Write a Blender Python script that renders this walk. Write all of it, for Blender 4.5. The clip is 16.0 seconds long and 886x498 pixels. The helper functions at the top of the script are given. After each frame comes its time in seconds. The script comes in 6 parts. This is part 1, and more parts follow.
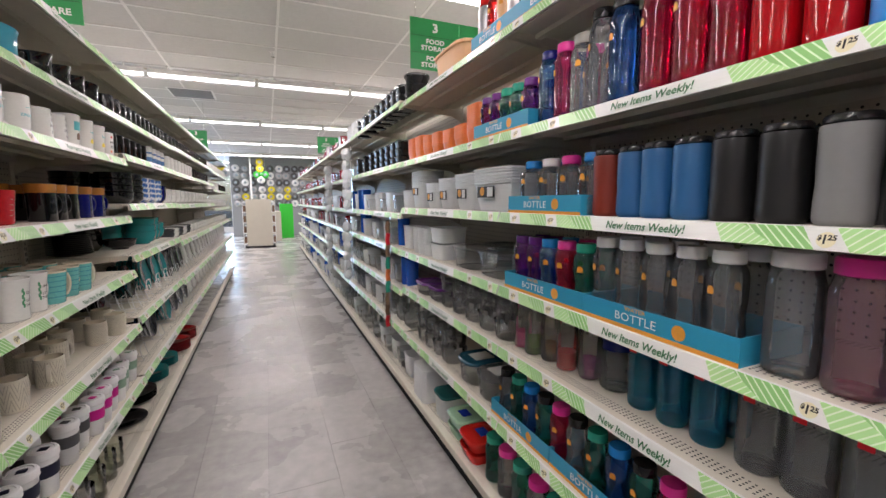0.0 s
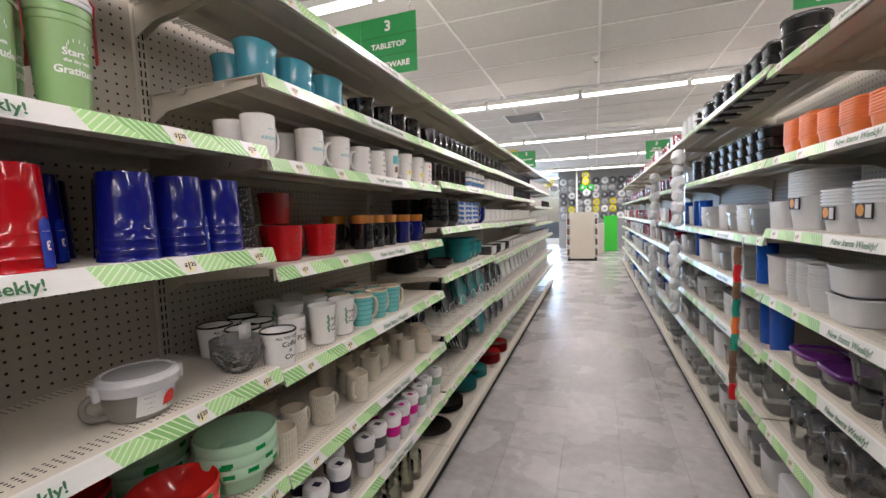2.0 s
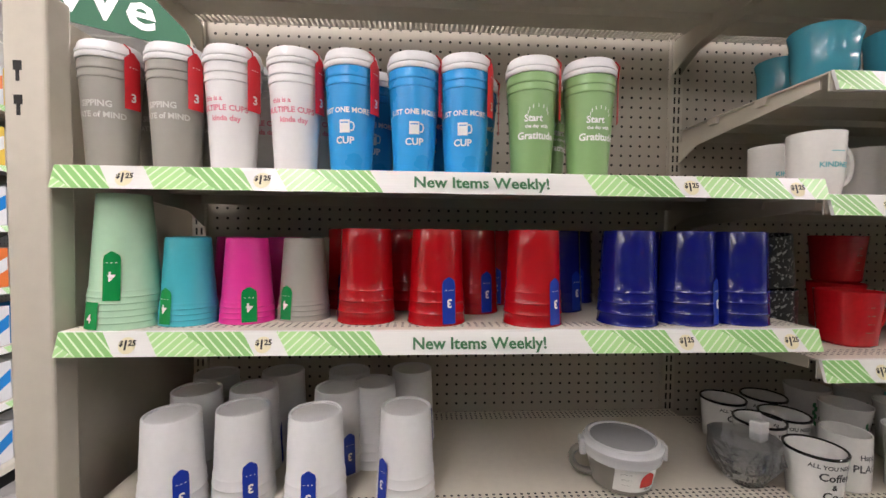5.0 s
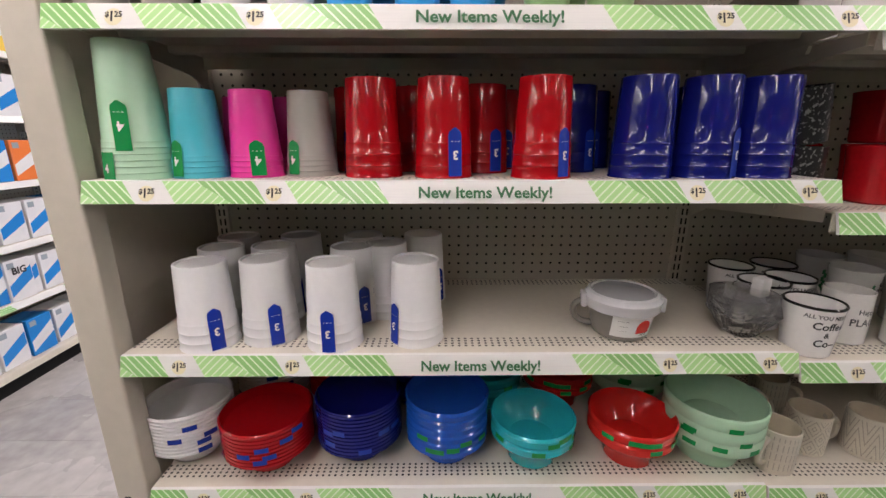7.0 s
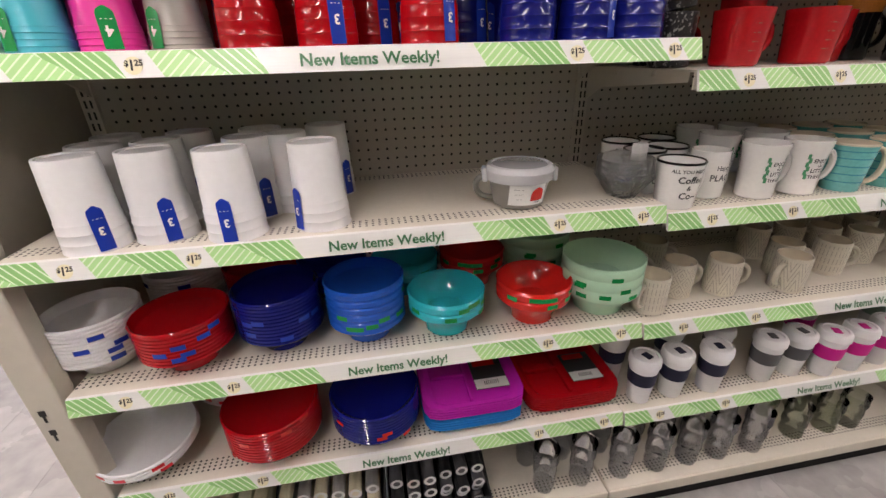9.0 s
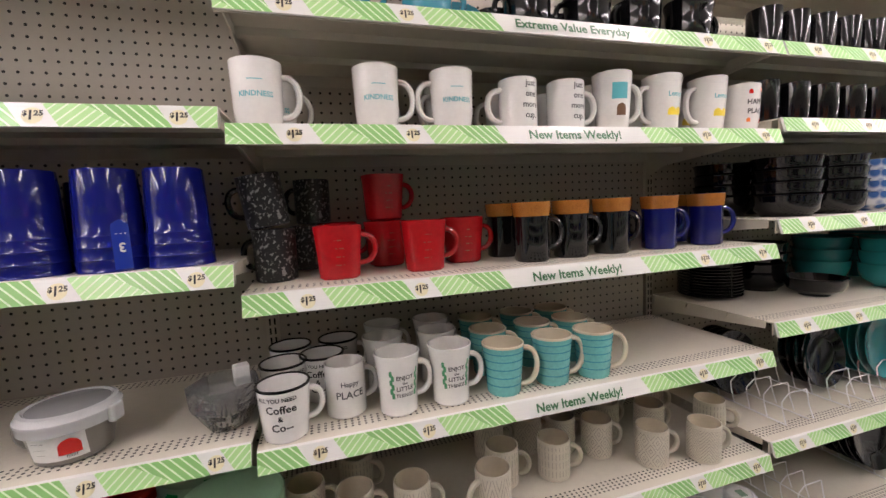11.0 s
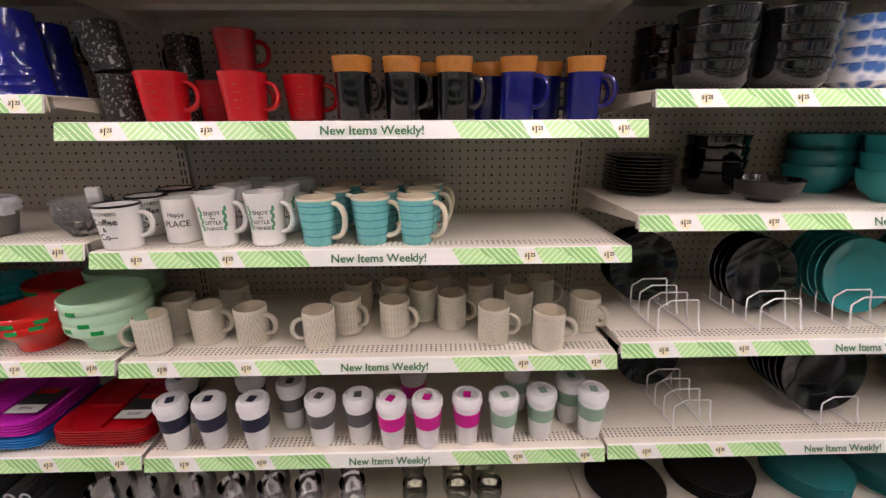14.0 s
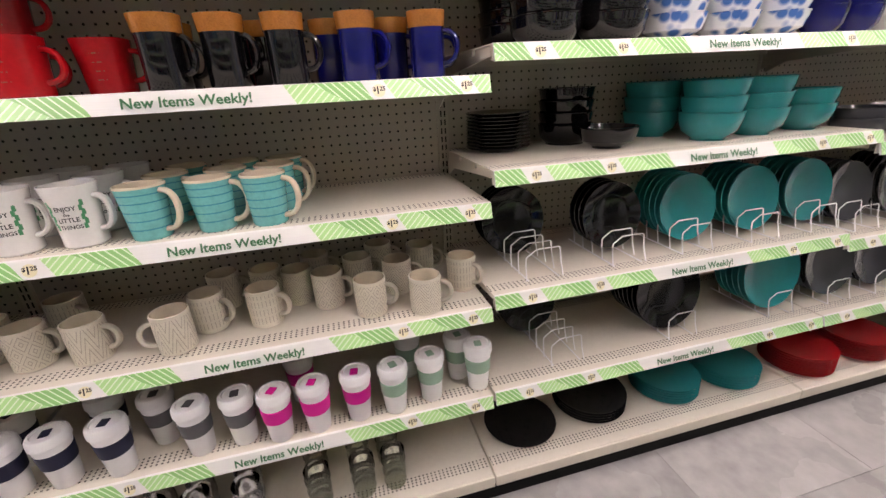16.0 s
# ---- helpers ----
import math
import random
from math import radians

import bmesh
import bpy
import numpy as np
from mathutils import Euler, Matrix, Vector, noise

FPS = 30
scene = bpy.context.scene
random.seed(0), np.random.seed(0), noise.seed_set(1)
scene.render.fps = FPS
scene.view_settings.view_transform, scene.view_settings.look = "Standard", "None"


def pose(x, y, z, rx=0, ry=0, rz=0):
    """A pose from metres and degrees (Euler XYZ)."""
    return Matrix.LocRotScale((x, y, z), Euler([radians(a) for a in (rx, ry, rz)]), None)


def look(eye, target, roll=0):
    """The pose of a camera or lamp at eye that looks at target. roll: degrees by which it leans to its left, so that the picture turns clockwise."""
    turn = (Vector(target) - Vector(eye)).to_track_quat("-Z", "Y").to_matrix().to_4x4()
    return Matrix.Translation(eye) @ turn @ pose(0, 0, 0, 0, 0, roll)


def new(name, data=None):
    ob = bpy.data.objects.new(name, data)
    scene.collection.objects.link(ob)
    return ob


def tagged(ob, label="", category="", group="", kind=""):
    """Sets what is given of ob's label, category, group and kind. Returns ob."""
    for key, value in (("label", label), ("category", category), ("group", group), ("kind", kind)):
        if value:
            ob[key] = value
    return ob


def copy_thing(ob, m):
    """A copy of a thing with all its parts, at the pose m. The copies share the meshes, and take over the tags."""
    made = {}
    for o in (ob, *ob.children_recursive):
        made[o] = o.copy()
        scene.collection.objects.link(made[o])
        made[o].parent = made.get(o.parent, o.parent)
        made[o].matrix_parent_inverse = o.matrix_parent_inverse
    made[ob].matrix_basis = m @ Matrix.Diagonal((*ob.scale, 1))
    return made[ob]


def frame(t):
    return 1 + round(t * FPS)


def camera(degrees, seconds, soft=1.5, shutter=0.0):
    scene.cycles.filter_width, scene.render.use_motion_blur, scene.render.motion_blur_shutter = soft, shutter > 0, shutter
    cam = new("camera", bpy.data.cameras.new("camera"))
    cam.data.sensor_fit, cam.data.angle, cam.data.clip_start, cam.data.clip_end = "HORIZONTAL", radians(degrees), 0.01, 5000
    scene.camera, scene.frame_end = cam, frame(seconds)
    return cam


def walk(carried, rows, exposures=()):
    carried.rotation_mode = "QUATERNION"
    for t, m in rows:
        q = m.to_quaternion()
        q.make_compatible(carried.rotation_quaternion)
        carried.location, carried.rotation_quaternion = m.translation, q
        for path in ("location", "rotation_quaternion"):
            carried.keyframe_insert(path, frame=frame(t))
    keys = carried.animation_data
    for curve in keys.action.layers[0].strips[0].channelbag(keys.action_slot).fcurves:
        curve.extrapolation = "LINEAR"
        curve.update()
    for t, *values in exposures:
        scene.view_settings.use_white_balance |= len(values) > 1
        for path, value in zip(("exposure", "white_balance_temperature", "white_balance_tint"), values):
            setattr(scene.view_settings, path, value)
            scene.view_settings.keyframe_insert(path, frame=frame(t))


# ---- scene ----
cam = camera(93.7, 16.0)
PATH = [
    (0, (0.635, -0.092, 1.337), (1.405, 1.739, 1.105), -0.3),
    (0.5, (0.735, 0.055, 1.356), (1.116, 2.006, 1.136), -0.6),
    (1, (0.76, 0.183, 1.345), (0.878, 2.168, 1.135), -0.3),
    (1.5, (0.753, 0.35, 1.362), (0.676, 2.341, 1.18), -0.4),
    (2, (0.761, 0.385, 1.384), (0.073, 2.257, 1.232), -1.9),
    (2.5, (0.728, 0.351, 1.413), (-0.665, 1.782, 1.31), -2.2),
    (3, (0.692, 0.347, 1.43), (-1.107, 1.218, 1.372), -1.2),
    (3.5, (0.665, 0.399, 1.456), (-1.268, 0.912, 1.447), -0.2),
    (6, (0.652, 0.568, 1.478), (-1.342, 0.583, 1.323), 0.1),
    (6.5, (0.652, 0.567, 1.465), (-1.326, 0.584, 1.171), -0.0),
    (7, (0.666, 0.569, 1.391), (-1.264, 0.588, 0.868), -0.0),
    (7.5, (0.687, 0.568, 1.324), (-1.178, 0.593, 0.603), -0.1),
    (8, (0.695, 0.562, 1.309), (-1.097, 0.613, 0.422), -0.3),
    (8.5, (0.702, 0.567, 1.287), (-1.042, 0.658, 0.314), -0.8),
    (9, (0.719, 0.627, 1.307), (-1.068, 0.926, 0.46), -1.6),
    (9.5, (0.766, 0.764, 1.358), (-1.036, 1.344, 0.713), -2.6),
    (10, (0.757, 0.931, 1.364), (-1.045, 1.71, 0.981), -2.8),
    (12.5, (0.739, 1.896, 1.453), (-1.25, 2.089, 1.381), 0.3),
    (13, (0.846, 1.966, 1.402), (-1.145, 2.058, 1.232), 0.5),
    (13.5, (0.869, 1.984, 1.354), (-1.094, 2.042, 0.973), 0.2),
    (14, (0.893, 1.985, 1.27), (-1.017, 2.031, 0.68), -0.3),
    (14.5, (0.907, 1.982, 1.253), (-0.957, 1.995, 0.529), -1.3),
    (15, (0.913, 1.963, 1.225), (-0.898, 1.977, 0.378), -2.2),
    (15.5, (0.904, 1.991, 1.234), (-0.917, 2.16, 0.425), -2.9),
    (16, (0.881, 2.098, 1.254), (-0.926, 2.543, 0.522), -3.2),
]
walk(
    cam,
    [(t, look(eye, target, roll)) for t, eye, target, roll in PATH],
    [(0, -0.38, 6400, 18), (1.5, -0.32, 6430, 18), (3.5, -0.45, 6430, 18), (6, -0.24, 6480, 17), (7, -0.34, 6520, 20), (8.5, -0.08, 6650, 20), (12.5, -0.08, 6450, 23), (14.5, 0.30, 6620, 26), (16, 0.28, 6600, 24)],
)

# ---- world and light ----
world = bpy.data.worlds.new("world")
scene.world = world
world.use_nodes = True
sky = world.node_tree.nodes.new("ShaderNodeTexSky")
sky.sky_type, sky.sun_disc = "NISHITA", False
sky.sun_elevation, sky.sun_rotation = radians(42), radians(60)
world.node_tree.links.new(sky.outputs[0], world.node_tree.nodes["Background"].inputs[0])
world.node_tree.nodes["Background"].inputs[1].default_value = 0.12

LAMP_POWER = 215
CEIL = 3.02
LAMP_Z = 2.91
LAMP_ROWS = [6.22 + 3.2 * k for k in range(-3, 5)]
for yr in LAMP_ROWS:
    ld = bpy.data.lights.new("lamp_row", "AREA")
    ld.shape, ld.size, ld.size_y, ld.energy, ld.color = "RECTANGLE", 11.0, 0.10, LAMP_POWER, (1.0, 0.94, 0.905)
    lo = new("lamp_row_light", ld)
    lo.matrix_basis = pose(0.6, yr, LAMP_Z - 0.035)


# ---- materials ----
def nodes_of(m):
    m.use_nodes = True
    nt = m.node_tree
    return nt, nt.nodes["Principled BSDF"]


def surface(name, color, rough=0.5, metal=0.0, vary=0.08, scale=18.0, bump=0.03, spec=0.5, coat=0.0, random_value=0.0, alpha=1.0, transmission=0.0, ior=1.45, sheen=0.0):
    """A surface with grain at two scales, uneven gloss and fine relief."""
    m = bpy.data.materials.new(name)
    nt, p = nodes_of(m)
    N, L = nt.nodes, nt.links
    tc = N.new("ShaderNodeTexCoord")
    n1 = N.new("ShaderNodeTexNoise")
    n1.inputs["Scale"].default_value, n1.inputs["Detail"].default_value = scale, 5
    n2 = N.new("ShaderNodeTexNoise")
    n2.inputs["Scale"].default_value, n2.inputs["Detail"].default_value = scale * 9, 3
    L.new(tc.outputs["Object"], n1.inputs["Vector"])
    L.new(tc.outputs["Object"], n2.inputs["Vector"])
    add = N.new("ShaderNodeMath")
    add.operation = "ADD"
    L.new(n1.outputs["Fac"], add.inputs[0])
    L.new(n2.outputs["Fac"], add.inputs[1])
    rng = N.new("ShaderNodeMapRange")
    rng.inputs["From Min"].default_value, rng.inputs["From Max"].default_value = 0.6, 1.4
    rng.inputs["To Min"].default_value, rng.inputs["To Max"].default_value = 1 - vary, 1 + vary * 0.5
    L.new(add.outputs[0], rng.inputs["Value"])
    hsv = N.new("ShaderNodeHueSaturation")
    hsv.inputs["Color"].default_value = (*color, 1)
    if random_value:
        info = N.new("ShaderNodeObjectInfo")
        r2 = N.new("ShaderNodeMapRange")
        r2.inputs["To Min"].default_value, r2.inputs["To Max"].default_value = 1 - random_value, 1 + random_value
        L.new(info.outputs["Random"], r2.inputs["Value"])
        mul = N.new("ShaderNodeMath")
        mul.operation = "MULTIPLY"
        L.new(rng.outputs[0], mul.inputs[0])
        L.new(r2.outputs[0], mul.inputs[1])
        L.new(mul.outputs[0], hsv.inputs["Value"])
    else:
        L.new(rng.outputs[0], hsv.inputs["Value"])
    L.new(hsv.outputs[0], p.inputs["Base Color"])
    rr = N.new("ShaderNodeMapRange")
    rr.inputs["To Min"].default_value, rr.inputs["To Max"].default_value = max(0.02, rough - 0.025 - 0.08 * rough), min(1, rough + 0.02 + 0.12 * rough)
    L.new(n1.outputs["Fac"], rr.inputs["Value"])
    L.new(rr.outputs[0], p.inputs["Roughness"])
    if bump:
        b = N.new("ShaderNodeBump")
        b.inputs["Strength"].default_value, b.inputs["Distance"].default_value = bump, 0.002
        L.new(add.outputs[0], b.inputs["Height"])
        L.new(b.outputs[0], p.inputs["Normal"])
    p.inputs["Metallic"].default_value = metal
    p.inputs["Specular IOR Level"].default_value = spec
    p.inputs["Coat Weight"].default_value = coat
    p.inputs["Coat Roughness"].default_value = 0.06
    p.inputs["Alpha"].default_value = alpha
    p.inputs["Transmission Weight"].default_value = transmission
    p.inputs["IOR"].default_value = ior
    return m


def dotted(name, color, pitch_u, pitch_v, radius, axes, rough=0.45, lines=None):
    """Painted sheet steel with punched holes on a square grid; axes: which object axes span the sheet. lines: hole rows only between these values of the first axis."""
    m = surface(name, color, rough, vary=0.06, scale=7, bump=0.02)
    nt, p = nodes_of(m)
    N, L = nt.nodes, nt.links
    tc = N.new("ShaderNodeTexCoord")
    sep = N.new("ShaderNodeSeparateXYZ")
    L.new(tc.outputs["Object"], sep.inputs[0])

    def math_node(op, a, b=None):
        n = N.new("ShaderNodeMath")
        n.operation = op
        for i, v in enumerate((a, b)):
            if v is None:
                continue
            if isinstance(v, (int, float)):
                n.inputs[i].default_value = v
            else:
                L.new(v, n.inputs[i])
        return n.outputs[0]

    def cell(axis, pitch):
        v = math_node("DIVIDE", sep.outputs[axis], pitch)
        return math_node("MULTIPLY", math_node("SUBTRACT", math_node("FRACT", v), 0.5), pitch)

    u, v = cell(axes[0], pitch_u), cell(axes[1], pitch_v)
    d = math_node("SQRT", math_node("ADD", math_node("MULTIPLY", u, u), math_node("MULTIPLY", v, v)))
    hole = math_node("LESS_THAN", d, radius)
    if lines:
        keep = None
        for a, b in lines:
            inside = math_node("MULTIPLY", math_node("GREATER_THAN", sep.outputs[axes[0]], a), math_node("LESS_THAN", sep.outputs[axes[0]], b))
            keep = inside if keep is None else math_node("MAXIMUM", keep, inside)
        hole = math_node("MULTIPLY", hole, keep)
    mix = N.new("ShaderNodeMix")
    mix.data_type = "RGBA"
    L.new(hole, mix.inputs["Factor"])
    old = p.inputs["Base Color"].links[0].from_socket
    L.new(old, mix.inputs["A"])
    mix.inputs["B"].default_value = (0.02, 0.019, 0.017, 1)
    L.new(mix.outputs["Result"], p.inputs["Base Color"])
    return m


def floor_material():
    m = surface("vinyl_floor", (0.45, 0.435, 0.42), 0.27, vary=0.30, scale=1.7, bump=0.012, random_value=0.10)
    nt, p = nodes_of(m)
    for n in nt.nodes:
        if n.bl_idname == "ShaderNodeTexCoord":
            geo = nt.nodes.new("ShaderNodeNewGeometry")
            for k in list(n.outputs["Object"].links):
                nt.links.new(geo.outputs["Position"], k.to_socket)
    return m


def strip_material():
    """Shelf-edge label strip: white with slanted blocks of green hatching. U runs along the strip, 0 to 1; V up it."""
    m = bpy.data.materials.new("label_strip_print")
    nt, p = nodes_of(m)
    N, L = nt.nodes, nt.links
    uv = N.new("ShaderNodeUVMap")
    sep = N.new("ShaderNodeSeparateXYZ")
    L.new(uv.outputs[0], sep.inputs[0])

    def mn(op, a, b=None):
        n = N.new("ShaderNodeMath")
        n.operation = op
        for i, v in enumerate((a, b)):
            if v is None:
                continue
            if isinstance(v, (int, float)):
                n.inputs[i].default_value = v
            else:
                L.new(v, n.inputs[i])
        return n.outputs[0]

    u, v = sep.outputs[0], sep.outputs[1]
    blocks = [(-0.06, 0.062), (0.112, 0.232), (0.272, 0.392), (0.668, 0.788), (0.822, 0.940), (0.968, 1.08)]
    green, hatch = None, None
    lean = mn("MULTIPLY", mn("SUBTRACT", v, 0.5), 0.018)
    for a, b in blocks:
        mid = (a + b) / 2
        left = mn("GREATER_THAN", mn("ADD", u, lean), a + 0.002)
        right = mn("LESS_THAN", mn("ADD", u, lean), b)
        inside = mn("MULTIPLY", left, right)
        green = inside if green is None else mn("MAXIMUM", green, inside)
        side = mn("SIGN", mn("SUBTRACT", mn("ADD", u, mn("MULTIPLY", mn("SUBTRACT", v, 0.5), 0.05)), mid))
        ray = mn("FRACT", mn("MULTIPLY", mn("ADD", u, mn("MULTIPLY", mn("MULTIPLY", v, side), 0.030)), 84.0))
        line = mn("MULTIPLY", mn("LESS_THAN", ray, 0.24), inside)
        dark = mn("MULTIPLY", mn("GREATER_THAN", side, 0.0), inside)
        hatch = (line, dark) if hatch is None else (mn("MAXIMUM", hatch[0], line), mn("MAXIMUM", hatch[1], dark))

    def mix(f, a, b):
        n = N.new("ShaderNodeMix")
        n.data_type = "RGBA"
        L.new(f, n.inputs["Factor"])
        for key, c in (("A", a), ("B", b)):
            if isinstance(c, tuple):
                n.inputs[key].default_value = (*c, 1)
            else:
                L.new(c, n.inputs[key])
        return n.outputs["Result"]

    body = mix(hatch[1], (0.42, 0.72, 0.30), (0.27, 0.56, 0.19))
    body = mix(hatch[0], body, (0.72, 0.86, 0.62))
    noise_n = N.new("ShaderNodeTexNoise")
    noise_n.inputs["Scale"].default_value = 14
    white = mix(noise_n.outputs["Fac"], (0.74, 0.74, 0.71), (0.82, 0.82, 0.79))
    L.new(mix(green, white, body), p.inputs["Base Color"])
    p.inputs["Roughness"].default_value = 0.28
    return m


BEIGE = surface("beige_powder_coat", (0.57, 0.53, 0.445), 0.42, vary=0.07, scale=5, bump=0.02)
SHELF_TOP = dotted("shelf_sheet_perforated", (0.68, 0.635, 0.54), 0.0095, 0.0125, 0.0027, (0, 1), lines=[(-0.066, -0.028), (-0.40, -0.362)])
PEG = dotted("pegboard_beige", (0.50, 0.46, 0.385), 0.0254, 0.0254, 0.0034, (1, 2))
STRIP = strip_material()
KICK = surface("black_kick_plate", (0.008, 0.008, 0.008), 0.7, spec=0.2)
CREAM_STEEL = surface("cream_base_deck_steel", (0.68, 0.635, 0.53), 0.4, vary=0.06, scale=5, bump=0.02)
FLOOR = floor_material()
JOINT = surface("floor_joint", (0.16, 0.15, 0.145), 0.6)
CEILING = surface("ceiling_tile", (0.60, 0.60, 0.595), 0.85, vary=0.10, scale=30, bump=0.25)
TBAR = surface("ceiling_grid_white", (0.80, 0.80, 0.79), 0.4)
WALL = surface("store_wall_paint", (0.66, 0.65, 0.61), 0.7, vary=0.06, scale=2)
DARK_GREEN_INK = surface("dark_green_ink", (0.05, 0.17, 0.075), 0.4)
GREEN_SIGN = surface("green_sign_board", (0.012, 0.30, 0.075), 0.35, vary=0.05, scale=4)
GREEN_LINE = surface("sign_divider_green", (0.01, 0.17, 0.04), 0.4)
WHITE_INK = surface("white_ink", (0.85, 0.85, 0.83), 0.45)
BLACK_INK = surface("black_ink", (0.02, 0.02, 0.022), 0.45)
# Near-black colour stands for the shade inside slots and keyholes.
SLOT_SHADE = surface("slot_shadow_black", (0.015, 0.014, 0.013), 0.6)
LAMP_BODY = surface("lamp_housing_white", (0.82, 0.82, 0.80), 0.4)


def glow(name, color, strength):
    m = bpy.data.materials.new(name)
    nt, p = nodes_of(m)
    p.inputs["Base Color"].default_value = (*color, 1)
    p.inputs["Emission Color"].default_value = (*color, 1)
    p.inputs["Emission Strength"].default_value = strength
    return m


TUBE = glow("lamp_tube_lit", (1.0, 0.975, 0.93), 5.0)


# ---- mesh helpers ----
def link_mesh(name, bm, material, smooth=False):
    me = bpy.data.meshes.new(name)
    bmesh.ops.recalc_face_normals(bm, faces=bm.faces)
    bm.to_mesh(me)
    bm.free()
    for m in material if isinstance(material, (list, tuple)) else (material,):
        me.materials.append(m)
    if smooth:
        for f in me.polygons:
            f.use_smooth = True
        me.set_sharp_from_angle(angle=radians(38))
    return me


def part(name, bm, material, parent, label="", smooth=False):
    me = bm if isinstance(bm, bpy.types.Mesh) else link_mesh(name, bm, material, smooth)
    if isinstance(bm, bpy.types.Mesh) and not me.materials and material:
        me.materials.append(material)
    ob = new(name, me)
    ob.parent = parent
    if label:
        ob["label"] = label
    return ob


def thing(name, label, category, group="", kind="", m=None):
    ob = new(name)
    ob.empty_display_size = 0.05
    if m is not None:
        ob.matrix_basis = m
    return tagged(ob, label, category, group, kind)


def solid(name, bm, material, label, category="", group="", kind="", smooth=False):
    return tagged(new(name, link_mesh(name, bm, material, smooth)), label, category, group, kind)


def box(bm, x0, x1, y0, y1, z0, z1, bevel=0.0):
    vs = bmesh.ops.create_cube(bm, size=1.0)["verts"]
    bmesh.ops.transform(bm, matrix=Matrix.LocRotScale(((x0 + x1) / 2, (y0 + y1) / 2, (z0 + z1) / 2), None, (abs(x1 - x0), abs(y1 - y0), abs(z1 - z0))), verts=vs)
    if bevel:
        es = list({e for v in vs for e in v.link_edges})
        bmesh.ops.bevel(bm, geom=es, offset=bevel, segments=2, affect="EDGES", profile=0.5)
    return bm


def box_bm(*a):
    return box(bmesh.new(), *a)


def lathe(profile, seg=28, bm=None, power=2.0, stretch=1.0):
    """Turns a profile of (radius, height) round the z axis. power over 2 squares the plan; stretch lengthens it along y."""
    bm = bm or bmesh.new()
    rings = []
    for r, z in profile:
        if r < 1e-6:
            rings.append([bm.verts.new((0, 0, z))])
            continue
        ring = []
        for i in range(seg):
            a = 2 * math.pi * i / seg
            c, s = math.cos(a), math.sin(a)
            k = 1.0 if power == 2.0 else (abs(c) ** power + abs(s) ** power) ** (-1 / power)
            ring.append(bm.verts.new((r * k * c, r * k * s * stretch, z)))
        rings.append(ring)
    for a, b in zip(rings, rings[1:]):
        if len(a) == 1 and len(b) == 1:
            continue
        for i in range(seg):
            j = (i + 1) % seg
            if len(a) == 1:
                bm.faces.new((a[0], b[i], b[j]))
            elif len(b) == 1:
                bm.faces.new((a[i], a[j], b[0]))
            else:
                bm.faces.new((a[i], a[j], b[j], b[i]))
    return bm


def tube(points, radius, bm=None, sides=8, flat=1.0, closed=False):
    """A round bar along a polyline."""
    bm = bm or bmesh.new()
    pts = [Vector(p) for p in points]
    n = len(pts)
    rings = []
    up = None
    for i, p in enumerate(pts):
        a = pts[(i - 1) % n] if closed or i else p
        b = pts[(i + 1) % n] if closed or i < n - 1 else p
        d = (b - a).normalized()
        if up is None:
            up = Vector((0, 0, 1)) if abs(d.z) < 0.9 else Vector((0, 1, 0))
        side = d.cross(up).normalized()
        up = side.cross(d).normalized()
        rings.append([bm.verts.new(p + radius * (math.cos(t) * side * flat + math.sin(t) * up)) for t in (2 * math.pi * k / sides for k in range(sides))])
    pairs = list(zip(rings, rings[1:])) + ([(rings[-1], rings[0])] if closed else [])
    for a, b in pairs:
        for k in range(sides):
            bm.faces.new((a[k], a[(k + 1) % sides], b[(k + 1) % sides], b[k]))
    if not closed:
        bm.faces.new(rings[0][::-1])
        bm.faces.new(rings[-1])
    return bm


TEXT_CACHE = {}


def lettering(text, size, material, bold=0.0, spacing=1.0, width=1.0, shear=0.0):
    """Flat letters as a mesh in the xy plane, centred on the origin."""
    key = (text, size, material.name, bold, spacing, width, shear)
    if key in TEXT_CACHE:
        return TEXT_CACHE[key]
    cu = bpy.data.curves.new("letters", "FONT")
    cu.body, cu.size, cu.align_x, cu.align_y = text, size, "CENTER", "CENTER"
    cu.offset, cu.space_character, cu.shear, cu.resolution_u, cu.fill_mode = bold, spacing, shear, 2, "FRONT"
    ob = bpy.data.objects.new("letters", cu)
    scene.collection.objects.link(ob)
    bpy.context.view_layer.update()
    me = bpy.data.meshes.new_from_object(ob.evaluated_get(bpy.context.evaluated_depsgraph_get()))
    bpy.data.objects.remove(ob)
    for v in me.vertices:
        v.co.x *= width
    me.materials.clear()
    me.materials.append(material)
    TEXT_CACHE[key] = me
    return me


def on_front(me, x, y=0.0, z=0.0, tilt=0.0, thick=0.0):
    """Stands flat letters up to face +x at (x, y, z)."""
    m2 = me.copy()
    c, s = math.cos(tilt), math.sin(tilt)
    for v in m2.vertices:
        a, b = v.co.x, v.co.y
        v.co = (x + b * s, y + a, z + b * c)
    return m2


def wrapped(me, radius_at, z, turn=0.0, lift=0.0007):
    """Bends flat letters round an upright body, whose radius at height z is radius_at(z), facing +x turned by turn."""
    bm = bmesh.new()
    bm.from_mesh(me)
    bmesh.ops.subdivide_edges(bm, edges=[e for e in bm.edges if e.calc_length() > 0.006], cuts=2)
    for v in bm.verts:
        zz = z + v.co.y
        r = radius_at(zz) + lift
        a = turn + v.co.x / r
        v.co = (r * math.cos(a), r * math.sin(a), zz)
    out = bpy.data.meshes.new("print")
    bm.to_mesh(out)
    bm.free()
    for m in me.materials:
        out.materials.append(m)
    return out


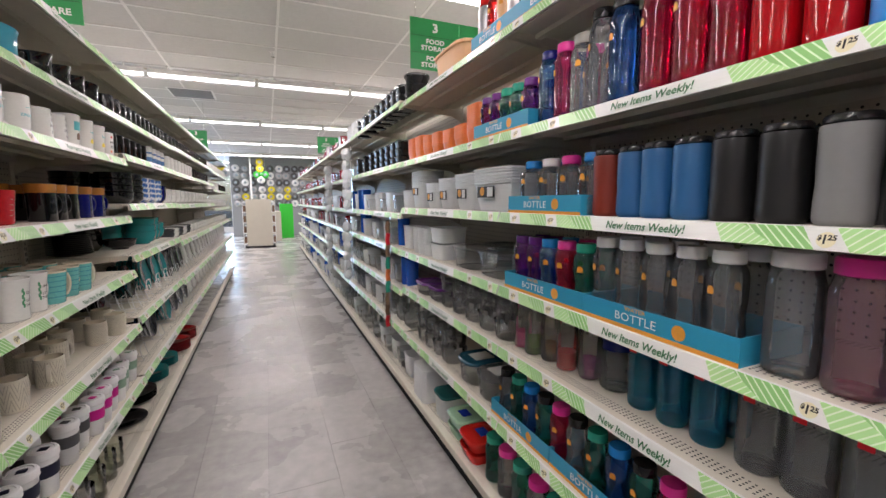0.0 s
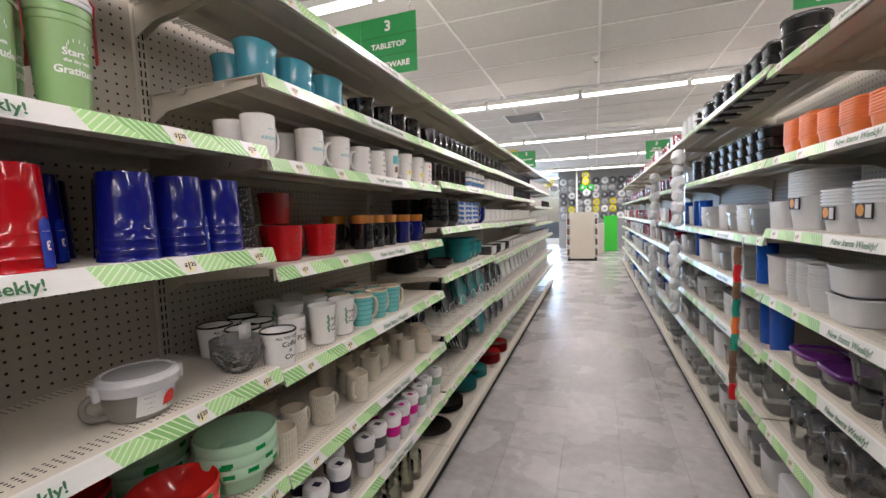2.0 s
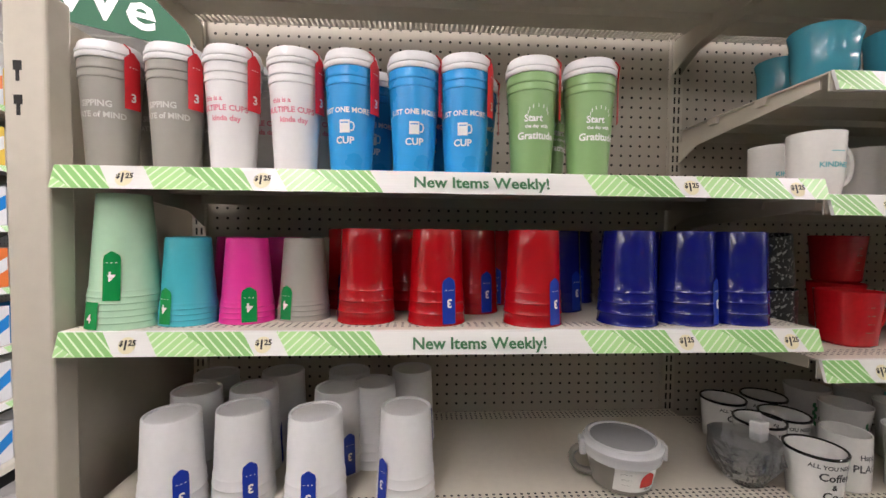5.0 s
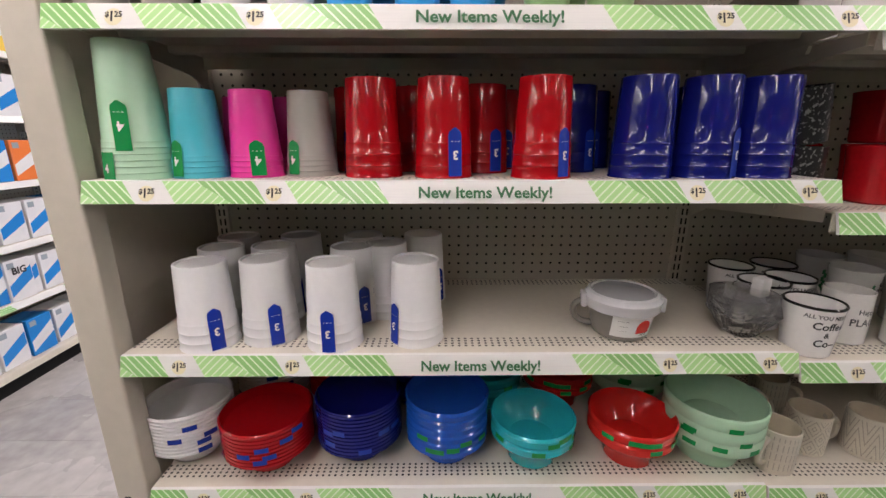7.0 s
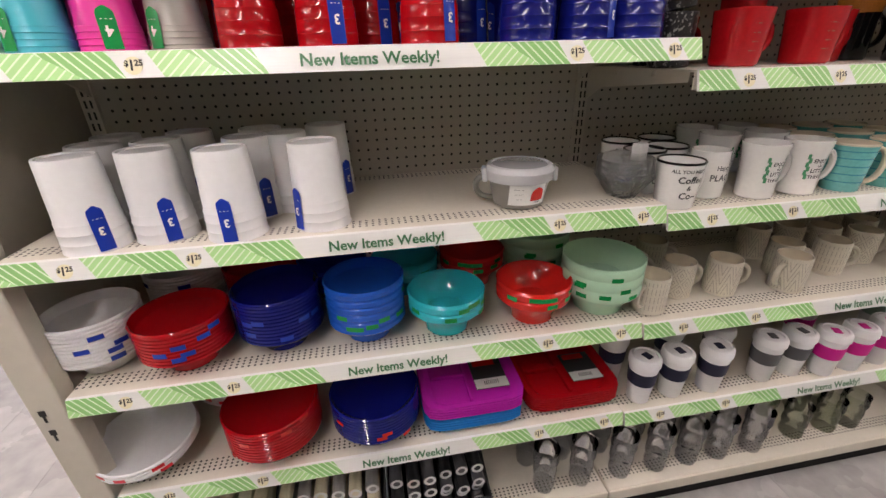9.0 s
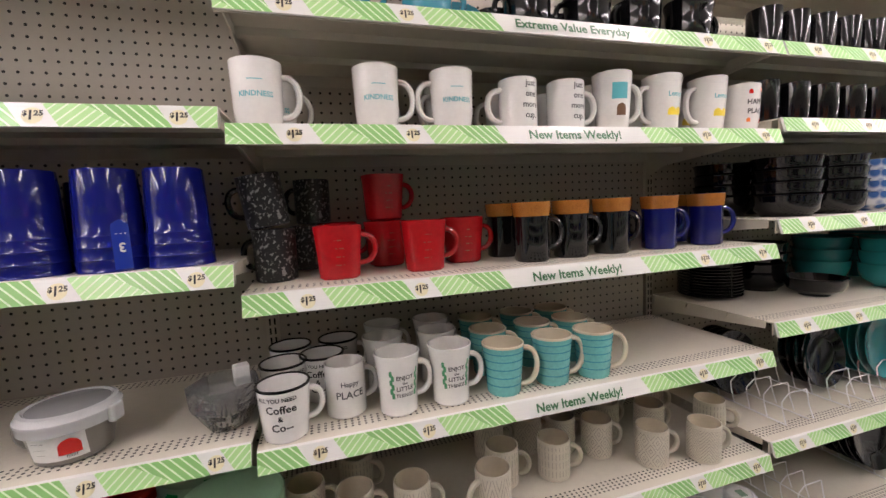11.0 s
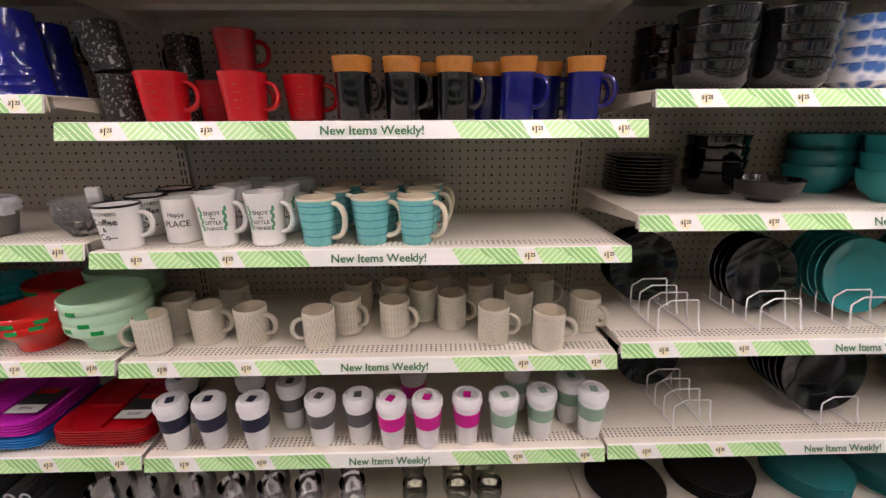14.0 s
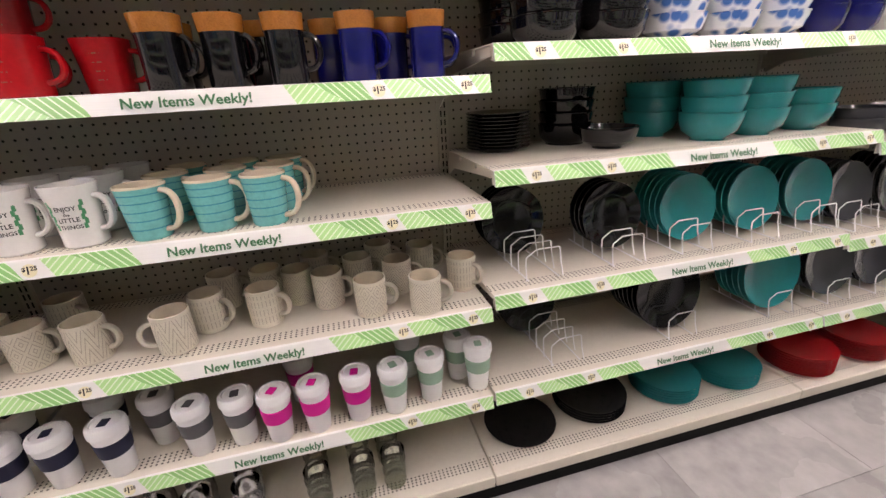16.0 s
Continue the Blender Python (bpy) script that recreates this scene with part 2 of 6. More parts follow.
def patch(w, h, radius_at, z, turn, round_top=False, lift=0.0008, nx=6, nz=8):
    """A sticker wrapped on an upright body."""
    bm = bmesh.new()
    grid = []
    for j in range(nz + 1):
        row = []
        for i in range(nx + 1):
            x, y = (i / nx - 0.5) * w, (j / nz - 0.5) * h
            if round_top and y > h / 2 - w / 2:
                k = (y - (h / 2 - w / 2)) / (w / 2)
                x *= math.sqrt(max(0.02, 1 - k * k))
            r = radius_at(z + y) + lift
            a = turn + x / r
            row.append(bm.verts.new((r * math.cos(a), r * math.sin(a), z + y)))
        grid.append(row)
    for j in range(nz):
        for i in range(nx):
            bm.faces.new((grid[j][i], grid[j][i + 1], grid[j + 1][i + 1], grid[j + 1][i]))
    return bm


KINDS = {}


def place(key, builder, m, **tags):
    """The first of a kind is built; later ones are copies that share its meshes."""
    if key not in KINDS:
        ob = builder()
        KINDS[key] = ob
        ob.matrix_basis = m
    else:
        ob = copy_thing(KINDS[key], m)
    if tags:
        tagged(ob, **tags)
    return ob


# ---- shell of the store ----
X0, X1, Y0, Y1 = -9.0, 9.0, -3.6, 20.0
FLOOR_OB = solid("floor", box_bm(X0, X1, Y0, Y1, -0.1, -0.004), JOINT, "grey vinyl plank floor with soft mottled stone look", kind="structure")
wall_bm = box_bm(X0 - 0.2, X0, Y0 - 0.2, Y1 + 0.2, -0.1, CEIL + 0.1)
solid("wall_west", wall_bm, WALL, "painted store side wall", kind="structure")
solid("wall_east", box_bm(X1, X1 + 0.2, Y0 - 0.2, Y1 + 0.2, -0.1, CEIL + 0.1), WALL, "painted store side wall", kind="structure")
solid("wall_south", box_bm(X0, X1, Y0 - 0.2, Y0, -0.1, CEIL + 0.1), WALL, "painted store back wall", kind="structure")


def ceiling():
    bm = bmesh.new()
    box(bm, X0, X1, Y0, Y1, CEIL, CEIL + 0.08)
    for f in bm.faces:
        f.material_index = 0
    k0 = len(bm.faces)
    x = X0 + 0.05
    while x < X1:
        box(bm, x - 0.012, x + 0.012, Y0, Y1, CEIL - 0.007, CEIL - 0.001)
        x += 1.22
    y = Y0 + 0.1
    while y < Y1:
        box(bm, X0, X1, y - 0.012, y + 0.012, CEIL - 0.0062, CEIL - 0.0015)
        y += 0.61
    bm.faces.ensure_lookup_table()
    for f in bm.faces[k0:]:
        f.material_index = 1
    solid("ceiling", bm, [CEILING, TBAR], "white suspended tile ceiling with metal grid", kind="structure")


ceiling()


def ceiling_lamp():
    t = thing("ceiling_lamp", "white strip ceiling lamp with a lit tube", "ceiling lamp", "rows of strip lamps")
    part("housing", box_bm(-0.605, 0.605, -0.03, 0.03, 0.0, 0.06, 0.008), LAMP_BODY, t)
    bm = bmesh.new()
    box(bm, -0.595, 0.595, -0.036, 0.036, -0.03, -0.001, 0.01)
    part("tube", bm, TUBE, t, "lit white diffuser tube")
    for x in (-0.4, 0.4):
        part("hanger", box_bm(x - 0.01, x + 0.01, -0.01, 0.01, 0.06, CEIL - LAMP_Z - 0.001), LAMP_BODY, t)
    return t


for yr in LAMP_ROWS:
    for k in range(-4, 6):
        place("ceiling_lamp", ceiling_lamp, pose(-0.035 + 1.245 * k, yr, LAMP_Z))
    if 0 < yr:
        tagged(solid("conduit", tube([(-5.5, yr + 0.12, CEIL - 0.03), (7, yr + 0.12, CEIL - 0.03)], 0.011), BEIGE, "grey cable conduit fixed along the ceiling", "conduit", "cable conduits"))


# ---- shelving ----
SEC = 1.22
STRIP_TILT = radians(18)


def strip_mesh(length):
    """The slanted label holder at a shelf's front edge: top edge at x 0, z 0, running along y."""
    bm = bmesh.new()
    uvl = bm.loops.layers.uv.new("UVMap")
    h = 0.035
    dx = h * math.sin(STRIP_TILT)
    y0, y1 = 0.004, length - 0.004
    front = [(0.0, y0, 0.0), (0.0, y1, 0.0), (dx, y1, -h), (dx, y0, -h)]
    back = [(-0.006, y0, 0.001), (-0.006, y1, 0.001), (dx - 0.006, y1, -h), (dx - 0.006, y0, -h)]
    f = [bm.verts.new(p) for p in front]
    b = [bm.verts.new(p) for p in back]
    main = bm.faces.new(f)
    for i in range(4):
        j = (i + 1) % 4
        bm.faces.new((f[i], b[i], b[j], f[j]))
    bm.faces.new(b[::-1])
    for loop, c in zip(main.loops, ((0, 1), (1, 1), (1, 0), (0, 0))):
        loop[uvl].uv = c
    for face in bm.faces:
        if face is not main:
            for loop in face.loops:
                loop[uvl].uv = (0.5, 0.5)
    return link_mesh("label_strip", bm, STRIP)


STRIP_MESH = strip_mesh(SEC)


def shelf_mesh(depth, length):
    bm = bmesh.new()
    d = depth
    line = [(-0.0066, 0.0), (-d, 0.0), (-d, -0.030), (-d + 0.002, -0.030), (-d + 0.002, -0.003)]
    for x in (-d * 0.70, -d * 0.36):
        line += [(x - 0.016, -0.003), (x - 0.012, -0.016), (x + 0.012, -0.016), (x + 0.016, -0.003)]
    line += [(-0.0090, -0.003), (-0.0090, -0.033), (-0.0066, -0.033)]
    a = [bm.verts.new((x, 0.003, z)) for x, z in line]
    b = [bm.verts.new((x, length - 0.003, z)) for x, z in line]
    for i in range(len(line)):
        j = (i + 1) % len(line)
        bm.faces.new((a[i], a[j], b[j], b[i])).material_index = 0 if i == 0 else 1
    bm.faces.new(a).material_index = 1
    bm.faces.new(b[::-1]).material_index = 1
    return link_mesh("shelf", bm, [SHELF_TOP, BEIGE])


def top_shelf_mesh(depth, length):
    """The same shelf with its rear band punched through."""
    bm = bmesh.new()
    d, band, t = depth, 0.040, 0.003
    line = [(-0.0066, 0.0), (-d + band, 0.0), (-d + band, -t)]
    for x in (-d * 0.70, -d * 0.36):
        line += [(x - 0.016, -t), (x - 0.012, -0.016), (x + 0.012, -0.016), (x + 0.016, -t)]
    line += [(-0.0090, -t), (-0.0090, -0.033), (-0.0066, -0.033)]
    a = [bm.verts.new((x, 0.003, z)) for x, z in line]
    b = [bm.verts.new((x, length - 0.003, z)) for x, z in line]
    for i in range(len(line)):
        j = (i + 1) % len(line)
        bm.faces.new((a[i], a[j], b[j], b[i])).material_index = 0 if i == 0 else 1
    bm.faces.new(a).material_index = 1
    bm.faces.new(b[::-1]).material_index = 1
    rows, count = 4, int((length - 0.006) / 0.0125)
    xs = [-d]
    for k in range(rows):
        x = -d + 0.003 + 0.0095 * k
        xs += [x, x + 0.0055]
    xs.append(-d + band)
    ys = [0.003]
    for k in range(count):
        y = 0.006 + 0.0125 * k
        ys += [y, y + 0.0065]
    ys.append(length - 0.003)
    grid = [[bm.verts.new((x, y, -0.001)) for y in ys] for x in xs]
    for i in range(len(xs) - 1):
        for j in range(len(ys) - 1):
            if i % 2 and j % 2:
                continue
            bm.faces.new((grid[i][j], grid[i + 1][j], grid[i + 1][j + 1], grid[i][j + 1])).material_index = 1
    return link_mesh("shelf", bm, [SHELF_TOP, BEIGE])


DEPTH = 0.405
DECK = 0.1302
SHELF_MESH = shelf_mesh(DEPTH, SEC)
TOP_SHELF_MESH = top_shelf_mesh(DEPTH, SEC)


def bracket_mesh():
    """The tapered steel bracket under a shelf's end."""
    bm = bmesh.new()
    pts = [(-DEPTH - 0.012, -0.002), (-0.03, -0.002), (-0.03, -0.022), (-DEPTH + 0.06, -0.05), (-DEPTH - 0.012, -0.085)]
    a = [bm.verts.new((x, 0.010, z)) for x, z in pts]
    b = [bm.verts.new((x, 0.013, z)) for x, z in pts]
    bm.faces.new(a)
    bm.faces.new(b[::-1])
    for i in range(len(pts)):
        j = (i + 1) % len(pts)
        bm.faces.new((a[i], b[i], b[j], a[j]))
    return link_mesh("bracket", bm, BEIGE)


BRACKET_MESH = bracket_mesh()
PRICE_DISC = surface("price_disc_yellow", (0.80, 0.74, 0.50), 0.5)


def strip_letters(text):
    return on_front(lettering(text, 0.0255, DARK_GREEN_INK, bold=0.0006, width=1.03), 0.0090, 0.0, -0.0185, -STRIP_TILT)



def price_mesh():
    """A large dollar figure with small raised cents."""
    bm = bmesh.new()
    for text, size, dy, dz in (("$", 0.011, -0.0085, 0.002), ("1", 0.021, -0.002, -0.001), ("25", 0.0115, 0.0075, 0.0025)):
        me = lettering(text, size, BLACK_INK, bold=0.0004).copy()
        for v in me.vertices:
            v.co.x += dy
            v.co.y += dz
        bm.from_mesh(me)
    out = bpy.data.meshes.new("price_mark")
    bm.to_mesh(out)
    bm.free()
    out.materials.append(BLACK_INK)
    return on_front(out, 0.0068, 0.0, -0.018, -STRIP_TILT)


PRICE_MESH = price_mesh()


def disc_mesh():
    bm = lathe([(0.0, 0.0), (0.0125, 0.0)], 20)
    me = link_mesh("price_disc", bm, PRICE_DISC)
    for v in me.vertices:
        a, b = v.co.x, v.co.y
        v.co = (0.0064 - b * math.sin(STRIP_TILT), a, -0.019 + b * math.cos(STRIP_TILT))
    return me


DISC_MESH = disc_mesh()


def shelving(m, levels, label, group, words=(), tall=2.06, top_text=None, detail=True, posts=(True, False), strip=True):
    """One section: uprights, pegboard back, base and shelves with label strips. levels: heights of the shelf tops. Faces +x, runs along +y."""
    t = thing("shelving_unit", label, "shelving", group, m=m)
    part("back_panel", box_bm(-0.435, -0.428, 0.014, SEC - 0.014, 0.129, tall - 0.03), PEG, t, "pegboard back panel")
    for y, on in zip((0.0, SEC), posts):
        if not on:
            continue
        post = part("upright", box_bm(-0.455, -0.415, y - 0.016, y + 0.016, 0.0, tall), BEIGE, t, "slotted steel upright")
        # Thin black boxes on the face draw the slots' shaded openings.
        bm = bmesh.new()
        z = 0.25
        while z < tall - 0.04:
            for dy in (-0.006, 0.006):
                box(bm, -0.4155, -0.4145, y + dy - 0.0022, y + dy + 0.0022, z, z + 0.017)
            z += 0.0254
        part("slotted_face", bm, SLOT_SHADE, post)
    base = part("base_deck", box_bm(-0.43, 0.010, 0.0015, SEC - 0.0015, 0.086, 0.128, 0.004), [CREAM_STEEL], t, "base deck")
    part("deck_plate", box_bm(-0.42, 0.004, 0.006, SEC - 0.006, 0.128, DECK), SHELF_TOP, base)
    part("kick_plate", box_bm(-0.40, -0.022, 0.0, SEC, 0.0, 0.085), KICK, t, "black kick plate")
    for k, z in enumerate(levels):
        s = part("shelf", TOP_SHELF_MESH if z > 1.9 and detail else SHELF_MESH, None, t)
        s.location = (0, 0, z)
        if strip:
            part("label_strip", STRIP_MESH, None, s, "white and green price label strip")
        if detail:
            w = words[k] if k < len(words) else "New Items Weekly!"
            if w:
                key = "strip " + w
                if key not in TEXT_CACHE:
                    TEXT_CACHE[key] = strip_letters(w)
                tx = part("lettering", TEXT_CACHE[key], None, s, "dark green lettering " + w)
                tx.location = (0, 0.527 * SEC, 0)
            for u in (0.088, 0.252, 0.805, 0.953):
                d = part("price_disc", DISC_MESH, None, s)
                d.location = (0, u * SEC, 0)
                c = part("price_mark", PRICE_MESH, None, s, "price one dollar twenty-five")
                c.location = (0, u * SEC, 0)
        for y in (0.0, SEC - 0.023):
            b = part("bracket", BRACKET_MESH, None, s)
            b.location = (0, y, 0)
    return t


LEFT = {
    0: [0.440, 0.724, 1.015, 1.323, 1.574, 1.985],
    1: [0.432, 0.716, 0.995, 1.270, 1.549, 1.753, 1.985],
    2: [0.439, 0.746, 1.067, 1.329, 1.576, 1.753, 1.985],
    3: [0.439, 0.72, 1.03, 1.32, 1.57, 1.76, 1.985],
    4: [0.439, 0.72, 1.03, 1.32, 1.57, 1.76, 1.985],
    5: [0.439, 0.72, 1.03, 1.25, 1.50, 1.74, 1.985],
    6: [0.439, 0.72, 1.03, 1.25, 1.50, 1.74, 1.985],
}
LEFT_LABEL = {0: "beige steel shelving section with plastic cups and bowls", 1: "beige steel shelving section stocked with mugs", 2: "beige steel shelving section stocked with plates and bowls"}
for k, levels in LEFT.items():
    words = ["New Items Weekly!"] * 8
    if k == 1:
        words[5] = "Extreme Value Everyday"
    shelving(pose(0, k * SEC, 0), levels, LEFT_LABEL.get(k, "beige steel shelving section stocked with white tableware"), "long shelving run on the mug side", words, detail=k < 4, posts=(True, k == 6))


def end_panel():
    """The broad steel end of the run, with keyhole slots in its front edge."""
    t = thing("shelving_end", "beige steel end of the shelving run with keyhole slots", "shelving end")
    post = part("front_post", box_bm(-0.05, -0.004, -0.068, -0.006, 0.0, 1.83, 0.004), BEIGE, t)
    part("side_panel", box_bm(-0.92, -0.051, -0.068, -0.054, 0.0, 1.83), BEIGE, t)
    part("back_post", box_bm(-0.96, -0.9215, -0.068, -0.006, 0.0, 1.83, 0.004), BEIGE, t)
    # Keyholes are black boxes painted as shade; nothing is cut out.
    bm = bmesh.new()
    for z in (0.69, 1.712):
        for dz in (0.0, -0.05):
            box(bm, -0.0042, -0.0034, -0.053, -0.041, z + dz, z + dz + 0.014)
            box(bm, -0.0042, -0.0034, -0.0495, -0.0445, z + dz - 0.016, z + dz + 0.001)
    part("keyhole", bm, SLOT_SHADE, post)
    return t


end_panel()
solid("gondola_back", box_bm(-0.93, -0.47, 0.0, 7 * SEC, 0.0, 2.05), BEIGE, "beige back of the neighbouring shelving run", "shelving")

RLEV = [0.475, 0.782, 1.019, 1.293, 1.578, 1.93]
RX = 1.425
R_START = 2.465 - 4 * SEC
for k in range(12):
    shelving(pose(RX, R_START + (k + 1) * SEC, 0, 0, 0, 180), RLEV if k in (2, 3) else [0.48, 0.75, 1.02, 1.255, 1.58, 1.955], "beige steel shelving section stocked with bottles and food boxes", "long shelving run on the bottle side", detail=1 <= k <= 4, posts=(k == 11, True))
solid("gondola_back", box_bm(RX + 0.47, RX + 0.93, R_START, R_START + 12 * SEC, 0.0, 2.05), BEIGE, "beige back of the neighbouring shelving run", "shelving")

# ---- goods: materials ----
PAINTS = {}


def plastic(name, color, rough=0.22):
    if name not in PAINTS:
        PAINTS[name] = surface(name + "_plastic", color, rough, vary=0.05, scale=9, bump=0.006, random_value=0.04)
    return PAINTS[name]


def ceramic(name, color, rough=0.12, vary=0.06, scale=14):
    key = name + "_c"
    if key not in PAINTS:
        PAINTS[key] = surface(name + "_glazed_ceramic", color, rough, vary=vary, scale=scale, bump=0.04, coat=0.3, random_value=0.03)
    return PAINTS[key]


def clear(name, color, density, rough=0.06):
    """See-through plastic or glass: tinted light passes, the surface gleams by its angle, and a thin haze takes the colour."""
    key = name + "_t"
    if key in PAINTS:
        return PAINTS[key]
    m = bpy.data.materials.new(name + "_clear_plastic")
    m.use_nodes = True
    nt = m.node_tree
    N, L = nt.nodes, nt.links
    N.remove(N["Principled BSDF"])
    out = N["Material Output"]
    through_light = N.new("ShaderNodeBsdfTransparent")
    top = max(color) + 0.001
    tint = [(c / top) ** (0.3 + 0.5 * density) * (1 - density * 0.10) for c in color]
    through_light.inputs[0].default_value = (*tint, 1)
    haze = N.new("ShaderNodeBsdfDiffuse")
    noise_n = N.new("ShaderNodeTexNoise")
    noise_n.inputs["Scale"].default_value = 22
    haze.inputs[0].default_value = (*color, 1)
    gloss = N.new("ShaderNodeBsdfGlossy")
    gloss.inputs["Roughness"].default_value = rough
    gloss.inputs["Color"].default_value = (0.9, 0.9, 0.9, 1)
    b = N.new("ShaderNodeBump")
    b.inputs["Strength"].default_value, b.inputs["Distance"].default_value = 0.25, 0.004
    tc = N.new("ShaderNodeTexCoord")
    L.new(tc.outputs["Object"], noise_n.inputs["Vector"])
    L.new(noise_n.outputs["Fac"], b.inputs["Height"])
    L.new(b.outputs[0], gloss.inputs["Normal"])
    fres = N.new("ShaderNodeFresnel")
    fres.inputs["IOR"].default_value = 1.5
    L.new(b.outputs[0], fres.inputs["Normal"])
    m1 = N.new("ShaderNodeMixShader")
    rng = N.new("ShaderNodeMapRange")
    rng.inputs["To Min"].default_value, rng.inputs["To Max"].default_value = density * 0.20, density * 0.44
    L.new(noise_n.outputs["Fac"], rng.inputs["Value"])
    L.new(rng.outputs[0], m1.inputs[0])
    L.new(through_light.outputs[0], m1.inputs[1])
    L.new(haze.outputs[0], m1.inputs[2])
    m2 = N.new("ShaderNodeMixShader")
    L.new(fres.outputs[0], m2.inputs[0])
    L.new(m1.outputs[0], m2.inputs[1])
    L.new(gloss.outputs[0], m2.inputs[2])
    L.new(m2.outputs[0], out.inputs["Surface"])
    PAINTS[key] = m
    return m


WHITE_P = plastic("white", (0.78, 0.78, 0.78), 0.3)
GREY_P = plastic("warm_grey", (0.36, 0.35, 0.31), 0.3)
BLUE_P = plastic("sky_blue", (0.02, 0.33, 0.74), 0.28)
SAGE_P = plastic("leaf_green", (0.24, 0.42, 0.17), 0.3)
RED_P = plastic("red", (0.40, 0.005, 0.009), 0.09)
NAVY_P = plastic("royal_blue", (0.006, 0.010, 0.155), 0.09)
TEAL_P = plastic("turquoise", (0.05, 0.47, 0.56), 0.3)
PINK_P = plastic("hot_pink", (0.75, 0.03, 0.30), 0.3)
MINT_P = plastic("mint", (0.42, 0.66, 0.46), 0.25)
CYAN_P = plastic("bright_teal", (0.01, 0.45, 0.52), 0.09)
COBALT_P = plastic("cobalt", (0.01, 0.10, 0.52), 0.09)
CORAL_P = plastic("coral_red", (0.62, 0.022, 0.016), 0.09)
MAGENTA_P = plastic("magenta", (0.56, 0.02, 0.44), 0.25)
AZURE_P = plastic("azure", (0.01, 0.22, 0.62), 0.25)
BLACK_P = plastic("black", (0.012, 0.012, 0.013), 0.25)
DKGREY_P = plastic("dark_grey", (0.10, 0.10, 0.105), 0.35)
ORANGE_P = plastic("orange", (0.80, 0.20, 0.045), 0.3)
PURPLE_P = plastic("purple", (0.11, 0.015, 0.17), 0.2)
GREEN_P = plastic("bottle_green", (0.02, 0.32, 0.22), 0.2)
PEACH_P = plastic("peach", (0.85, 0.50, 0.26), 0.3)
SILVER = surface("brushed_silver", (0.46, 0.46, 0.47), 0.3, metal=0.7, scale=30)
LABEL_BLUE = plastic("label_blue", (0.012, 0.04, 0.36), 0.25)
LABEL_GREEN = plastic("label_green", (0.0, 0.26, 0.06), 0.25)
TAG_RED = plastic("tag_red", (0.66, 0.01, 0.02), 0.3)
PINK_INK = plastic("pink_ink", (0.75, 0.25, 0.33), 0.4)
TEAL_INK = plastic("teal_ink", (0.10, 0.45, 0.50), 0.4)
GREEN_INK = plastic("green_ink", (0.07, 0.30, 0.14), 0.4)
YELLOW_INK = plastic("yellow_ink", (0.85, 0.66, 0.06), 0.4)
BROWN_INK = plastic("brown_ink", (0.17, 0.09, 0.05), 0.4)
WHITE_C = ceramic("white", (0.78, 0.77, 0.74))
CREAM_C = ceramic("cream", (0.70, 0.62, 0.47))
STONE_C = ceramic("stone_beige", (0.52, 0.48, 0.39), 0.4)
RED_C = ceramic("red", (0.45, 0.008, 0.012), 0.2, 0.2)
BLACK_C = ceramic("black", (0.006, 0.006, 0.007), 0.08)
NAVY_C = ceramic("navy", (0.004, 0.006, 0.11), 0.1)
TEALCUP_C = ceramic("petrol_teal", (0.05, 0.28, 0.37), 0.10)
AQUA_C = ceramic("aqua_banded", (0.16, 0.52, 0.50), 0.25, 0.2)
PLATE_TEAL = ceramic("plate_teal", (0.012, 0.22, 0.23), 0.12)
CARAMEL_C = ceramic("caramel_glaze", (0.42, 0.16, 0.03), 0.12, 0.35, 40)
PLATE_RED = ceramic("plate_red", (0.35, 0.008, 0.012), 0.15)
GREYPLATE_C = ceramic("slate_grey", (0.05, 0.052, 0.058), 0.12)
GLASS = clear("drinking_glass", (0.93, 0.93, 0.95), 0.42, 0.03)
GREEN_GLASS = clear("green_glass", (0.50, 0.53, 0.42), 0.36, 0.03)
CLEAR_P = clear("clear", (0.82, 0.85, 0.87), 0.20, 0.035)
SMOKE_P = clear("smoke", (0.35, 0.37, 0.39), 0.50)
MILKY_P = plastic("milky", (0.66, 0.68, 0.69), 0.3)
CHROME = surface("chrome_wire", (0.72, 0.72, 0.72), 0.18, metal=0.9)
# Chrome rack wire with its bright lamp gleam put in as plain white.
WIRE_LIT = surface("white_coated_wire", (0.85, 0.85, 0.85), 0.25)
CARD_TEAL = surface("printed_card_teal", (0.02, 0.29, 0.47), 0.45, vary=0.05)
CARD_ORANGE = surface("printed_card_orange", (0.75, 0.32, 0.04), 0.45)
CARD_BLACK = surface("printed_card_black", (0.02, 0.021, 0.023), 0.45)
CARD_GREY = surface("printed_card_grey", (0.28, 0.34, 0.38), 0.45)
CARD_WHITE = surface("printed_card_white", (0.72, 0.73, 0.74), 0.45)
PAPER = surface("paper_label", (0.72, 0.72, 0.70), 0.5)


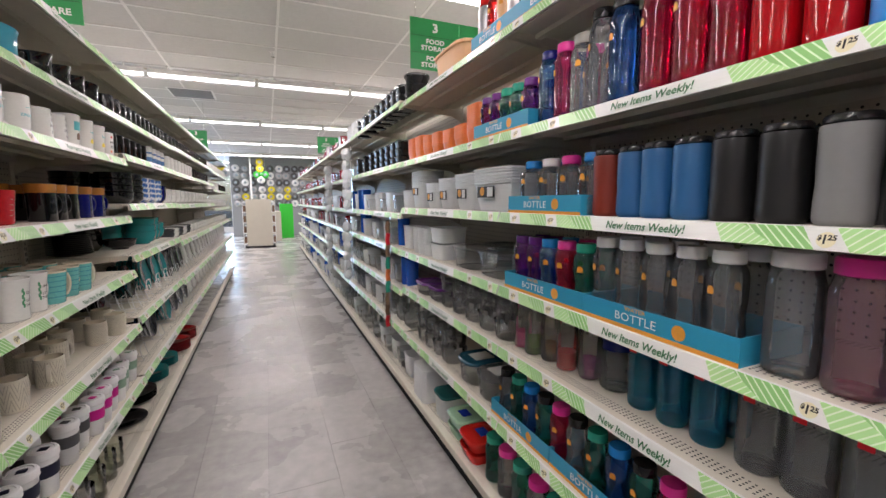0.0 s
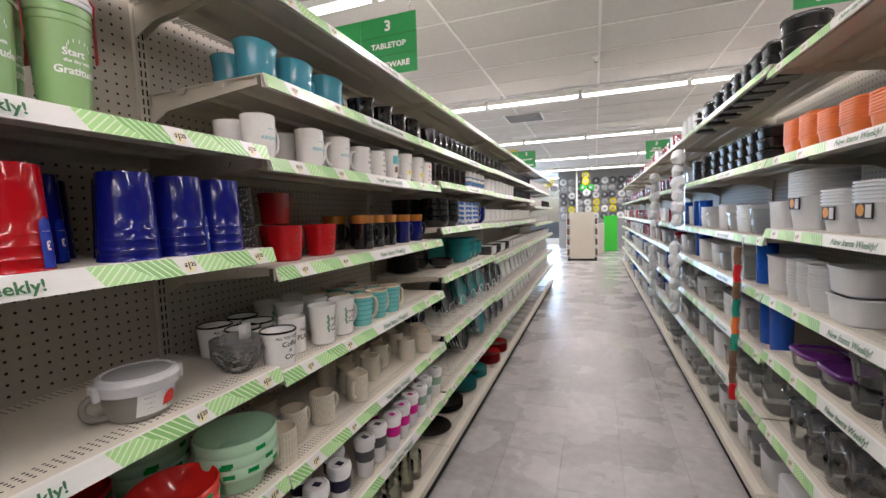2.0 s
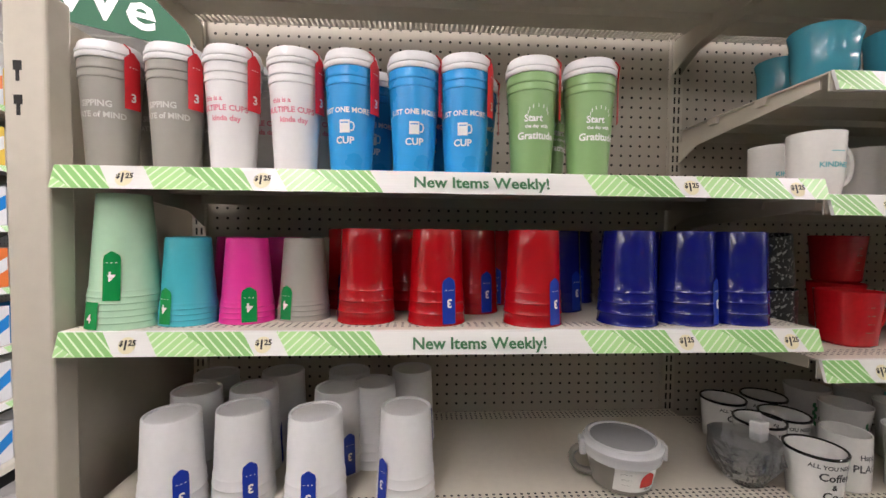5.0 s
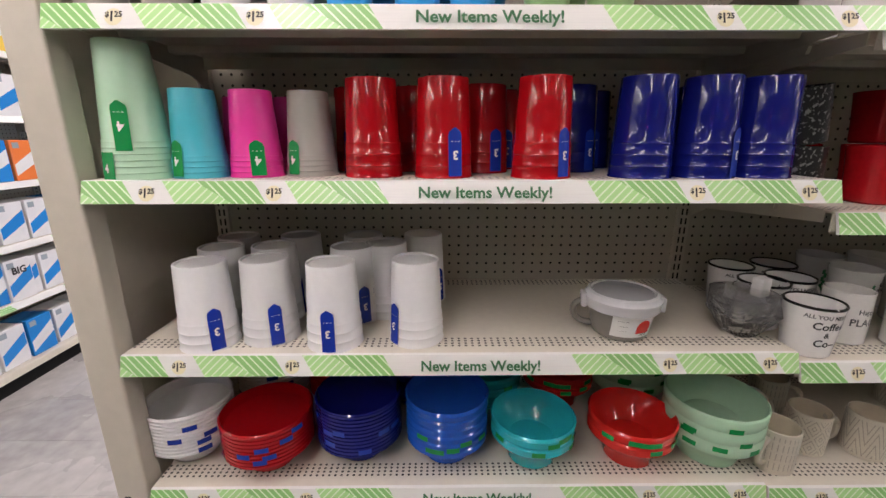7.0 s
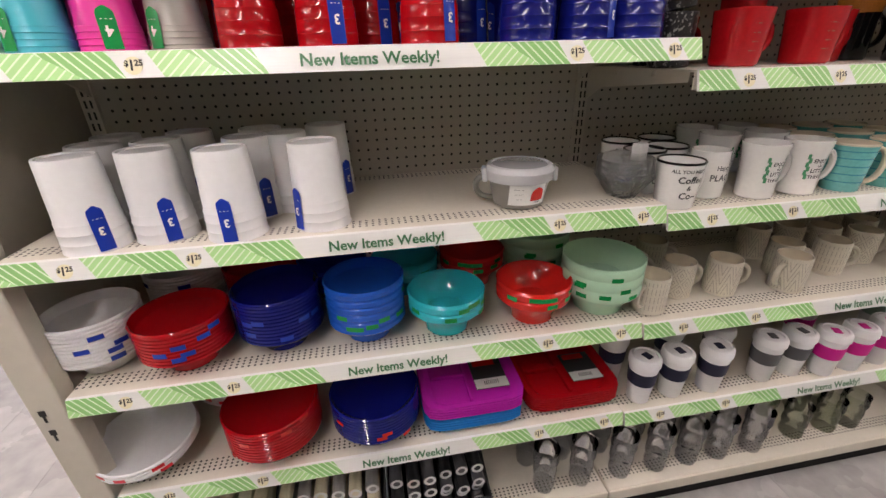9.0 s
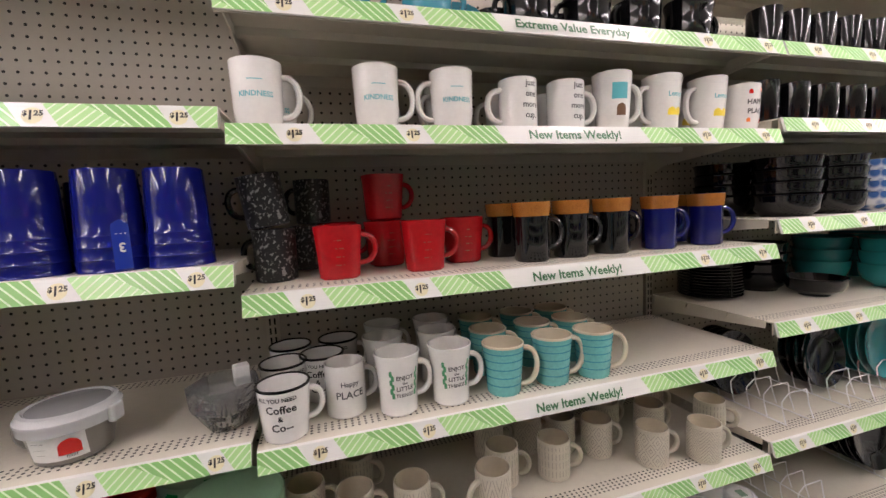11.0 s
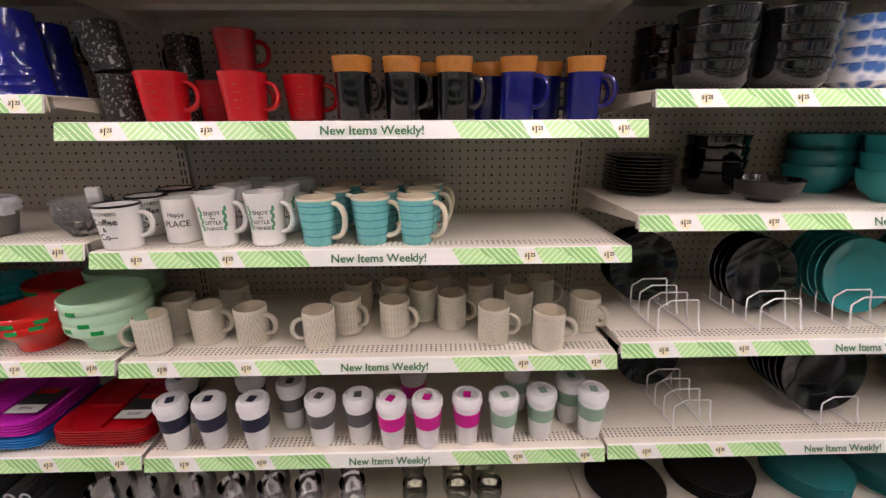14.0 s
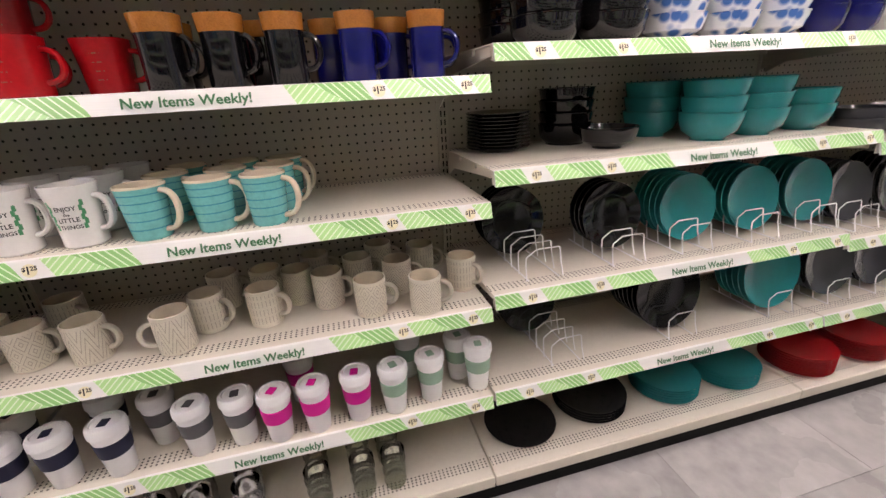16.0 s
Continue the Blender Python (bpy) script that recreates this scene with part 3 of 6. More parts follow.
def floral_material():
    m = surface("blue_floral_glaze", (0.70, 0.72, 0.74), 0.15, vary=0.04)
    nt, p = nodes_of(m)
    N, L = nt.nodes, nt.links
    tc = N.new("ShaderNodeTexCoord")
    vo = N.new("ShaderNodeTexVoronoi")
    vo.inputs["Scale"].default_value = 30
    L.new(tc.outputs["Object"], vo.inputs["Vector"])
    ramp = N.new("ShaderNodeValToRGB")
    ramp.color_ramp.elements[0].position, ramp.color_ramp.elements[0].color = 0.30, (0.06, 0.16, 0.45, 1)
    ramp.color_ramp.elements[1].position, ramp.color_ramp.elements[1].color = 0.52, (0.70, 0.73, 0.76, 1)
    L.new(vo.outputs["Distance"], ramp.inputs["Fac"])
    L.new(ramp.outputs["Color"], p.inputs["Base Color"])
    return m


FLORAL = floral_material()


def speckle_material():
    m = surface("black_speckled", (0.02, 0.02, 0.02), 0.3)
    nt, p = nodes_of(m)
    N, L = nt.nodes, nt.links
    tc = N.new("ShaderNodeTexCoord")
    vo = N.new("ShaderNodeTexNoise")
    vo.inputs["Scale"].default_value, vo.inputs["Detail"].default_value = 150, 3
    L.new(tc.outputs["Object"], vo.inputs["Vector"])
    ramp = N.new("ShaderNodeValToRGB")
    ramp.color_ramp.elements[0].position, ramp.color_ramp.elements[0].color = 0.56, (0.012, 0.012, 0.012, 1)
    ramp.color_ramp.elements[1].position, ramp.color_ramp.elements[1].color = 0.62, (0.26, 0.26, 0.25, 1)
    L.new(vo.outputs["Fac"], ramp.inputs["Fac"])
    L.new(ramp.outputs["Color"], p.inputs["Base Color"])
    return m


SPECKLE = speckle_material()


def pattern_material(name, kind):
    """Stone-coloured stoneware with dark incised lines; the object's own angle and height lay the pattern out."""
    m = surface(name, (0.63, 0.585, 0.48), 0.4, vary=0.12, scale=30, bump=0.05)
    nt, p = nodes_of(m)
    N, L = nt.nodes, nt.links
    tc = N.new("ShaderNodeTexCoord")
    sep = N.new("ShaderNodeSeparateXYZ")
    L.new(tc.outputs["Object"], sep.inputs[0])

    def mn(op, a, b=None):
        n = N.new("ShaderNodeMath")
        n.operation = op
        for i, v in enumerate((a, b)):
            if v is None:
                continue
            if isinstance(v, (int, float)):
                n.inputs[i].default_value = v
            else:
                L.new(v, n.inputs[i])
        return n.outputs[0]

    ang = mn("MULTIPLY", mn("ARCTAN2", sep.outputs[1], sep.outputs[0]), 0.041)
    z = sep.outputs[2]
    saw = lambda v, k: mn("ABSOLUTE", mn("SUBTRACT", mn("FRACT", mn("MULTIPLY", v, k)), 0.5))
    if kind == "stripe":
        line = mn("MULTIPLY", mn("LESS_THAN", saw(ang, 110.0), 0.10), mn("GREATER_THAN", saw(z, 45.0), 0.12))
    elif kind == "chevron":
        line = mn("LESS_THAN", saw(mn("ADD", mn("MULTIPLY", saw(ang, 24.0), 0.055), z), 110.0), 0.13)
    elif kind == "diamond":
        line = mn("LESS_THAN", saw(mn("ADD", saw(ang, 31.0), saw(z, 21.0)), 4.0), 0.12)
    else:
        line = mn("LESS_THAN", saw(mn("ADD", mn("MULTIPLY", saw(ang, 31.0), 2.2), mn("MULTIPLY", z, 18.0)), 2.0), 0.12)
    line = mn("MULTIPLY", line, mn("MULTIPLY", mn("GREATER_THAN", z, 0.008), mn("LESS_THAN", z, 0.09)))
    mix = N.new("ShaderNodeMix")
    mix.data_type = "RGBA"
    L.new(mn("MULTIPLY", line, 0.42), mix.inputs["Factor"])
    L.new(p.inputs["Base Color"].links[0].from_socket, mix.inputs["A"])
    mix.inputs["B"].default_value = (0.10, 0.085, 0.065, 1)
    L.new(mix.outputs["Result"], p.inputs["Base Color"])
    return m


STONEWARE = {k: pattern_material("stoneware_" + k, k) for k in ("stripe", "chevron", "diamond", "zigzag")}


def shell(outer, wall=0.003, floor=0.004):
    """An open vessel's profile from its outer (radius, height) line, bottom to rim."""
    inner = [(max(0.004, r - wall), z) for r, z in outer if z > outer[0][1] + floor]
    top = outer[-1]
    base = outer[0][1]
    return [(0, base)] + list(outer) + [(top[0] - wall * 0.5, top[1] + wall * 0.35)] + inner[::-1] + [(max(0.004, outer[0][0] - wall), base + floor), (0, base + floor)]


def line_radius(points):
    zs, rs = [z for _, z in points], [r for r, _ in points]
    return lambda z: float(np.interp(z, zs, rs))


def handle_bm(r0, r1, z0, z1, out, thick=0.006, flat=1.25, turn=0.0):
    """A mug's ear from the wall at height z0 to the wall at z1, reaching out by out."""
    pts = []
    for i in range(13):
        a = math.pi * i / 12
        z = (z0 + z1) / 2 + (z1 - z0) / 2 * math.cos(a)
        base = r1 + (r0 - r1) * i / 12
        s = math.sin(a) ** 0.7 if 0 < i < 12 else 0
        pts.append(((base - 0.004 + out * s) * math.cos(turn), (base - 0.004 + out * s) * math.sin(turn), z))
    return tube(pts, thick, sides=8, flat=flat)


def mug(name, label, outer, material, handle_mat=None, out=0.03, hz=(0.25, 0.8), rim=None, inside=None, prints=(), group="", bands=None, turn=math.pi / 2, thick=0.006, power=2.0, seg=30, slant=0.0):
    """A mug: body, ear towards +y (turned by turn), rim line and print; slant lowers the rim towards the ear."""
    def build():
        t = thing(name, label, "mug", group)
        body = part("body", lathe(shell(outer), seg, power=power), material, t, smooth=True)
        h = outer[-1][1]
        rad = line_radius(outer)
        if slant:
            for v in body.data.vertices:
                v.co.z -= slant * (v.co.x * math.cos(turn) + v.co.y * math.sin(turn)) * (v.co.z / h) ** 2
        if out:
            part("handle", handle_bm(rad(h * hz[0]), rad(h * hz[1]), h * hz[0], h * hz[1], out, thick, turn=turn), handle_mat or material, t, smooth=True)
        if rim:
            rt = outer[-1][0]
            part("rim", lathe([(rt - 0.0035, h - 0.001), (rt + 0.0006, h - 0.003), (rt + 0.0008, h + 0.0005), (rt - 0.001, h + 0.002), (rt - 0.0038, h + 0.0006), (rt - 0.0035, h - 0.001)], seg), rim, t, smooth=True)
        if inside:
            rr = [(r - 0.0034, z) for r, z in outer if z > 0.006]
            part("inside", lathe([(0, 0.0062), (outer[0][0] - 0.006, 0.0062)] + rr, seg), inside, t, smooth=True)
        if bands:
            for z0, z1, mt, lift in bands:
                n = 4
                zs = [z0 + (z1 - z0) * i / n for i in range(n + 1)]
                part("glaze_band", lathe([(rad(zs[0]) - 0.001, zs[0])] + [(rad(z) + lift, z) for z in zs] + [(rad(zs[-1]) - 0.001, zs[-1])], seg, power=power), mt, t, smooth=True)
        for item in prints:
            kind = item[0]
            if kind == "text":
                _, text, size, mt, z, a = item
                part("print", wrapped(lettering(text, size, mt, bold=size * 0.02), rad, z, a), None, t, "print reading " + text)
            else:
                _, w, hh, mt, z, a = item
                part("print", patch(w, hh, rad, z, a, round_top=kind == "round"), mt, t, smooth=True)
        return t
    return build


# ---- goods: plastic cups section ----
def on_left(y, x, z, rz=0.0):
    return pose(x, y, z, 0, 0, rz)


def tall_tumbler(key, label, material, prints):
    """Three nested travel cups under one lid: a tapered body, the two spare rims as collars, a stepped lid and a hanging tag."""
    outer = [(0.0335, 0.0), (0.0350, 0.002), (0.0352, 0.012), (0.0362, 0.03), (0.0424, 0.138), (0.0428, 0.146)]
    collars = [(0.0428, 0.146), (0.0442, 0.1465), (0.0446, 0.1485), (0.0440, 0.151), (0.0436, 0.159), (0.0448, 0.1595), (0.0453, 0.1615), (0.0446, 0.164), (0.0442, 0.176)]
    rad = line_radius(outer + collars + [(0.048, 0.19), (0.047, 0.205)])

    def build():
        t = thing("travel_cup", label, "cup", "row of lidded travel cups")
        part("body", lathe([(0, 0)] + outer, 32), material, t, smooth=True)
        part("collar", lathe(collars + [(0, 0.176)], 32), material, t, "rims of the nested cups", smooth=True)
        lid = [(0.030, 0.1762), (0.0462, 0.1762), (0.0472, 0.178), (0.0468, 0.1835), (0.0458, 0.185), (0.0470, 0.1862), (0.0472, 0.190), (0.0455, 0.193), (0.0440, 0.200), (0.0418, 0.2035), (0.038, 0.2032), (0.036, 0.199), (0, 0.199)]
        part("lid", lathe(lid, 32), WHITE_P, t, "white stepped lid", smooth=True)
        turn = radians(66)
        tag = part("tag", patch(0.026, 0.092, lambda z: 0.049, 0.146, turn, round_top=True), TAG_RED, t, "red paper tag", smooth=True)
        part("tag_print", wrapped(lettering("3", 0.019, WHITE_INK, bold=0.0006), lambda z: 0.0502, 0.118, turn), None, tag)
        part("tag_line", wrapped(lettering("- - -", 0.008, WHITE_INK, bold=0.0003), lambda z: 0.0502, 0.168, turn), None, tag)
        part("tag_loop", tube([(0.0475 * math.cos(turn), 0.0475 * math.sin(turn), 0.176), (0.0500 * math.cos(turn - 0.1), 0.0500 * math.sin(turn - 0.1), 0.196), (0.043 * math.cos(turn - 0.2), 0.043 * math.sin(turn - 0.2), 0.204)], 0.0012, sides=6), TAG_RED, tag)
        for text, size, mt, z, a in prints:
            part("print", wrapped(lettering(text, size, mt, bold=size * 0.03), rad, z, a), None, t, "print reading " + text)
        if material is BLUE_P:
            icon = part("print", patch(0.017, 0.021, rad, 0.078, -0.05), WHITE_INK, t, "white cup picture", smooth=True)
            part("print_line", patch(0.013, 0.0018, rad, 0.084, -0.05, lift=0.0013), BLUE_P, icon, smooth=True)
            rr = rad(0.078) + 0.001
            part("print_handle", tube([(rr * math.cos(a), rr * math.sin(a), z) for a, z in ((0.19, 0.085), (0.30, 0.084), (0.34, 0.078), (0.30, 0.072), (0.19, 0.071))], 0.0013), WHITE_INK, icon)
        if material is SAGE_P:
            for k in range(7):
                a = math.pi * k / 6
                part("print_ray", patch(0.0012, 0.006, rad, 0.109 + 0.011 * math.sin(a), 0.05 + 0.42 * math.cos(a), nx=2, nz=2), WHITE_INK, t)
        return t
    return build


PALE_INK = plastic("pale_ink", (0.62, 0.62, 0.58), 0.4)
CUPS = [
    ("warm grey lidded travel cup with pale lettering and red tag", GREY_P, [("SIPPING", 0.0135, PALE_INK, 0.104, 0.0), ("STATE of MIND", 0.0125, PALE_INK, 0.087, 0.0)]),
    ("white lidded travel cup with pink lettering and red tag", WHITE_P, [("this is a", 0.011, PINK_INK, 0.117, -0.35), ("MULTIPLE CUPS", 0.0125, PINK_INK, 0.102, -0.05), ("kinda day", 0.012, PINK_INK, 0.086, 0.15)]),
    ("bright blue lidded travel cup with white lettering and cup picture", BLUE_P, [("JUST ONE MORE", 0.0120, WHITE_INK, 0.104, -0.05), ("CUP", 0.016, WHITE_INK, 0.055, -0.05)]),
    ("leaf green lidded travel cup with white script and red tag", SAGE_P, [("Start", 0.016, WHITE_INK, 0.099, -0.15), ("the day with", 0.008, WHITE_INK, 0.086, 0.0), ("Gratitude", 0.017, WHITE_INK, 0.070, 0.0)]),
]
Z5 = LEFT[0][4]
row = [(0.031, 0), (0.137, 0), (0.229, 1), (0.333, 1), (0.427, 2), (0.535, 2), (0.624, 2), (0.743, 3), (0.846, 3)]
for i, (y, k) in enumerate(row):
    lab, mt, pr = CUPS[k]
    place("travel_cup%d" % k, tall_tumbler(k, lab, mt, pr), on_left(y, -0.082, Z5, random.uniform(-14, 6)))
    place("travel_cup%d" % k, None, on_left(y + 0.028 if i < 8 else y - 0.05, -0.175, Z5, random.uniform(-30, 30)))


def nested_cups(kind_key, material, r_open, r_top, h, gap, rims, label, tag=None, digit="3", tag_at=0.35, tag_h=0.078):
    """Cups nested upside down: one tapered body with the rims of the cups inside showing as ridges at its foot."""
    prof = []
    for i in range(rims):
        z = i * gap
        r = r_open - (r_open - r_top) * (z / h) * 0.9
        prof += [(r + 0.0006, z), (r + 0.0013, z + 0.0012), (r + 0.0002, z + 0.0030), (r - 0.0005, z + gap * 0.97)]
    z0 = rims * gap
    rz = lambda z: r_open + (r_top - r_open) * z / h
    prof += [(rz(z0) + 0.001, z0), (rz(z0) - 0.0008, z0 + 0.004), (rz(h * 0.6), h * 0.6), (r_top + 0.0004, h - 0.0030), (r_top - 0.0002, h - 0.0008), (r_top - 0.0016, h), (r_top - 0.0040, h - 0.0004), (r_top - 0.0050, h - 0.0035), (0, h - 0.0035)]

    def build():
        t = thing("cup_stack", label, "cup stack", "stacked plastic cups upside down")
        if rims > 4:
            low = part("label", patch(0.030, 0.042, lambda z: rz(z) + 0.0012, 0.023, tag_at - 0.62, lift=0.0012), tag, t, "printed paper band", smooth=True)
            part("label_print", wrapped(lettering(digit, 0.018, WHITE_INK, bold=0.0006), lambda z: rz(z) + 0.0012, 0.018, tag_at - 0.62, lift=0.002), None, low)
        part("cup", lathe([(0, 0.0)] + prof, 32), material, t, smooth=True)
        if tag:
            rad = lambda z: rz(z) + 0.0012
            tg = part("label", patch(0.024, tag_h, rad, tag_h / 2 + (0.046 if rims > 4 else 0.004), tag_at, round_top=True, lift=0.0012, nz=12), tag, t, "printed paper band", smooth=True)
            flip = lettering(digit, 0.020, WHITE_INK, bold=0.0006).copy()
            for v in flip.vertices:
                v.co.x, v.co.y = -v.co.x, -v.co.y
            part("label_print", wrapped(flip, rad, tag_h * 0.5 + (0.046 if rims > 4 else 0.0), tag_at, lift=0.002), None, tg)
            me = lettering("- - -", 0.010, WHITE_INK).copy()
            part("label_line", wrapped(me, rad, tag_h * 0.78 + (0.046 if rims > 4 else 0.0), tag_at, lift=0.002), None, tg)
        return t
    return build


def stack_at(key, y, x, z, rz=0.0):
    return place(key, STACKS[key], on_left(y, x, z, rz))


STACKS = {
    "red": nested_cups("red", RED_P, 0.0505, 0.0435, 0.162, 0.019, 3, "stack of glossy red plastic cups with blue band", LABEL_BLUE),
    "navy": nested_cups("navy", NAVY_P, 0.0505, 0.0435, 0.163, 0.019, 3, "stack of glossy royal blue plastic cups with blue band", LABEL_BLUE),
    "teal": nested_cups("teal", TEAL_P, 0.0455, 0.034, 0.144, 0.009, 4, "stack of turquoise plastic cups with green band", LABEL_GREEN, "4", tag_h=0.058),
    "pink": nested_cups("pink", PINK_P, 0.0455, 0.034, 0.144, 0.009, 4, "stack of hot pink plastic cups with green band", LABEL_GREEN, "4", tag_h=0.058),
    "grey": nested_cups("grey", GREY_P, 0.0455, 0.034, 0.144, 0.009, 4, "stack of warm grey plastic cups with green band", LABEL_GREEN, "4", tag_h=0.058),
    "sage": nested_cups("sage", MINT_P, 0.054, 0.037, 0.213, 0.0100, 6, "tall stack of pale mint plastic cups with green band", LABEL_GREEN, "4", tag_h=0.076),
    "white": nested_cups("white", WHITE_P, 0.0515, 0.0435, 0.159, 0.0175, 3, "stack of white plastic cups with blue paper band", LABEL_BLUE),
}
Z4 = LEFT[0][3]
for y, x, a in ((0.453, -0.093, -120), (0.577, -0.080, 2), (0.746, -0.067, 12), (0.40, -0.235, 60), (0.52, -0.222, 90), (0.655, -0.182, 5), (0.712, -0.285, -20), (0.60, -0.33, 0)):
    stack_at("red", y, x, Z4, a)
for y, x, a in ((0.918, -0.066, 170), (1.028, -0.069, 14), (1.126, -0.071, 160), (0.835, -0.20, 10), (0.905, -0.31, -20), (0.985, -0.19, -20), (1.09, -0.20, 100)):
    stack_at("navy", y, x, Z4, a)
stack_at("teal", 0.154, -0.079, Z4, -42), stack_at("teal", 0.075, -0.240, Z4, 20)
stack_at("pink", 0.246, -0.093, Z4, 4), stack_at("pink", 0.165, -0.235, Z4, 120), stack_at("pink", 0.265, -0.24, Z4, 120)
stack_at("grey", 0.338, -0.113, Z4, -48), stack_at("grey", 0.352, -0.245, Z4, 90)
stack_at("sage", 0.064, -0.060, Z4, -8)
Z3 = LEFT[0][2]
for y, x, a in ((0.136, -0.056, 22), (0.243, -0.080, 12), (0.372, -0.056, -20), (0.525, -0.072, -70), (0.120, -0.166, 100), (0.224, -0.176, 80), (0.388, -0.170, 15), (0.455, -0.197, -60), (0.112, -0.262, 0), (0.25, -0.272, 20), (0.394, -0.272, 100), (0.532, -0.280, 30)):
    stack_at("white", y, x, Z3, a)


def soup_mug():
    t = thing("soup_mug", "grey plastic soup mug with clear vented lid and label", "food mug")
    outer = [(0.046, 0.0), (0.052, 0.004), (0.0605, 0.045), (0.0635, 0.070)]
    rad = line_radius(outer)
    taupe = plastic("taupe", (0.20, 0.19, 0.165), 0.3)
    part("body", lathe(shell(outer), 32), taupe, t, smooth=True)
    part("handle", handle_bm(0.055, 0.062, 0.014, 0.062, 0.036, 0.0065, turn=-math.pi / 2 - 0.15), taupe, t, smooth=True)
    lid = part("lid", lathe([(0.0645, 0.056), (0.0690, 0.057), (0.0700, 0.070), (0.0715, 0.073), (0.0715, 0.077), (0.0680, 0.080), (0.0660, 0.086), (0.060, 0.088), (0.057, 0.085), (0, 0.085)], 36), plastic("lid_frost", (0.52, 0.53, 0.54), 0.18), t, "pale clear plastic lid", smooth=True)
    part("lid_well", lathe([(0.0565, 0.0852), (0.054, 0.0868), (0, 0.0868)], 32), plastic("lid_grey", (0.27, 0.275, 0.28), 0.15), lid, "sunken lid centre", smooth=True)
    for a in (0.35, 0.35 + math.pi):
        c = part("clip", box_bm(0.0655, 0.078, -0.014, 0.014, 0.050, 0.080, 0.004), plastic("lid_frost", (0.52, 0.53, 0.54)), lid)
        c.matrix_basis = pose(0, 0, 0, 0, 0, math.degrees(a) + 62)
    lb = part("label", patch(0.082, 0.043, rad, 0.033, 0.10), PAPER, t, "white printed label", smooth=True)
    part("label_picture", patch(0.030, 0.028, rad, 0.035, 0.42, lift=0.0016, round_top=True), CORAL_P, lb, "food picture", smooth=True)
    part("label_print", wrapped(lettering("---- --", 0.009, BLACK_INK), rad, 0.047, -0.25, lift=0.0018), None, lb)
    part("label_print", wrapped(lettering("-----------", 0.005, BLACK_INK), rad, 0.036, -0.25, lift=0.0018), None, lb)
    part("label_print", wrapped(lettering("---------", 0.005, BLACK_INK), rad, 0.026, -0.25, lift=0.0018), None, lb)
    part("barcode", wrapped(lettering("IIIIIII", 0.008, BLACK_INK), rad, 0.018, 0.45, lift=0.0018), None, lb)
    return t


place("soup_mug", soup_mug, on_left(0.928, -0.092, Z3, -4))


def glass_bowls():
    t = thing("glass_bowl_pack", "wrapped stack of small clear glass bowls", "glass bowls")
    for k in range(4):
        z = 0.008 + 0.013 * k
        part("bowl", lathe([(0, z), (0.026, z), (0.040, z + 0.018), (0.056, z + 0.034), (0.0575, z + 0.035)], 26), GLASS, t, smooth=True)
    bm = lathe([(0, 0), (0.032, 0.0), (0.061, 0.045), (0.060, 0.082), (0.035, 0.090), (0, 0.088)], 18)
    for v in bm.verts:
        v.co += Vector((random.uniform(-1, 1), random.uniform(-1, 1), random.uniform(0, 1))) * 0.004
    part("film", bm, clear("film", (0.85, 0.87, 0.87), 0.30), t, "crinkled clear film")
    part("tag", box_bm(-0.002, 0.02, 0.015, 0.042, 0.075, 0.112, 0.003), PAPER, t, "white paper tag")
    return t


place("glass_bowls", glass_bowls, on_left(1.166, -0.088, Z3, 20))


def bowl_stack(material, r_rim, r_foot, rims, gap, label, chip=None, foot_h=0.05, seed=1):
    """Nested bowls: a plain foot under a drum of stacked rims, open on top."""
    rnd = random.Random(seed)
    h0 = foot_h
    prof = [(r_foot * 0.8, 0.0), (r_foot, 0.003), (r_foot * 1.12, h0 * 0.5), (r_rim * 0.93, h0)]
    for i in range(rims):
        z = h0 + i * gap
        prof += [(r_rim - 0.0035, z), (r_rim, z + gap * 0.2), (r_rim, z + gap * 0.78), (r_rim - 0.0035, z + gap * 0.98)]
    top = h0 + rims * gap
    prof += [(r_rim + 0.001, top), (r_rim - 0.002, top + 0.003), (r_rim * 0.92, top - 0.02), (r_foot * 0.95, top - h0 + 0.004), (0, top - h0 + 0.006)]

    def build():
        t = thing("bowl_stack", label, "bowl stack", "stacks of plastic bowls")
        part("bowl", lathe([(0, 0)] + prof, 36), material, t, smooth=True)
        if chip:
            rad = lambda z: r_rim
            for i in range(7):
                a = rnd.uniform(-1.1, 1.1)
                part("sticker", patch(0.026, 0.011, rad, h0 + (0.1 + 0.8 * rnd.random()) * rims * gap, a, lift=0.0015, nz=2), chip, t)
        return t
    return build


BOWLS = {
    "white": bowl_stack(WHITE_P, 0.086, 0.048, 11, 0.0080, "stack of white plastic bowls with blue stickers", LABEL_BLUE, 0.042, 1),
    "red": bowl_stack(RED_P, 0.092, 0.050, 9, 0.0082, "stack of red plastic bowls with blue stickers", LABEL_BLUE, 0.045, 2),
    "navy": bowl_stack(NAVY_P, 0.090, 0.048, 12, 0.0082, "stack of navy blue plastic bowls with blue stickers", LABEL_BLUE, 0.045, 3),
    "cobalt": bowl_stack(COBALT_P, 0.088, 0.050, 6, 0.017, "stack of cobalt blue plastic bowls with green stickers", LABEL_GREEN, 0.045, 4),
    "teal": bowl_stack(CYAN_P, 0.088, 0.050, 2, 0.022, "stack of bright teal plastic bowls with green stickers", LABEL_GREEN, 0.057, 5),
    "coral": bowl_stack(CORAL_P, 0.088, 0.050, 2, 0.022, "stack of coral red plastic bowls with green stickers", LABEL_GREEN, 0.058, 6),
    "mint": bowl_stack(MINT_P, 0.096, 0.058, 3, 0.028, "stack of pale mint plastic bowls with green stickers", LABEL_GREEN, 0.055, 7),
}
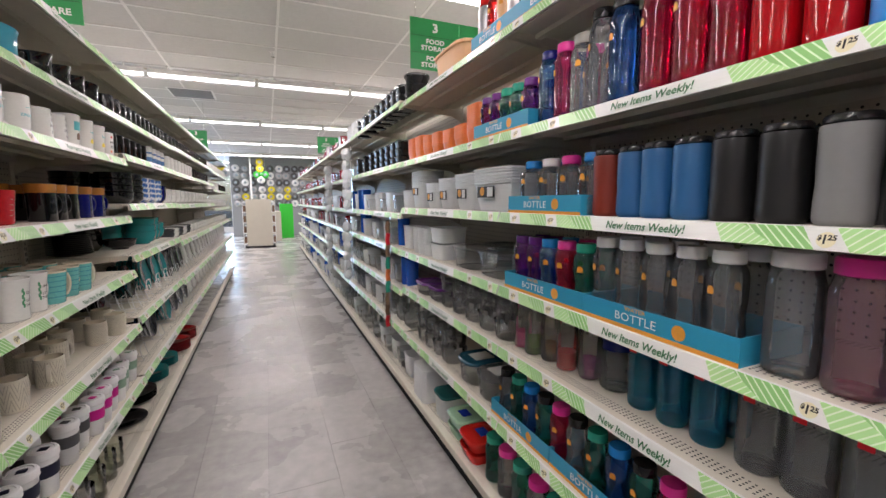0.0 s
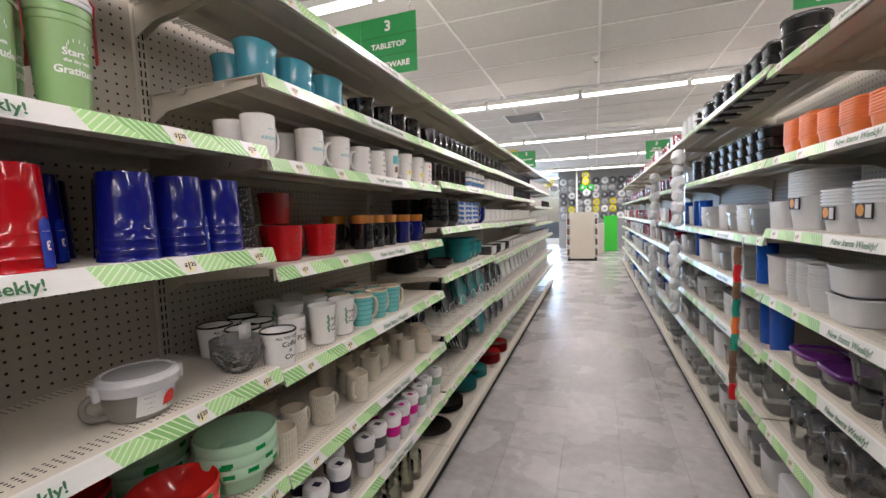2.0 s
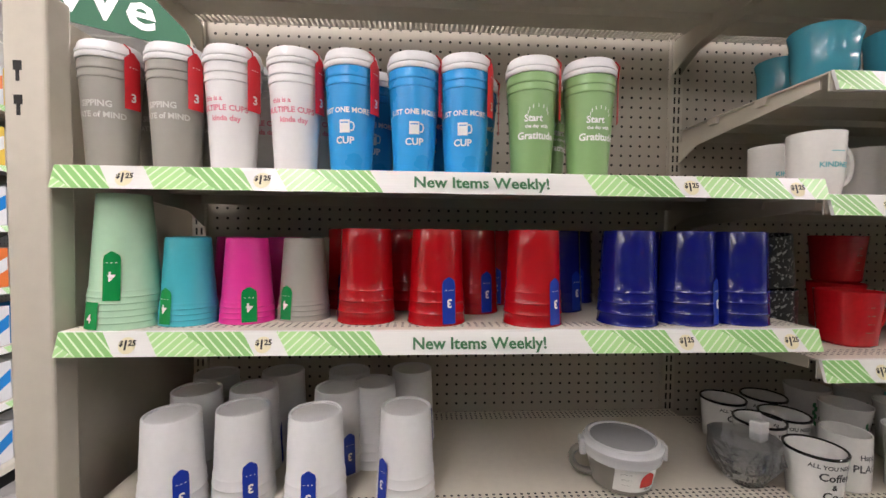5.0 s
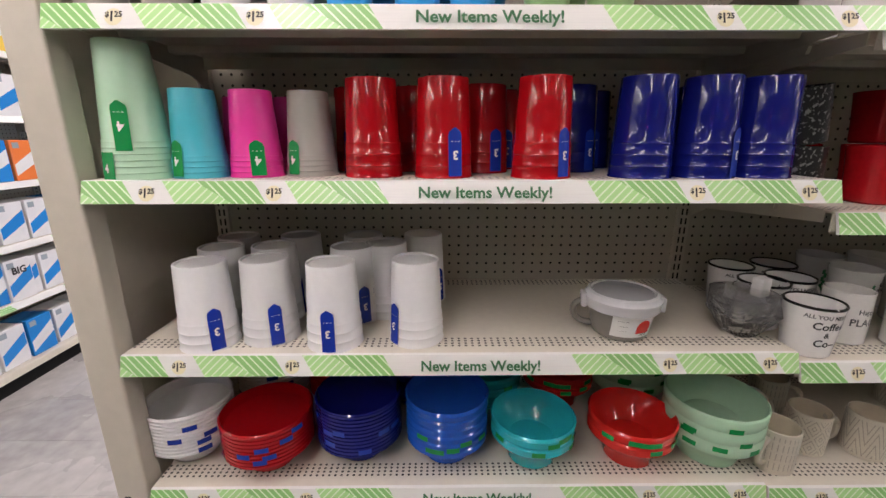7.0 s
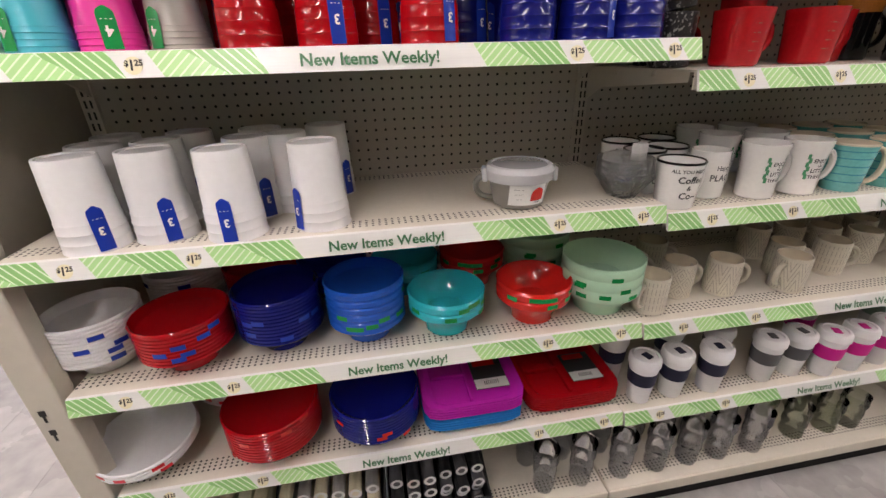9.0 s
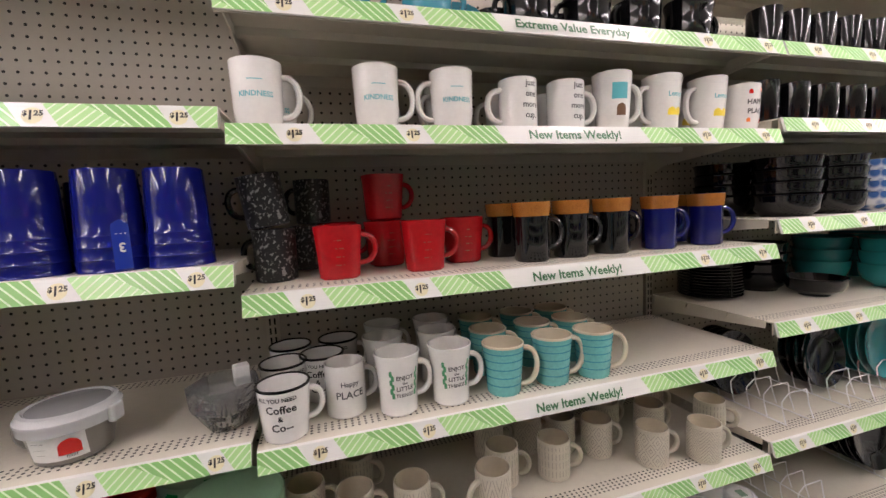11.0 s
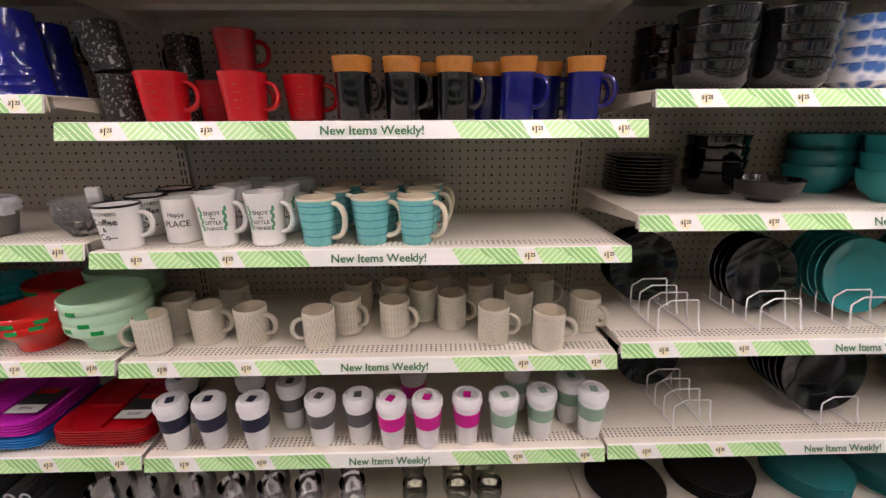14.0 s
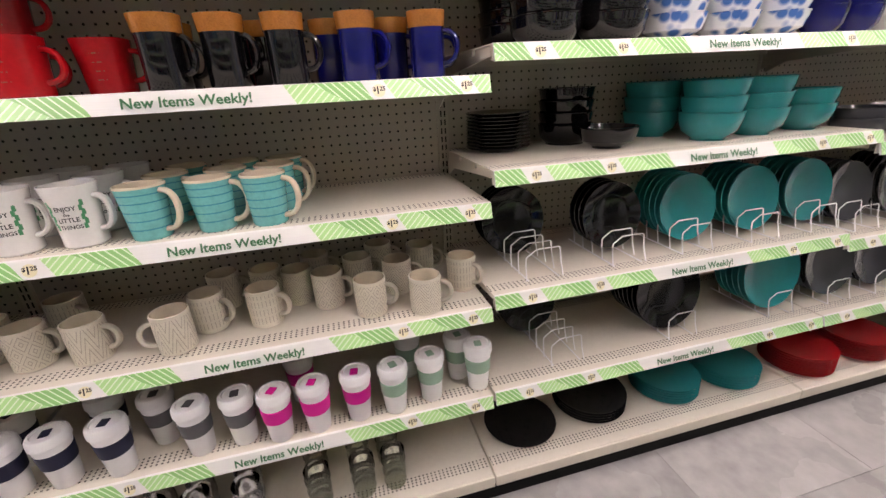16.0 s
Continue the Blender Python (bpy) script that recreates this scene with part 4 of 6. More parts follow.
for key, y, x, a in (("white", 0.030, -0.118, 10), ("red", 0.208, -0.090, 0), ("navy", 0.396, -0.115, 0), ("cobalt", 0.585, -0.108, 20), ("teal", 0.767, -0.092, 0), ("coral", 0.978, -0.092, 10), ("mint", 1.155, -0.100, 0), ("white", 0.14, -0.300, 0), ("red", 0.325, -0.300, 40), ("navy", 0.50, -0.305, 0), ("teal", 0.69, -0.29, 90), ("coral", 0.875, -0.29, 0), ("mint", 1.06, -0.30, 30)):
    place("bowl_" + key, BOWLS[key], on_left(y, x, LEFT[0][1], a))


def wide_bowls(material, label, n, chip, seed):
    def build():
        rnd = random.Random(seed)
        t = thing("bowl_stack", label, "bowl stack", "wide plastic bowls")
        gap = 0.0085
        h0 = 0.050
        prof = [(0.055, 0.0), (0.064, 0.003), (0.096, h0 * 0.7), (0.105, h0)]
        for i in range(n):
            z = h0 + i * gap
            prof += [(0.1055, z), (0.1090, z + gap * 0.3), (0.1090, z + gap * 0.7), (0.1055, z + gap * 0.95)]
        top = h0 + n * gap
        prof += [(0.1095, top), (0.106, top + 0.002), (0.096, top - 0.018), (0.062, top - h0 + 0.006), (0, top - h0 + 0.006)]
        part("bowl", lathe([(0, 0)] + prof, 36), material, t, smooth=True)
        for i in range(4):
            part("sticker", patch(0.024, 0.010, lambda z: 0.1090, h0 + rnd.random() * n * gap, rnd.uniform(-1, 1), lift=0.0014, nz=2), chip, t)
        return t
    return build


place("wide_white", wide_bowls(WHITE_P, "few white plastic salad bowls with red stickers", 3, TAG_RED, 1), pose(-0.100, 0.045, 0.4475, 0, 4, 0))
place("wide_red", wide_bowls(RED_P, "stack of wide red plastic bowls", 10, CORAL_P, 2), on_left(0.335, -0.090, 0.44))
place("wide_navy", wide_bowls(NAVY_P, "stack of wide navy plastic bowls with red stickers", 9, CORAL_P, 3), on_left(0.580, -0.090, 0.44))
place("wide_white", None, on_left(0.20, -0.290, 0.44))


def tray_stack(material, n, label, with_label=True):
    """Divided plates: rounded trays with three wells, nested."""
    def build():
        t = thing("tray_stack", label, "tray stack", "divided plastic trays")
        for k in range(n):
            z = 0.008 * k
            bm = lathe([(0, z + 0.002), (0.098, z + 0.002), (0.112, z + 0.016), (0.124, z + 0.018), (0.124, z + 0.021), (0.111, z + 0.020), (0.097, z + 0.006), (0, z + 0.006)], 40, power=7.0, stretch=1.05)
            if k == n - 1:
                box(bm, -0.10, 0.10, -0.012, -0.004, z + 0.004, z + 0.017, 0.002)
                box(bm, 0.0, 0.008, -0.10, -0.005, z + 0.004, z + 0.017, 0.002)
            part("tray", bm, material, t, smooth=True)
        if with_label:
            z = 0.008 * (n - 1) + 0.0185
            lb = part("label", box_bm(-0.035, 0.075, 0.01, 0.098, z, z + 0.001), CARD_BLACK, t, "dark printed sleeve label")
            part("label_band", box_bm(0.040, 0.074, 0.011, 0.097, z + 0.001, z + 0.0016), PAPER, lb)
            part("label_stripe", box_bm(-0.030, -0.010, 0.02, 0.08, z + 0.001, z + 0.0016), CORAL_P, lb)
            part("barcode", on_top("IIIIIIII", 0.02, 0.056, 0.054, z + 0.002), None, lb)
        return t
    return build


def on_top(text, size, x, y, z):
    me = lettering(text, size, BLACK_INK).copy()
    for v in me.vertices:
        a, b = v.co.x, v.co.y
        v.co = (x - b, y + a, z)
    return me


place("tray_blue", tray_stack(AZURE_P, 4, "stack of azure blue divided plastic trays", False), on_left(0.825, -0.140, 0.44))
place("tray_magenta", tray_stack(MAGENTA_P, 5, "stack of magenta divided plastic trays with label"), on_left(0.825, -0.137, 0.44 + 0.041))
place("tray_red", tray_stack(RED_P, 6, "stack of red divided plastic trays with label"), on_left(1.097, -0.148, 0.44))


def liner_box(dark, label):
    def build():
        rnd = random.Random(5 + dark)
        t = thing("liner_box", label, "display box", "boxes of shelf liner")
        w, d, h = 0.284, 0.22, 0.075
        body = CARD_BLACK if dark else CARD_GREY
        front = part("front", box_bm(-0.003, 0.0, 0, w, 0.0, h), CARD_BLACK, t)
        for y in (0.0, w - 0.003):
            bm = bmesh.new()
            pts = [(-0.0035, 0.0), (-d, 0.0), (-d, 0.17), (-d * 0.72, 0.17), (-d * 0.55, 0.12), (-0.0035, h)]
            a = [bm.verts.new((x, y, z)) for x, z in pts]
            b = [bm.verts.new((x, y + 0.003, z)) for x, z in pts]
            bm.faces.new(a), bm.faces.new(b[::-1])
            for i in range(len(pts)):
                j = (i + 1) % len(pts)
                bm.faces.new((a[i], b[i], b[j], a[j]))
            part("side", bm, CARD_GREY if y == 0 else CARD_BLACK, t)
        part("back", box_bm(-d - 0.003, -d - 0.0005, 0, w, 0, 0.17), body, t)
        part("bottom", box_bm(-d, -0.0035, 0.0035, w - 0.0035, 0.0, 0.003), CARD_BLACK, t)
        tx = part("print", on_front(lettering("SHELF\nLINER", 0.030, WHITE_INK, bold=0.0005, width=0.82), 0.0008, 0.062, 0.042), None, front, "white lettering SHELF LINER")
        part("print_panel", box_bm(0.0004, 0.0010, 0.115, 0.20, 0.018, 0.070), CARD_GREY, front)
        for y in (0.222, 0.248):
            part("print_dot", on_front(lettering("o", 0.030, WHITE_INK, bold=0.003), 0.0009, y, 0.040), None, front)
        cols = (CARD_BLACK, DKGREY_P) if dark == 2 else (plastic("liner_grey", (0.30, 0.29, 0.28), 0.6), plastic("liner_cream", (0.66, 0.60, 0.45), 0.6)) if dark else (plastic("liner_cream", (0.66, 0.60, 0.45), 0.6), plastic("liner_ivory", (0.72, 0.69, 0.58), 0.6))
        for i in range(6):
            for j in range(4):
                c = cols[(i + j) % 2]
                y, z = 0.030 + i * 0.0448, 0.026 + j * 0.036
                x1 = -0.012 - 0.02 * (j % 2) - rnd.uniform(0.0, 0.02)
                roll = part("roll", tube([(-d + 0.012, y, z), (x1, y + rnd.uniform(-0.002, 0.002), z + rnd.uniform(0.0, 0.004))], 0.0175, sides=14), c, t, "rolled shelf liner")
                core = part("core", lathe([(0.0172, 0.0), (0.0095, 0.0), (0.009, -0.012)], 12), PAPER if dark else WHITE_P, roll)
                core.matrix_basis = pose(x1 + 0.0012, y, z + 0.002, 0, 90, 0)
        return t
    return build


place("liner_light", liner_box(0, "open display box of cream shelf liner rolls"), on_left(0.004, 0.002, DECK))
place("liner_mid", liner_box(1, "open display box of patterned shelf liner rolls"), on_left(0.292, 0.002, DECK))
place("liner_dark", liner_box(2, "open display box of black shelf liner rolls"), on_left(0.580, 0.002, DECK))


# ---- goods: mugs section ----
def glass_tumbler(h, r0, r1, material, label):
    outer = []
    for i in range(9):
        z = h * i / 8
        outer.append((r0 + (r1 - r0) * i / 8 + 0.0022 * math.sin(i * 2.3), z))

    def build():
        t = thing("drinking_glass", label, "glass", "rows of drinking glasses")
        part("bowl", lathe([(0, 0), *outer], 20), material, t, smooth=True)
        return t
    return build


CLEAR_G = glass_tumbler(0.160, 0.029, 0.038, GLASS, "tall clear rippled drinking glass")
GREEN_G = glass_tumbler(0.125, 0.032, 0.037, GREEN_GLASS, "short green tinted drinking glass")
for y in (1.04, 1.155, 1.285, 1.405, 1.515, 1.620, 1.745):
    place("clear_glass", CLEAR_G, on_left(y, -0.050, DECK, 360 * random.random()))
    place("clear_glass", CLEAR_G, on_left(y - 0.02, -0.145, DECK, 360 * random.random()))
for y in (1.922, 2.050, 2.142):
    place("green_glass", GREEN_G, on_left(y, -0.070, DECK, 360 * random.random()))
    place("green_glass", GREEN_G, on_left(y - 0.01, -0.165, DECK, 360 * random.random()))


def sip_cup(material, label):
    outer = [(0.026, 0.0), (0.0285, 0.003), (0.036, 0.10), (0.0385, 0.128)]
    rad = line_radius(outer)

    def build():
        t = thing("coffee_cup", label, "travel cup", "white travel cups with coloured bands")
        part("body", lathe([(0, 0)] + outer + [(0, 0.128)], 28), WHITE_P, t, smooth=True)
        part("band", lathe([(rad(0.062), 0.062), (rad(0.064) + 0.0018, 0.064), (rad(0.102) + 0.0018, 0.102), (rad(0.104), 0.104)], 28), material, t, "coloured silicone band", smooth=True)
        lid = part("lid", lathe([(0.0395, 0.122), (0.0412, 0.124), (0.0405, 0.140), (0.036, 0.147), (0.030, 0.148), (0.028, 0.144), (0, 0.144)], 28), WHITE_P, t, "white lid", smooth=True)
        part("sip_tab", box_bm(-0.009, 0.016, -0.010, 0.010, 0.1445, 0.1475, 0.002), material, lid)
        return t
    return build


NAVY_S = plastic("ink_navy", (0.008, 0.010, 0.035), 0.5)
GREY_S = plastic("band_grey", (0.085, 0.085, 0.09), 0.5)
PINK_S = plastic("band_pink", (0.62, 0.005, 0.26), 0.5)
SAGE_S = plastic("band_sage", (0.26, 0.40, 0.30), 0.5)
SIP = {"navy": (NAVY_S, "white travel cup with navy band"), "grey": (GREY_S, "white travel cup with dark grey band"), "pink": (PINK_S, "white travel cup with hot pink band"), "sage": (SAGE_S, "white travel cup with sage green band")}
for key, y, x in (("navy", 1.290, -0.048), ("navy", 1.388, -0.050), ("navy", 1.504, -0.046), ("grey", 1.579, -0.122), ("grey", 1.678, -0.053), ("grey", 1.779, -0.056), ("pink", 1.869, -0.036), ("pink", 1.964, -0.038), ("pink", 2.070, -0.046), ("sage", 2.168, -0.042), ("sage", 2.273, -0.058), ("sage", 2.413, -0.059), ("sage", 2.371, -0.122), ("navy", 1.262, -0.15), ("navy", 1.45, -0.16), ("pink", 1.92, -0.17), ("sage", 2.23, -0.18)):
    place("sip_" + key, sip_cup(*SIP[key]), on_left(y, x, LEFT[1][0], random.uniform(-25, 25)))

STONE_OUT = [(0.036, 0.0), (0.0395, 0.003), (0.0405, 0.05), (0.0405, 0.098)]
PAT = list(STONEWARE)


def stone_mug(kind, side):
    return mug("stoneware_mug", "beige stoneware mug with incised %s pattern" % kind, STONE_OUT, STONEWARE[kind], STONE_C, 0.030, rim=None, inside=CREAM_C, group="beige patterned mugs", turn=math.radians(side))


stone_rows = [(1.275, -0.066, -60, "stripe"), (1.285, -0.173, 90, "diamond"), (1.386, -0.117, 90, "diamond"), (1.508, -0.102, 80, "zigzag"), (1.689, -0.078, -70, "zigzag"), (1.745, -0.152, 70, "stripe"), (1.879, -0.134, 70, "stripe"), (1.955, -0.225, 90, "chevron"), (2.035, -0.173, 80, "diamond"), (2.140, -0.088, 75, "diamond"), (2.276, -0.055, 75, "chevron"), (2.400, -0.145, 40, "stripe"),
              (1.76, -0.27, 90, "zigzag"), (1.87, -0.26, 60, "diamond"), (2.00, -0.32, 90, "stripe"), (2.12, -0.25, 90, "zigzag"), (2.225, -0.19, 80, "chevron"), (2.31, -0.28, 80, "stripe"), (2.19, -0.34, 80, "diamond"), (1.40, -0.25, 60, "stripe")]
for y, x, side, kind in stone_rows:
    k = "stone_%s_%d" % (kind, side)
    place(k, stone_mug(kind, side), on_left(y, x, LEFT[1][1], random.uniform(-6, 6)))

# The shelf of printed white mugs and banded aqua mugs.
ROUND_OUT = [(0.030, 0.0), (0.036, 0.004), (0.0395, 0.045), (0.0425, 0.095), (0.0435, 0.108)]
BARREL_OUT = [(0.034, 0.0), (0.038, 0.004), (0.038, 0.045), (0.0415, 0.09), (0.0465, 0.122)]
STRAIGHT_OUT = [(0.037, 0.0), (0.040, 0.003), (0.040, 0.105)]
coffee = mug("printed_mug", "white mug with black rim and coffee lettering", [(0.036, 0), (0.039, 0.003), (0.046, 0.085), (0.0475, 0.100)], WHITE_C, None, 0.028, rim=BLACK_C, group="printed white mugs", prints=[("text", "ALL YOU NEED", 0.0105, BLACK_INK, 0.084, -0.35), ("text", "Coffee", 0.020, BLACK_INK, 0.066, -0.2), ("text", "&", 0.014, BLACK_INK, 0.049, -0.25), ("text", "Co--", 0.020, BLACK_INK, 0.032, -0.2)])
place_mug = mug("printed_mug", "white mug with grey lettering", STRAIGHT_OUT, WHITE_C, None, 0.028, group="printed white mugs", prints=[("text", "Happy", 0.014, GREY_S, 0.070, 0.0), ("text", "PLACE", 0.020, GREY_S, 0.048, 0.0)])
enjoy = mug("printed_mug", "tall white mug with green leaf wreath lettering", BARREL_OUT, WHITE_C, None, 0.030, group="printed white mugs", prints=[("text", "ENJOY", 0.0120, BLACK_INK, 0.080, 0.25), ("text", "the", 0.008, BLACK_INK, 0.069, 0.25), ("text", "LITTLE", 0.0120, BLACK_INK, 0.058, 0.25), ("text", "THINGS", 0.0105, BLACK_INK, 0.044, 0.25)] + [("round", 0.006, 0.012, GREEN_INK, 0.045 + 0.009 * i, 0.25 + s * (0.60 + 0.08 * (i % 2))) for s in (-1, 1) for i in range(6)])
aqua_out = [(0.0345, 0.0), (0.0365, 0.003), (0.040, 0.05), (0.0455, 0.108)]
aqua = mug("banded_mug", "aqua banded mug with cream ear and inside", aqua_out, AQUA_C, CREAM_C, 0.036, hz=(0.15, 0.9), inside=CREAM_C, rim=CREAM_C, group="aqua banded mugs", bands=[(z, z + 0.0022, TEALCUP_C, 0.0008) for z in (0.022, 0.040, 0.058, 0.076, 0.092)], turn=math.radians(70))
ZB3 = LEFT[1][2]
place("coffee_mug", coffee, on_left(1.270, -0.050, ZB3, 8))
for y, x, a in ((1.262, -0.165, 40), (1.340, -0.19, 0), (1.27, -0.28, 20), (1.38, -0.29, 0)):
    place("coffee_mug", coffee, on_left(y, x, ZB3, a))
place("place_mug", place_mug, on_left(1.383, -0.100, ZB3, 10))
for y, x, a in ((1.485, -0.065, -4), (1.597, -0.067, -12), (1.475, -0.185, 30), (1.60, -0.18, 0), (1.49, -0.29, 0), (1.615, -0.285, 0)):
    place("enjoy_mug", enjoy, on_left(y, x, ZB3, a))
for c, (y, x) in enumerate(((1.717, -0.062), (1.840, -0.067), (1.947, -0.063))):
    for k in range(3):
        place("aqua_mug", aqua, on_left(y + 0.012 * k, x - 0.112 * k, ZB3, random.uniform(-12, 12)))

# Red, speckled and glaze-dipped mugs.
ZB4 = LEFT[1][3]
red_out = [(0.036, 0.0), (0.040, 0.004), (0.043, 0.05), (0.048, 0.104)]
red_mug = mug("red_mug", "red glazed mug with worn dark lettering", red_out, RED_C, None, 0.034, group="red mugs", power=3.0, prints=[("text", w, 0.013, BROWN_INK, 0.078 - 0.016 * i, 0.0) for i, w in enumerate(("- -- -", "-- ---", "- -- --", "--- -"))])
for y, x, a in ((1.389, -0.111, 0), (1.566, -0.115, -3), (1.680, -0.190, 0), (1.505, -0.245, 10), (1.40, -0.33, 0)):
    place("red_mug", red_mug, on_left(y, x, ZB4, a))
place("red_mug", None, on_left(1.505, -0.245, ZB4 + 0.107, 10))
speck = mug("speckled_mug", "black mug with white speckled lettering print", [(0.036, 0.0), (0.040, 0.003), (0.041, 0.102)], SPECKLE, BLACK_C, 0.028, group="black speckled mugs", turn=-math.pi * 0.6)
place("speck_mug", speck, on_left(1.268, -0.150, ZB4, 0))
place("speck_mug", None, pose(-0.150, 1.262, ZB4 + 0.1085, 9, 0, 15))
place("speck_mug", None, on_left(1.33, -0.30, ZB4, 0))
place("speck_mug", None, on_left(1.345, -0.30, ZB4 + 0.106, 0))
dip_out = [(0.0345, 0.0), (0.0375, 0.004), (0.0375, 0.092), (0.0395, 0.108), (0.0415, 0.132)]
dips = {"black": BLACK_C, "navy": NAVY_C}
for key, y, x in (("black", 1.813, -0.097), ("black", 1.921, -0.106), ("black", 2.036, -0.107), ("navy", 2.180, -0.108), ("navy", 2.331, -0.108), ("navy", 2.125, -0.205), ("navy", 2.265, -0.20), ("black", 1.80, -0.22), ("black", 1.98, -0.215), ("navy", 2.36, -0.22)):
    place("dip_" + key, mug("glazed_mug", "tall %s mug with caramel drip glaze rim" % key, dip_out, dips[key], None, 0.034, hz=(0.22, 0.72), group="mugs with caramel rims", bands=[(0.101, 0.1322, CARAMEL_C, 0.0007)], inside=CARAMEL_C, turn=math.radians(75), power=2.6), on_left(y, x, ZB4, random.uniform(-12, 8)))

# Printed white mugs above.
ZB5 = LEFT[1][4]
white_out = [(0.032, 0.0), (0.037, 0.004), (0.041, 0.03), (0.0435, 0.115)]
tall_out = [(0.030, 0.0), (0.034, 0.004), (0.037, 0.04), (0.0435, 0.128)]
WM = {
    "kind": ([("text", "------", 0.013, TEAL_INK, 0.080, 0), ("text", "KINDNESS", 0.0125, TEAL_INK, 0.055, 0)], white_out, "white mug with pale teal lettering"),
    "just": ([("text", w, 0.017, GREY_S, 0.092 - 0.021 * i, 0.25) for i, w in enumerate(("just", "one", "more", "cup."))], STRAIGHT_OUT, "white mug with black lettering"),
    "blue": ([("patch", 0.036, 0.034, TEAL_INK, 0.085, -0.25), ("round", 0.022, 0.026, BROWN_INK, 0.046, -0.15)], tall_out, "white mug with teal square and brown picture"),
    "lemon": ([("text", "Lemon", 0.015, TEAL_INK, 0.082, 0.1), ("round", 0.020, 0.018, YELLOW_INK, 0.045, -0.15), ("round", 0.020, 0.018, YELLOW_INK, 0.045, 0.35)], tall_out, "white mug with yellow lemon picture"),
    "happy": ([("text", "HAPPY", 0.017, BLACK_INK, 0.070, 0.1), ("text", "PLACE", 0.017, BLACK_INK, 0.048, 0.1), ("round", 0.010, 0.011, CORAL_P, 0.095, -0.3), ("round", 0.010, 0.011, CORAL_P, 0.026, 0.5), ("round", 0.009, 0.010, ORANGE_P, 0.100, 0.45), ("round", 0.009, 0.010, ORANGE_P, 0.028, -0.4)], white_out, "white mug with black lettering and red flowers"),
}
for key, y, side in (("kind", 1.269, 90), ("kind", 1.478, 90), ("kind", 1.629, -90), ("just", 1.776, -90), ("just", 1.891, 90), ("blue", 2.012, 80), ("lemon", 2.152, -90), ("lemon", 2.291, -85), ("happy", 2.398, 180)):
    pr, out_line, lab = WM[key]
    k = "white_%s_%d" % (key, side)
    build = mug("printed_mug", lab, out_line, WHITE_C, None, 0.033, hz=(0.2, 0.82), prints=pr, group="white printed mugs", turn=math.radians(side))
    place(k, build, on_left(y, -0.072, ZB5, random.uniform(-5, 5)))
    place(k, build, on_left(y + 0.018, -0.185, ZB5, random.uniform(-20, 40)))
# Flared mugs.
flare_out = [(0.036, 0.0), (0.043, 0.004), (0.0475, 0.022), (0.0490, 0.050), (0.0505, 0.074), (0.0545, 0.090)]
ZB6 = LEFT[1][5]
for key, mt, rows in (("teal", TEALCUP_C, ((1.280, -0.075), (1.430, -0.075), (1.588, -0.075), (1.70, -0.21), (1.33, -0.21))), ("black", BLACK_C, ((1.805, -0.075), (1.952, -0.075), (2.086, -0.075), (2.233, -0.075), (1.80, -0.21), (1.97, -0.21), (2.15, -0.21)))):
    for i, (y, x) in enumerate(rows):
        side = 90 if key == "teal" else -90 if i < 3 else 75
        place("flare_%s_%d" % (key, side), mug("flared_mug", "glossy %s mug with flared rim" % ("petrol teal" if key == "teal" else "black"), flare_out, mt, None, 0.030, hz=(0.2, 0.78), group="flared mugs", turn=math.radians(side), slant=0.16), on_left(y, x, ZB6, random.uniform(-8, 8)))

# ---- goods: plates and bowls section ----
black_out = [(0.030, 0.0), (0.036, 0.004), (0.039, 0.05), (0.039, 0.102)]
black_mug = mug("black_mug", "plain glossy black mug", black_out, BLACK_C, None, 0.028, group="black mugs", turn=math.radians(100))
for i in range(12):
    place("black_mug", black_mug, on_left(2.478 + 0.098 * i, -0.075, LEFT[2][5], random.uniform(-10, 10)))
for i in range(6):
    place("black_mug", black_mug, on_left(2.475 + 0.110 * i, -0.075, LEFT[2][4], random.uniform(-10, 10)))
plain_white = mug("white_mug", "plain white ceramic mug", white_out, WHITE_C, None, 0.030, group="plain white mugs", turn=math.radians(100))
stripe_blue = mug("blue_white_mug", "white mug with blue glaze bands", white_out, WHITE_C, None, 0.03, group="blue and white mugs", bands=[(0.02, 0.05, ceramic("denim", (0.10, 0.20, 0.40)), 0.0006), (0.07, 0.08, ceramic("denim", (0.10, 0.20, 0.40)), 0.0006)], turn=math.radians(100))
for i in range(4):
    place("blue_mug", stripe_blue, on_left(3.18 + 0.115 * i, -0.08, LEFT[2][4], random.uniform(-10, 10)))


def dish_stack(r, foot, h, n, gap, material, label, name="bowl_stack", category="bowl stack"):
    """Nested round bowls or plates of height h, n of them, gap apart, each its own piece."""
    def build():
        t = thing(name, label, category, "stacked tableware")
        me = None
        for k in range(n):
            bm = lathe([(0, 0.003), (foot * 0.9, 0.003), (foot, 0.0), (foot, 0.004), (foot + (r - foot) * 0.70, h * 0.34), (r * 0.955, h * 0.72), (r * 0.985, h - 0.003), (r * 1.01, h - 0.002), (r * 1.01, h), (r - 0.003, h + 0.0005), (foot + (r - foot) * 0.64, h * 0.38), (foot * 0.95, 0.0075), (0, 0.007)], 32) if me is None else me
            if me is None and "plate" in name:
                bm.free()
                bm = lathe([(0, 0.002), (foot * 0.95, 0.002), (foot, 0.0), (foot + 0.004, 0.003), (r * 0.965, h - 0.0045), (r * 0.995, h - 0.002), (r, h), (r - 0.004, h), (foot + 0.002, 0.006), (0, 0.005)], 36)
            ob = part("bowl" if "bowl" in name else "plate", bm, material, t, smooth=True)
            me = ob.data
            ob.location = (0, 0, gap * k)
        return t
    return build


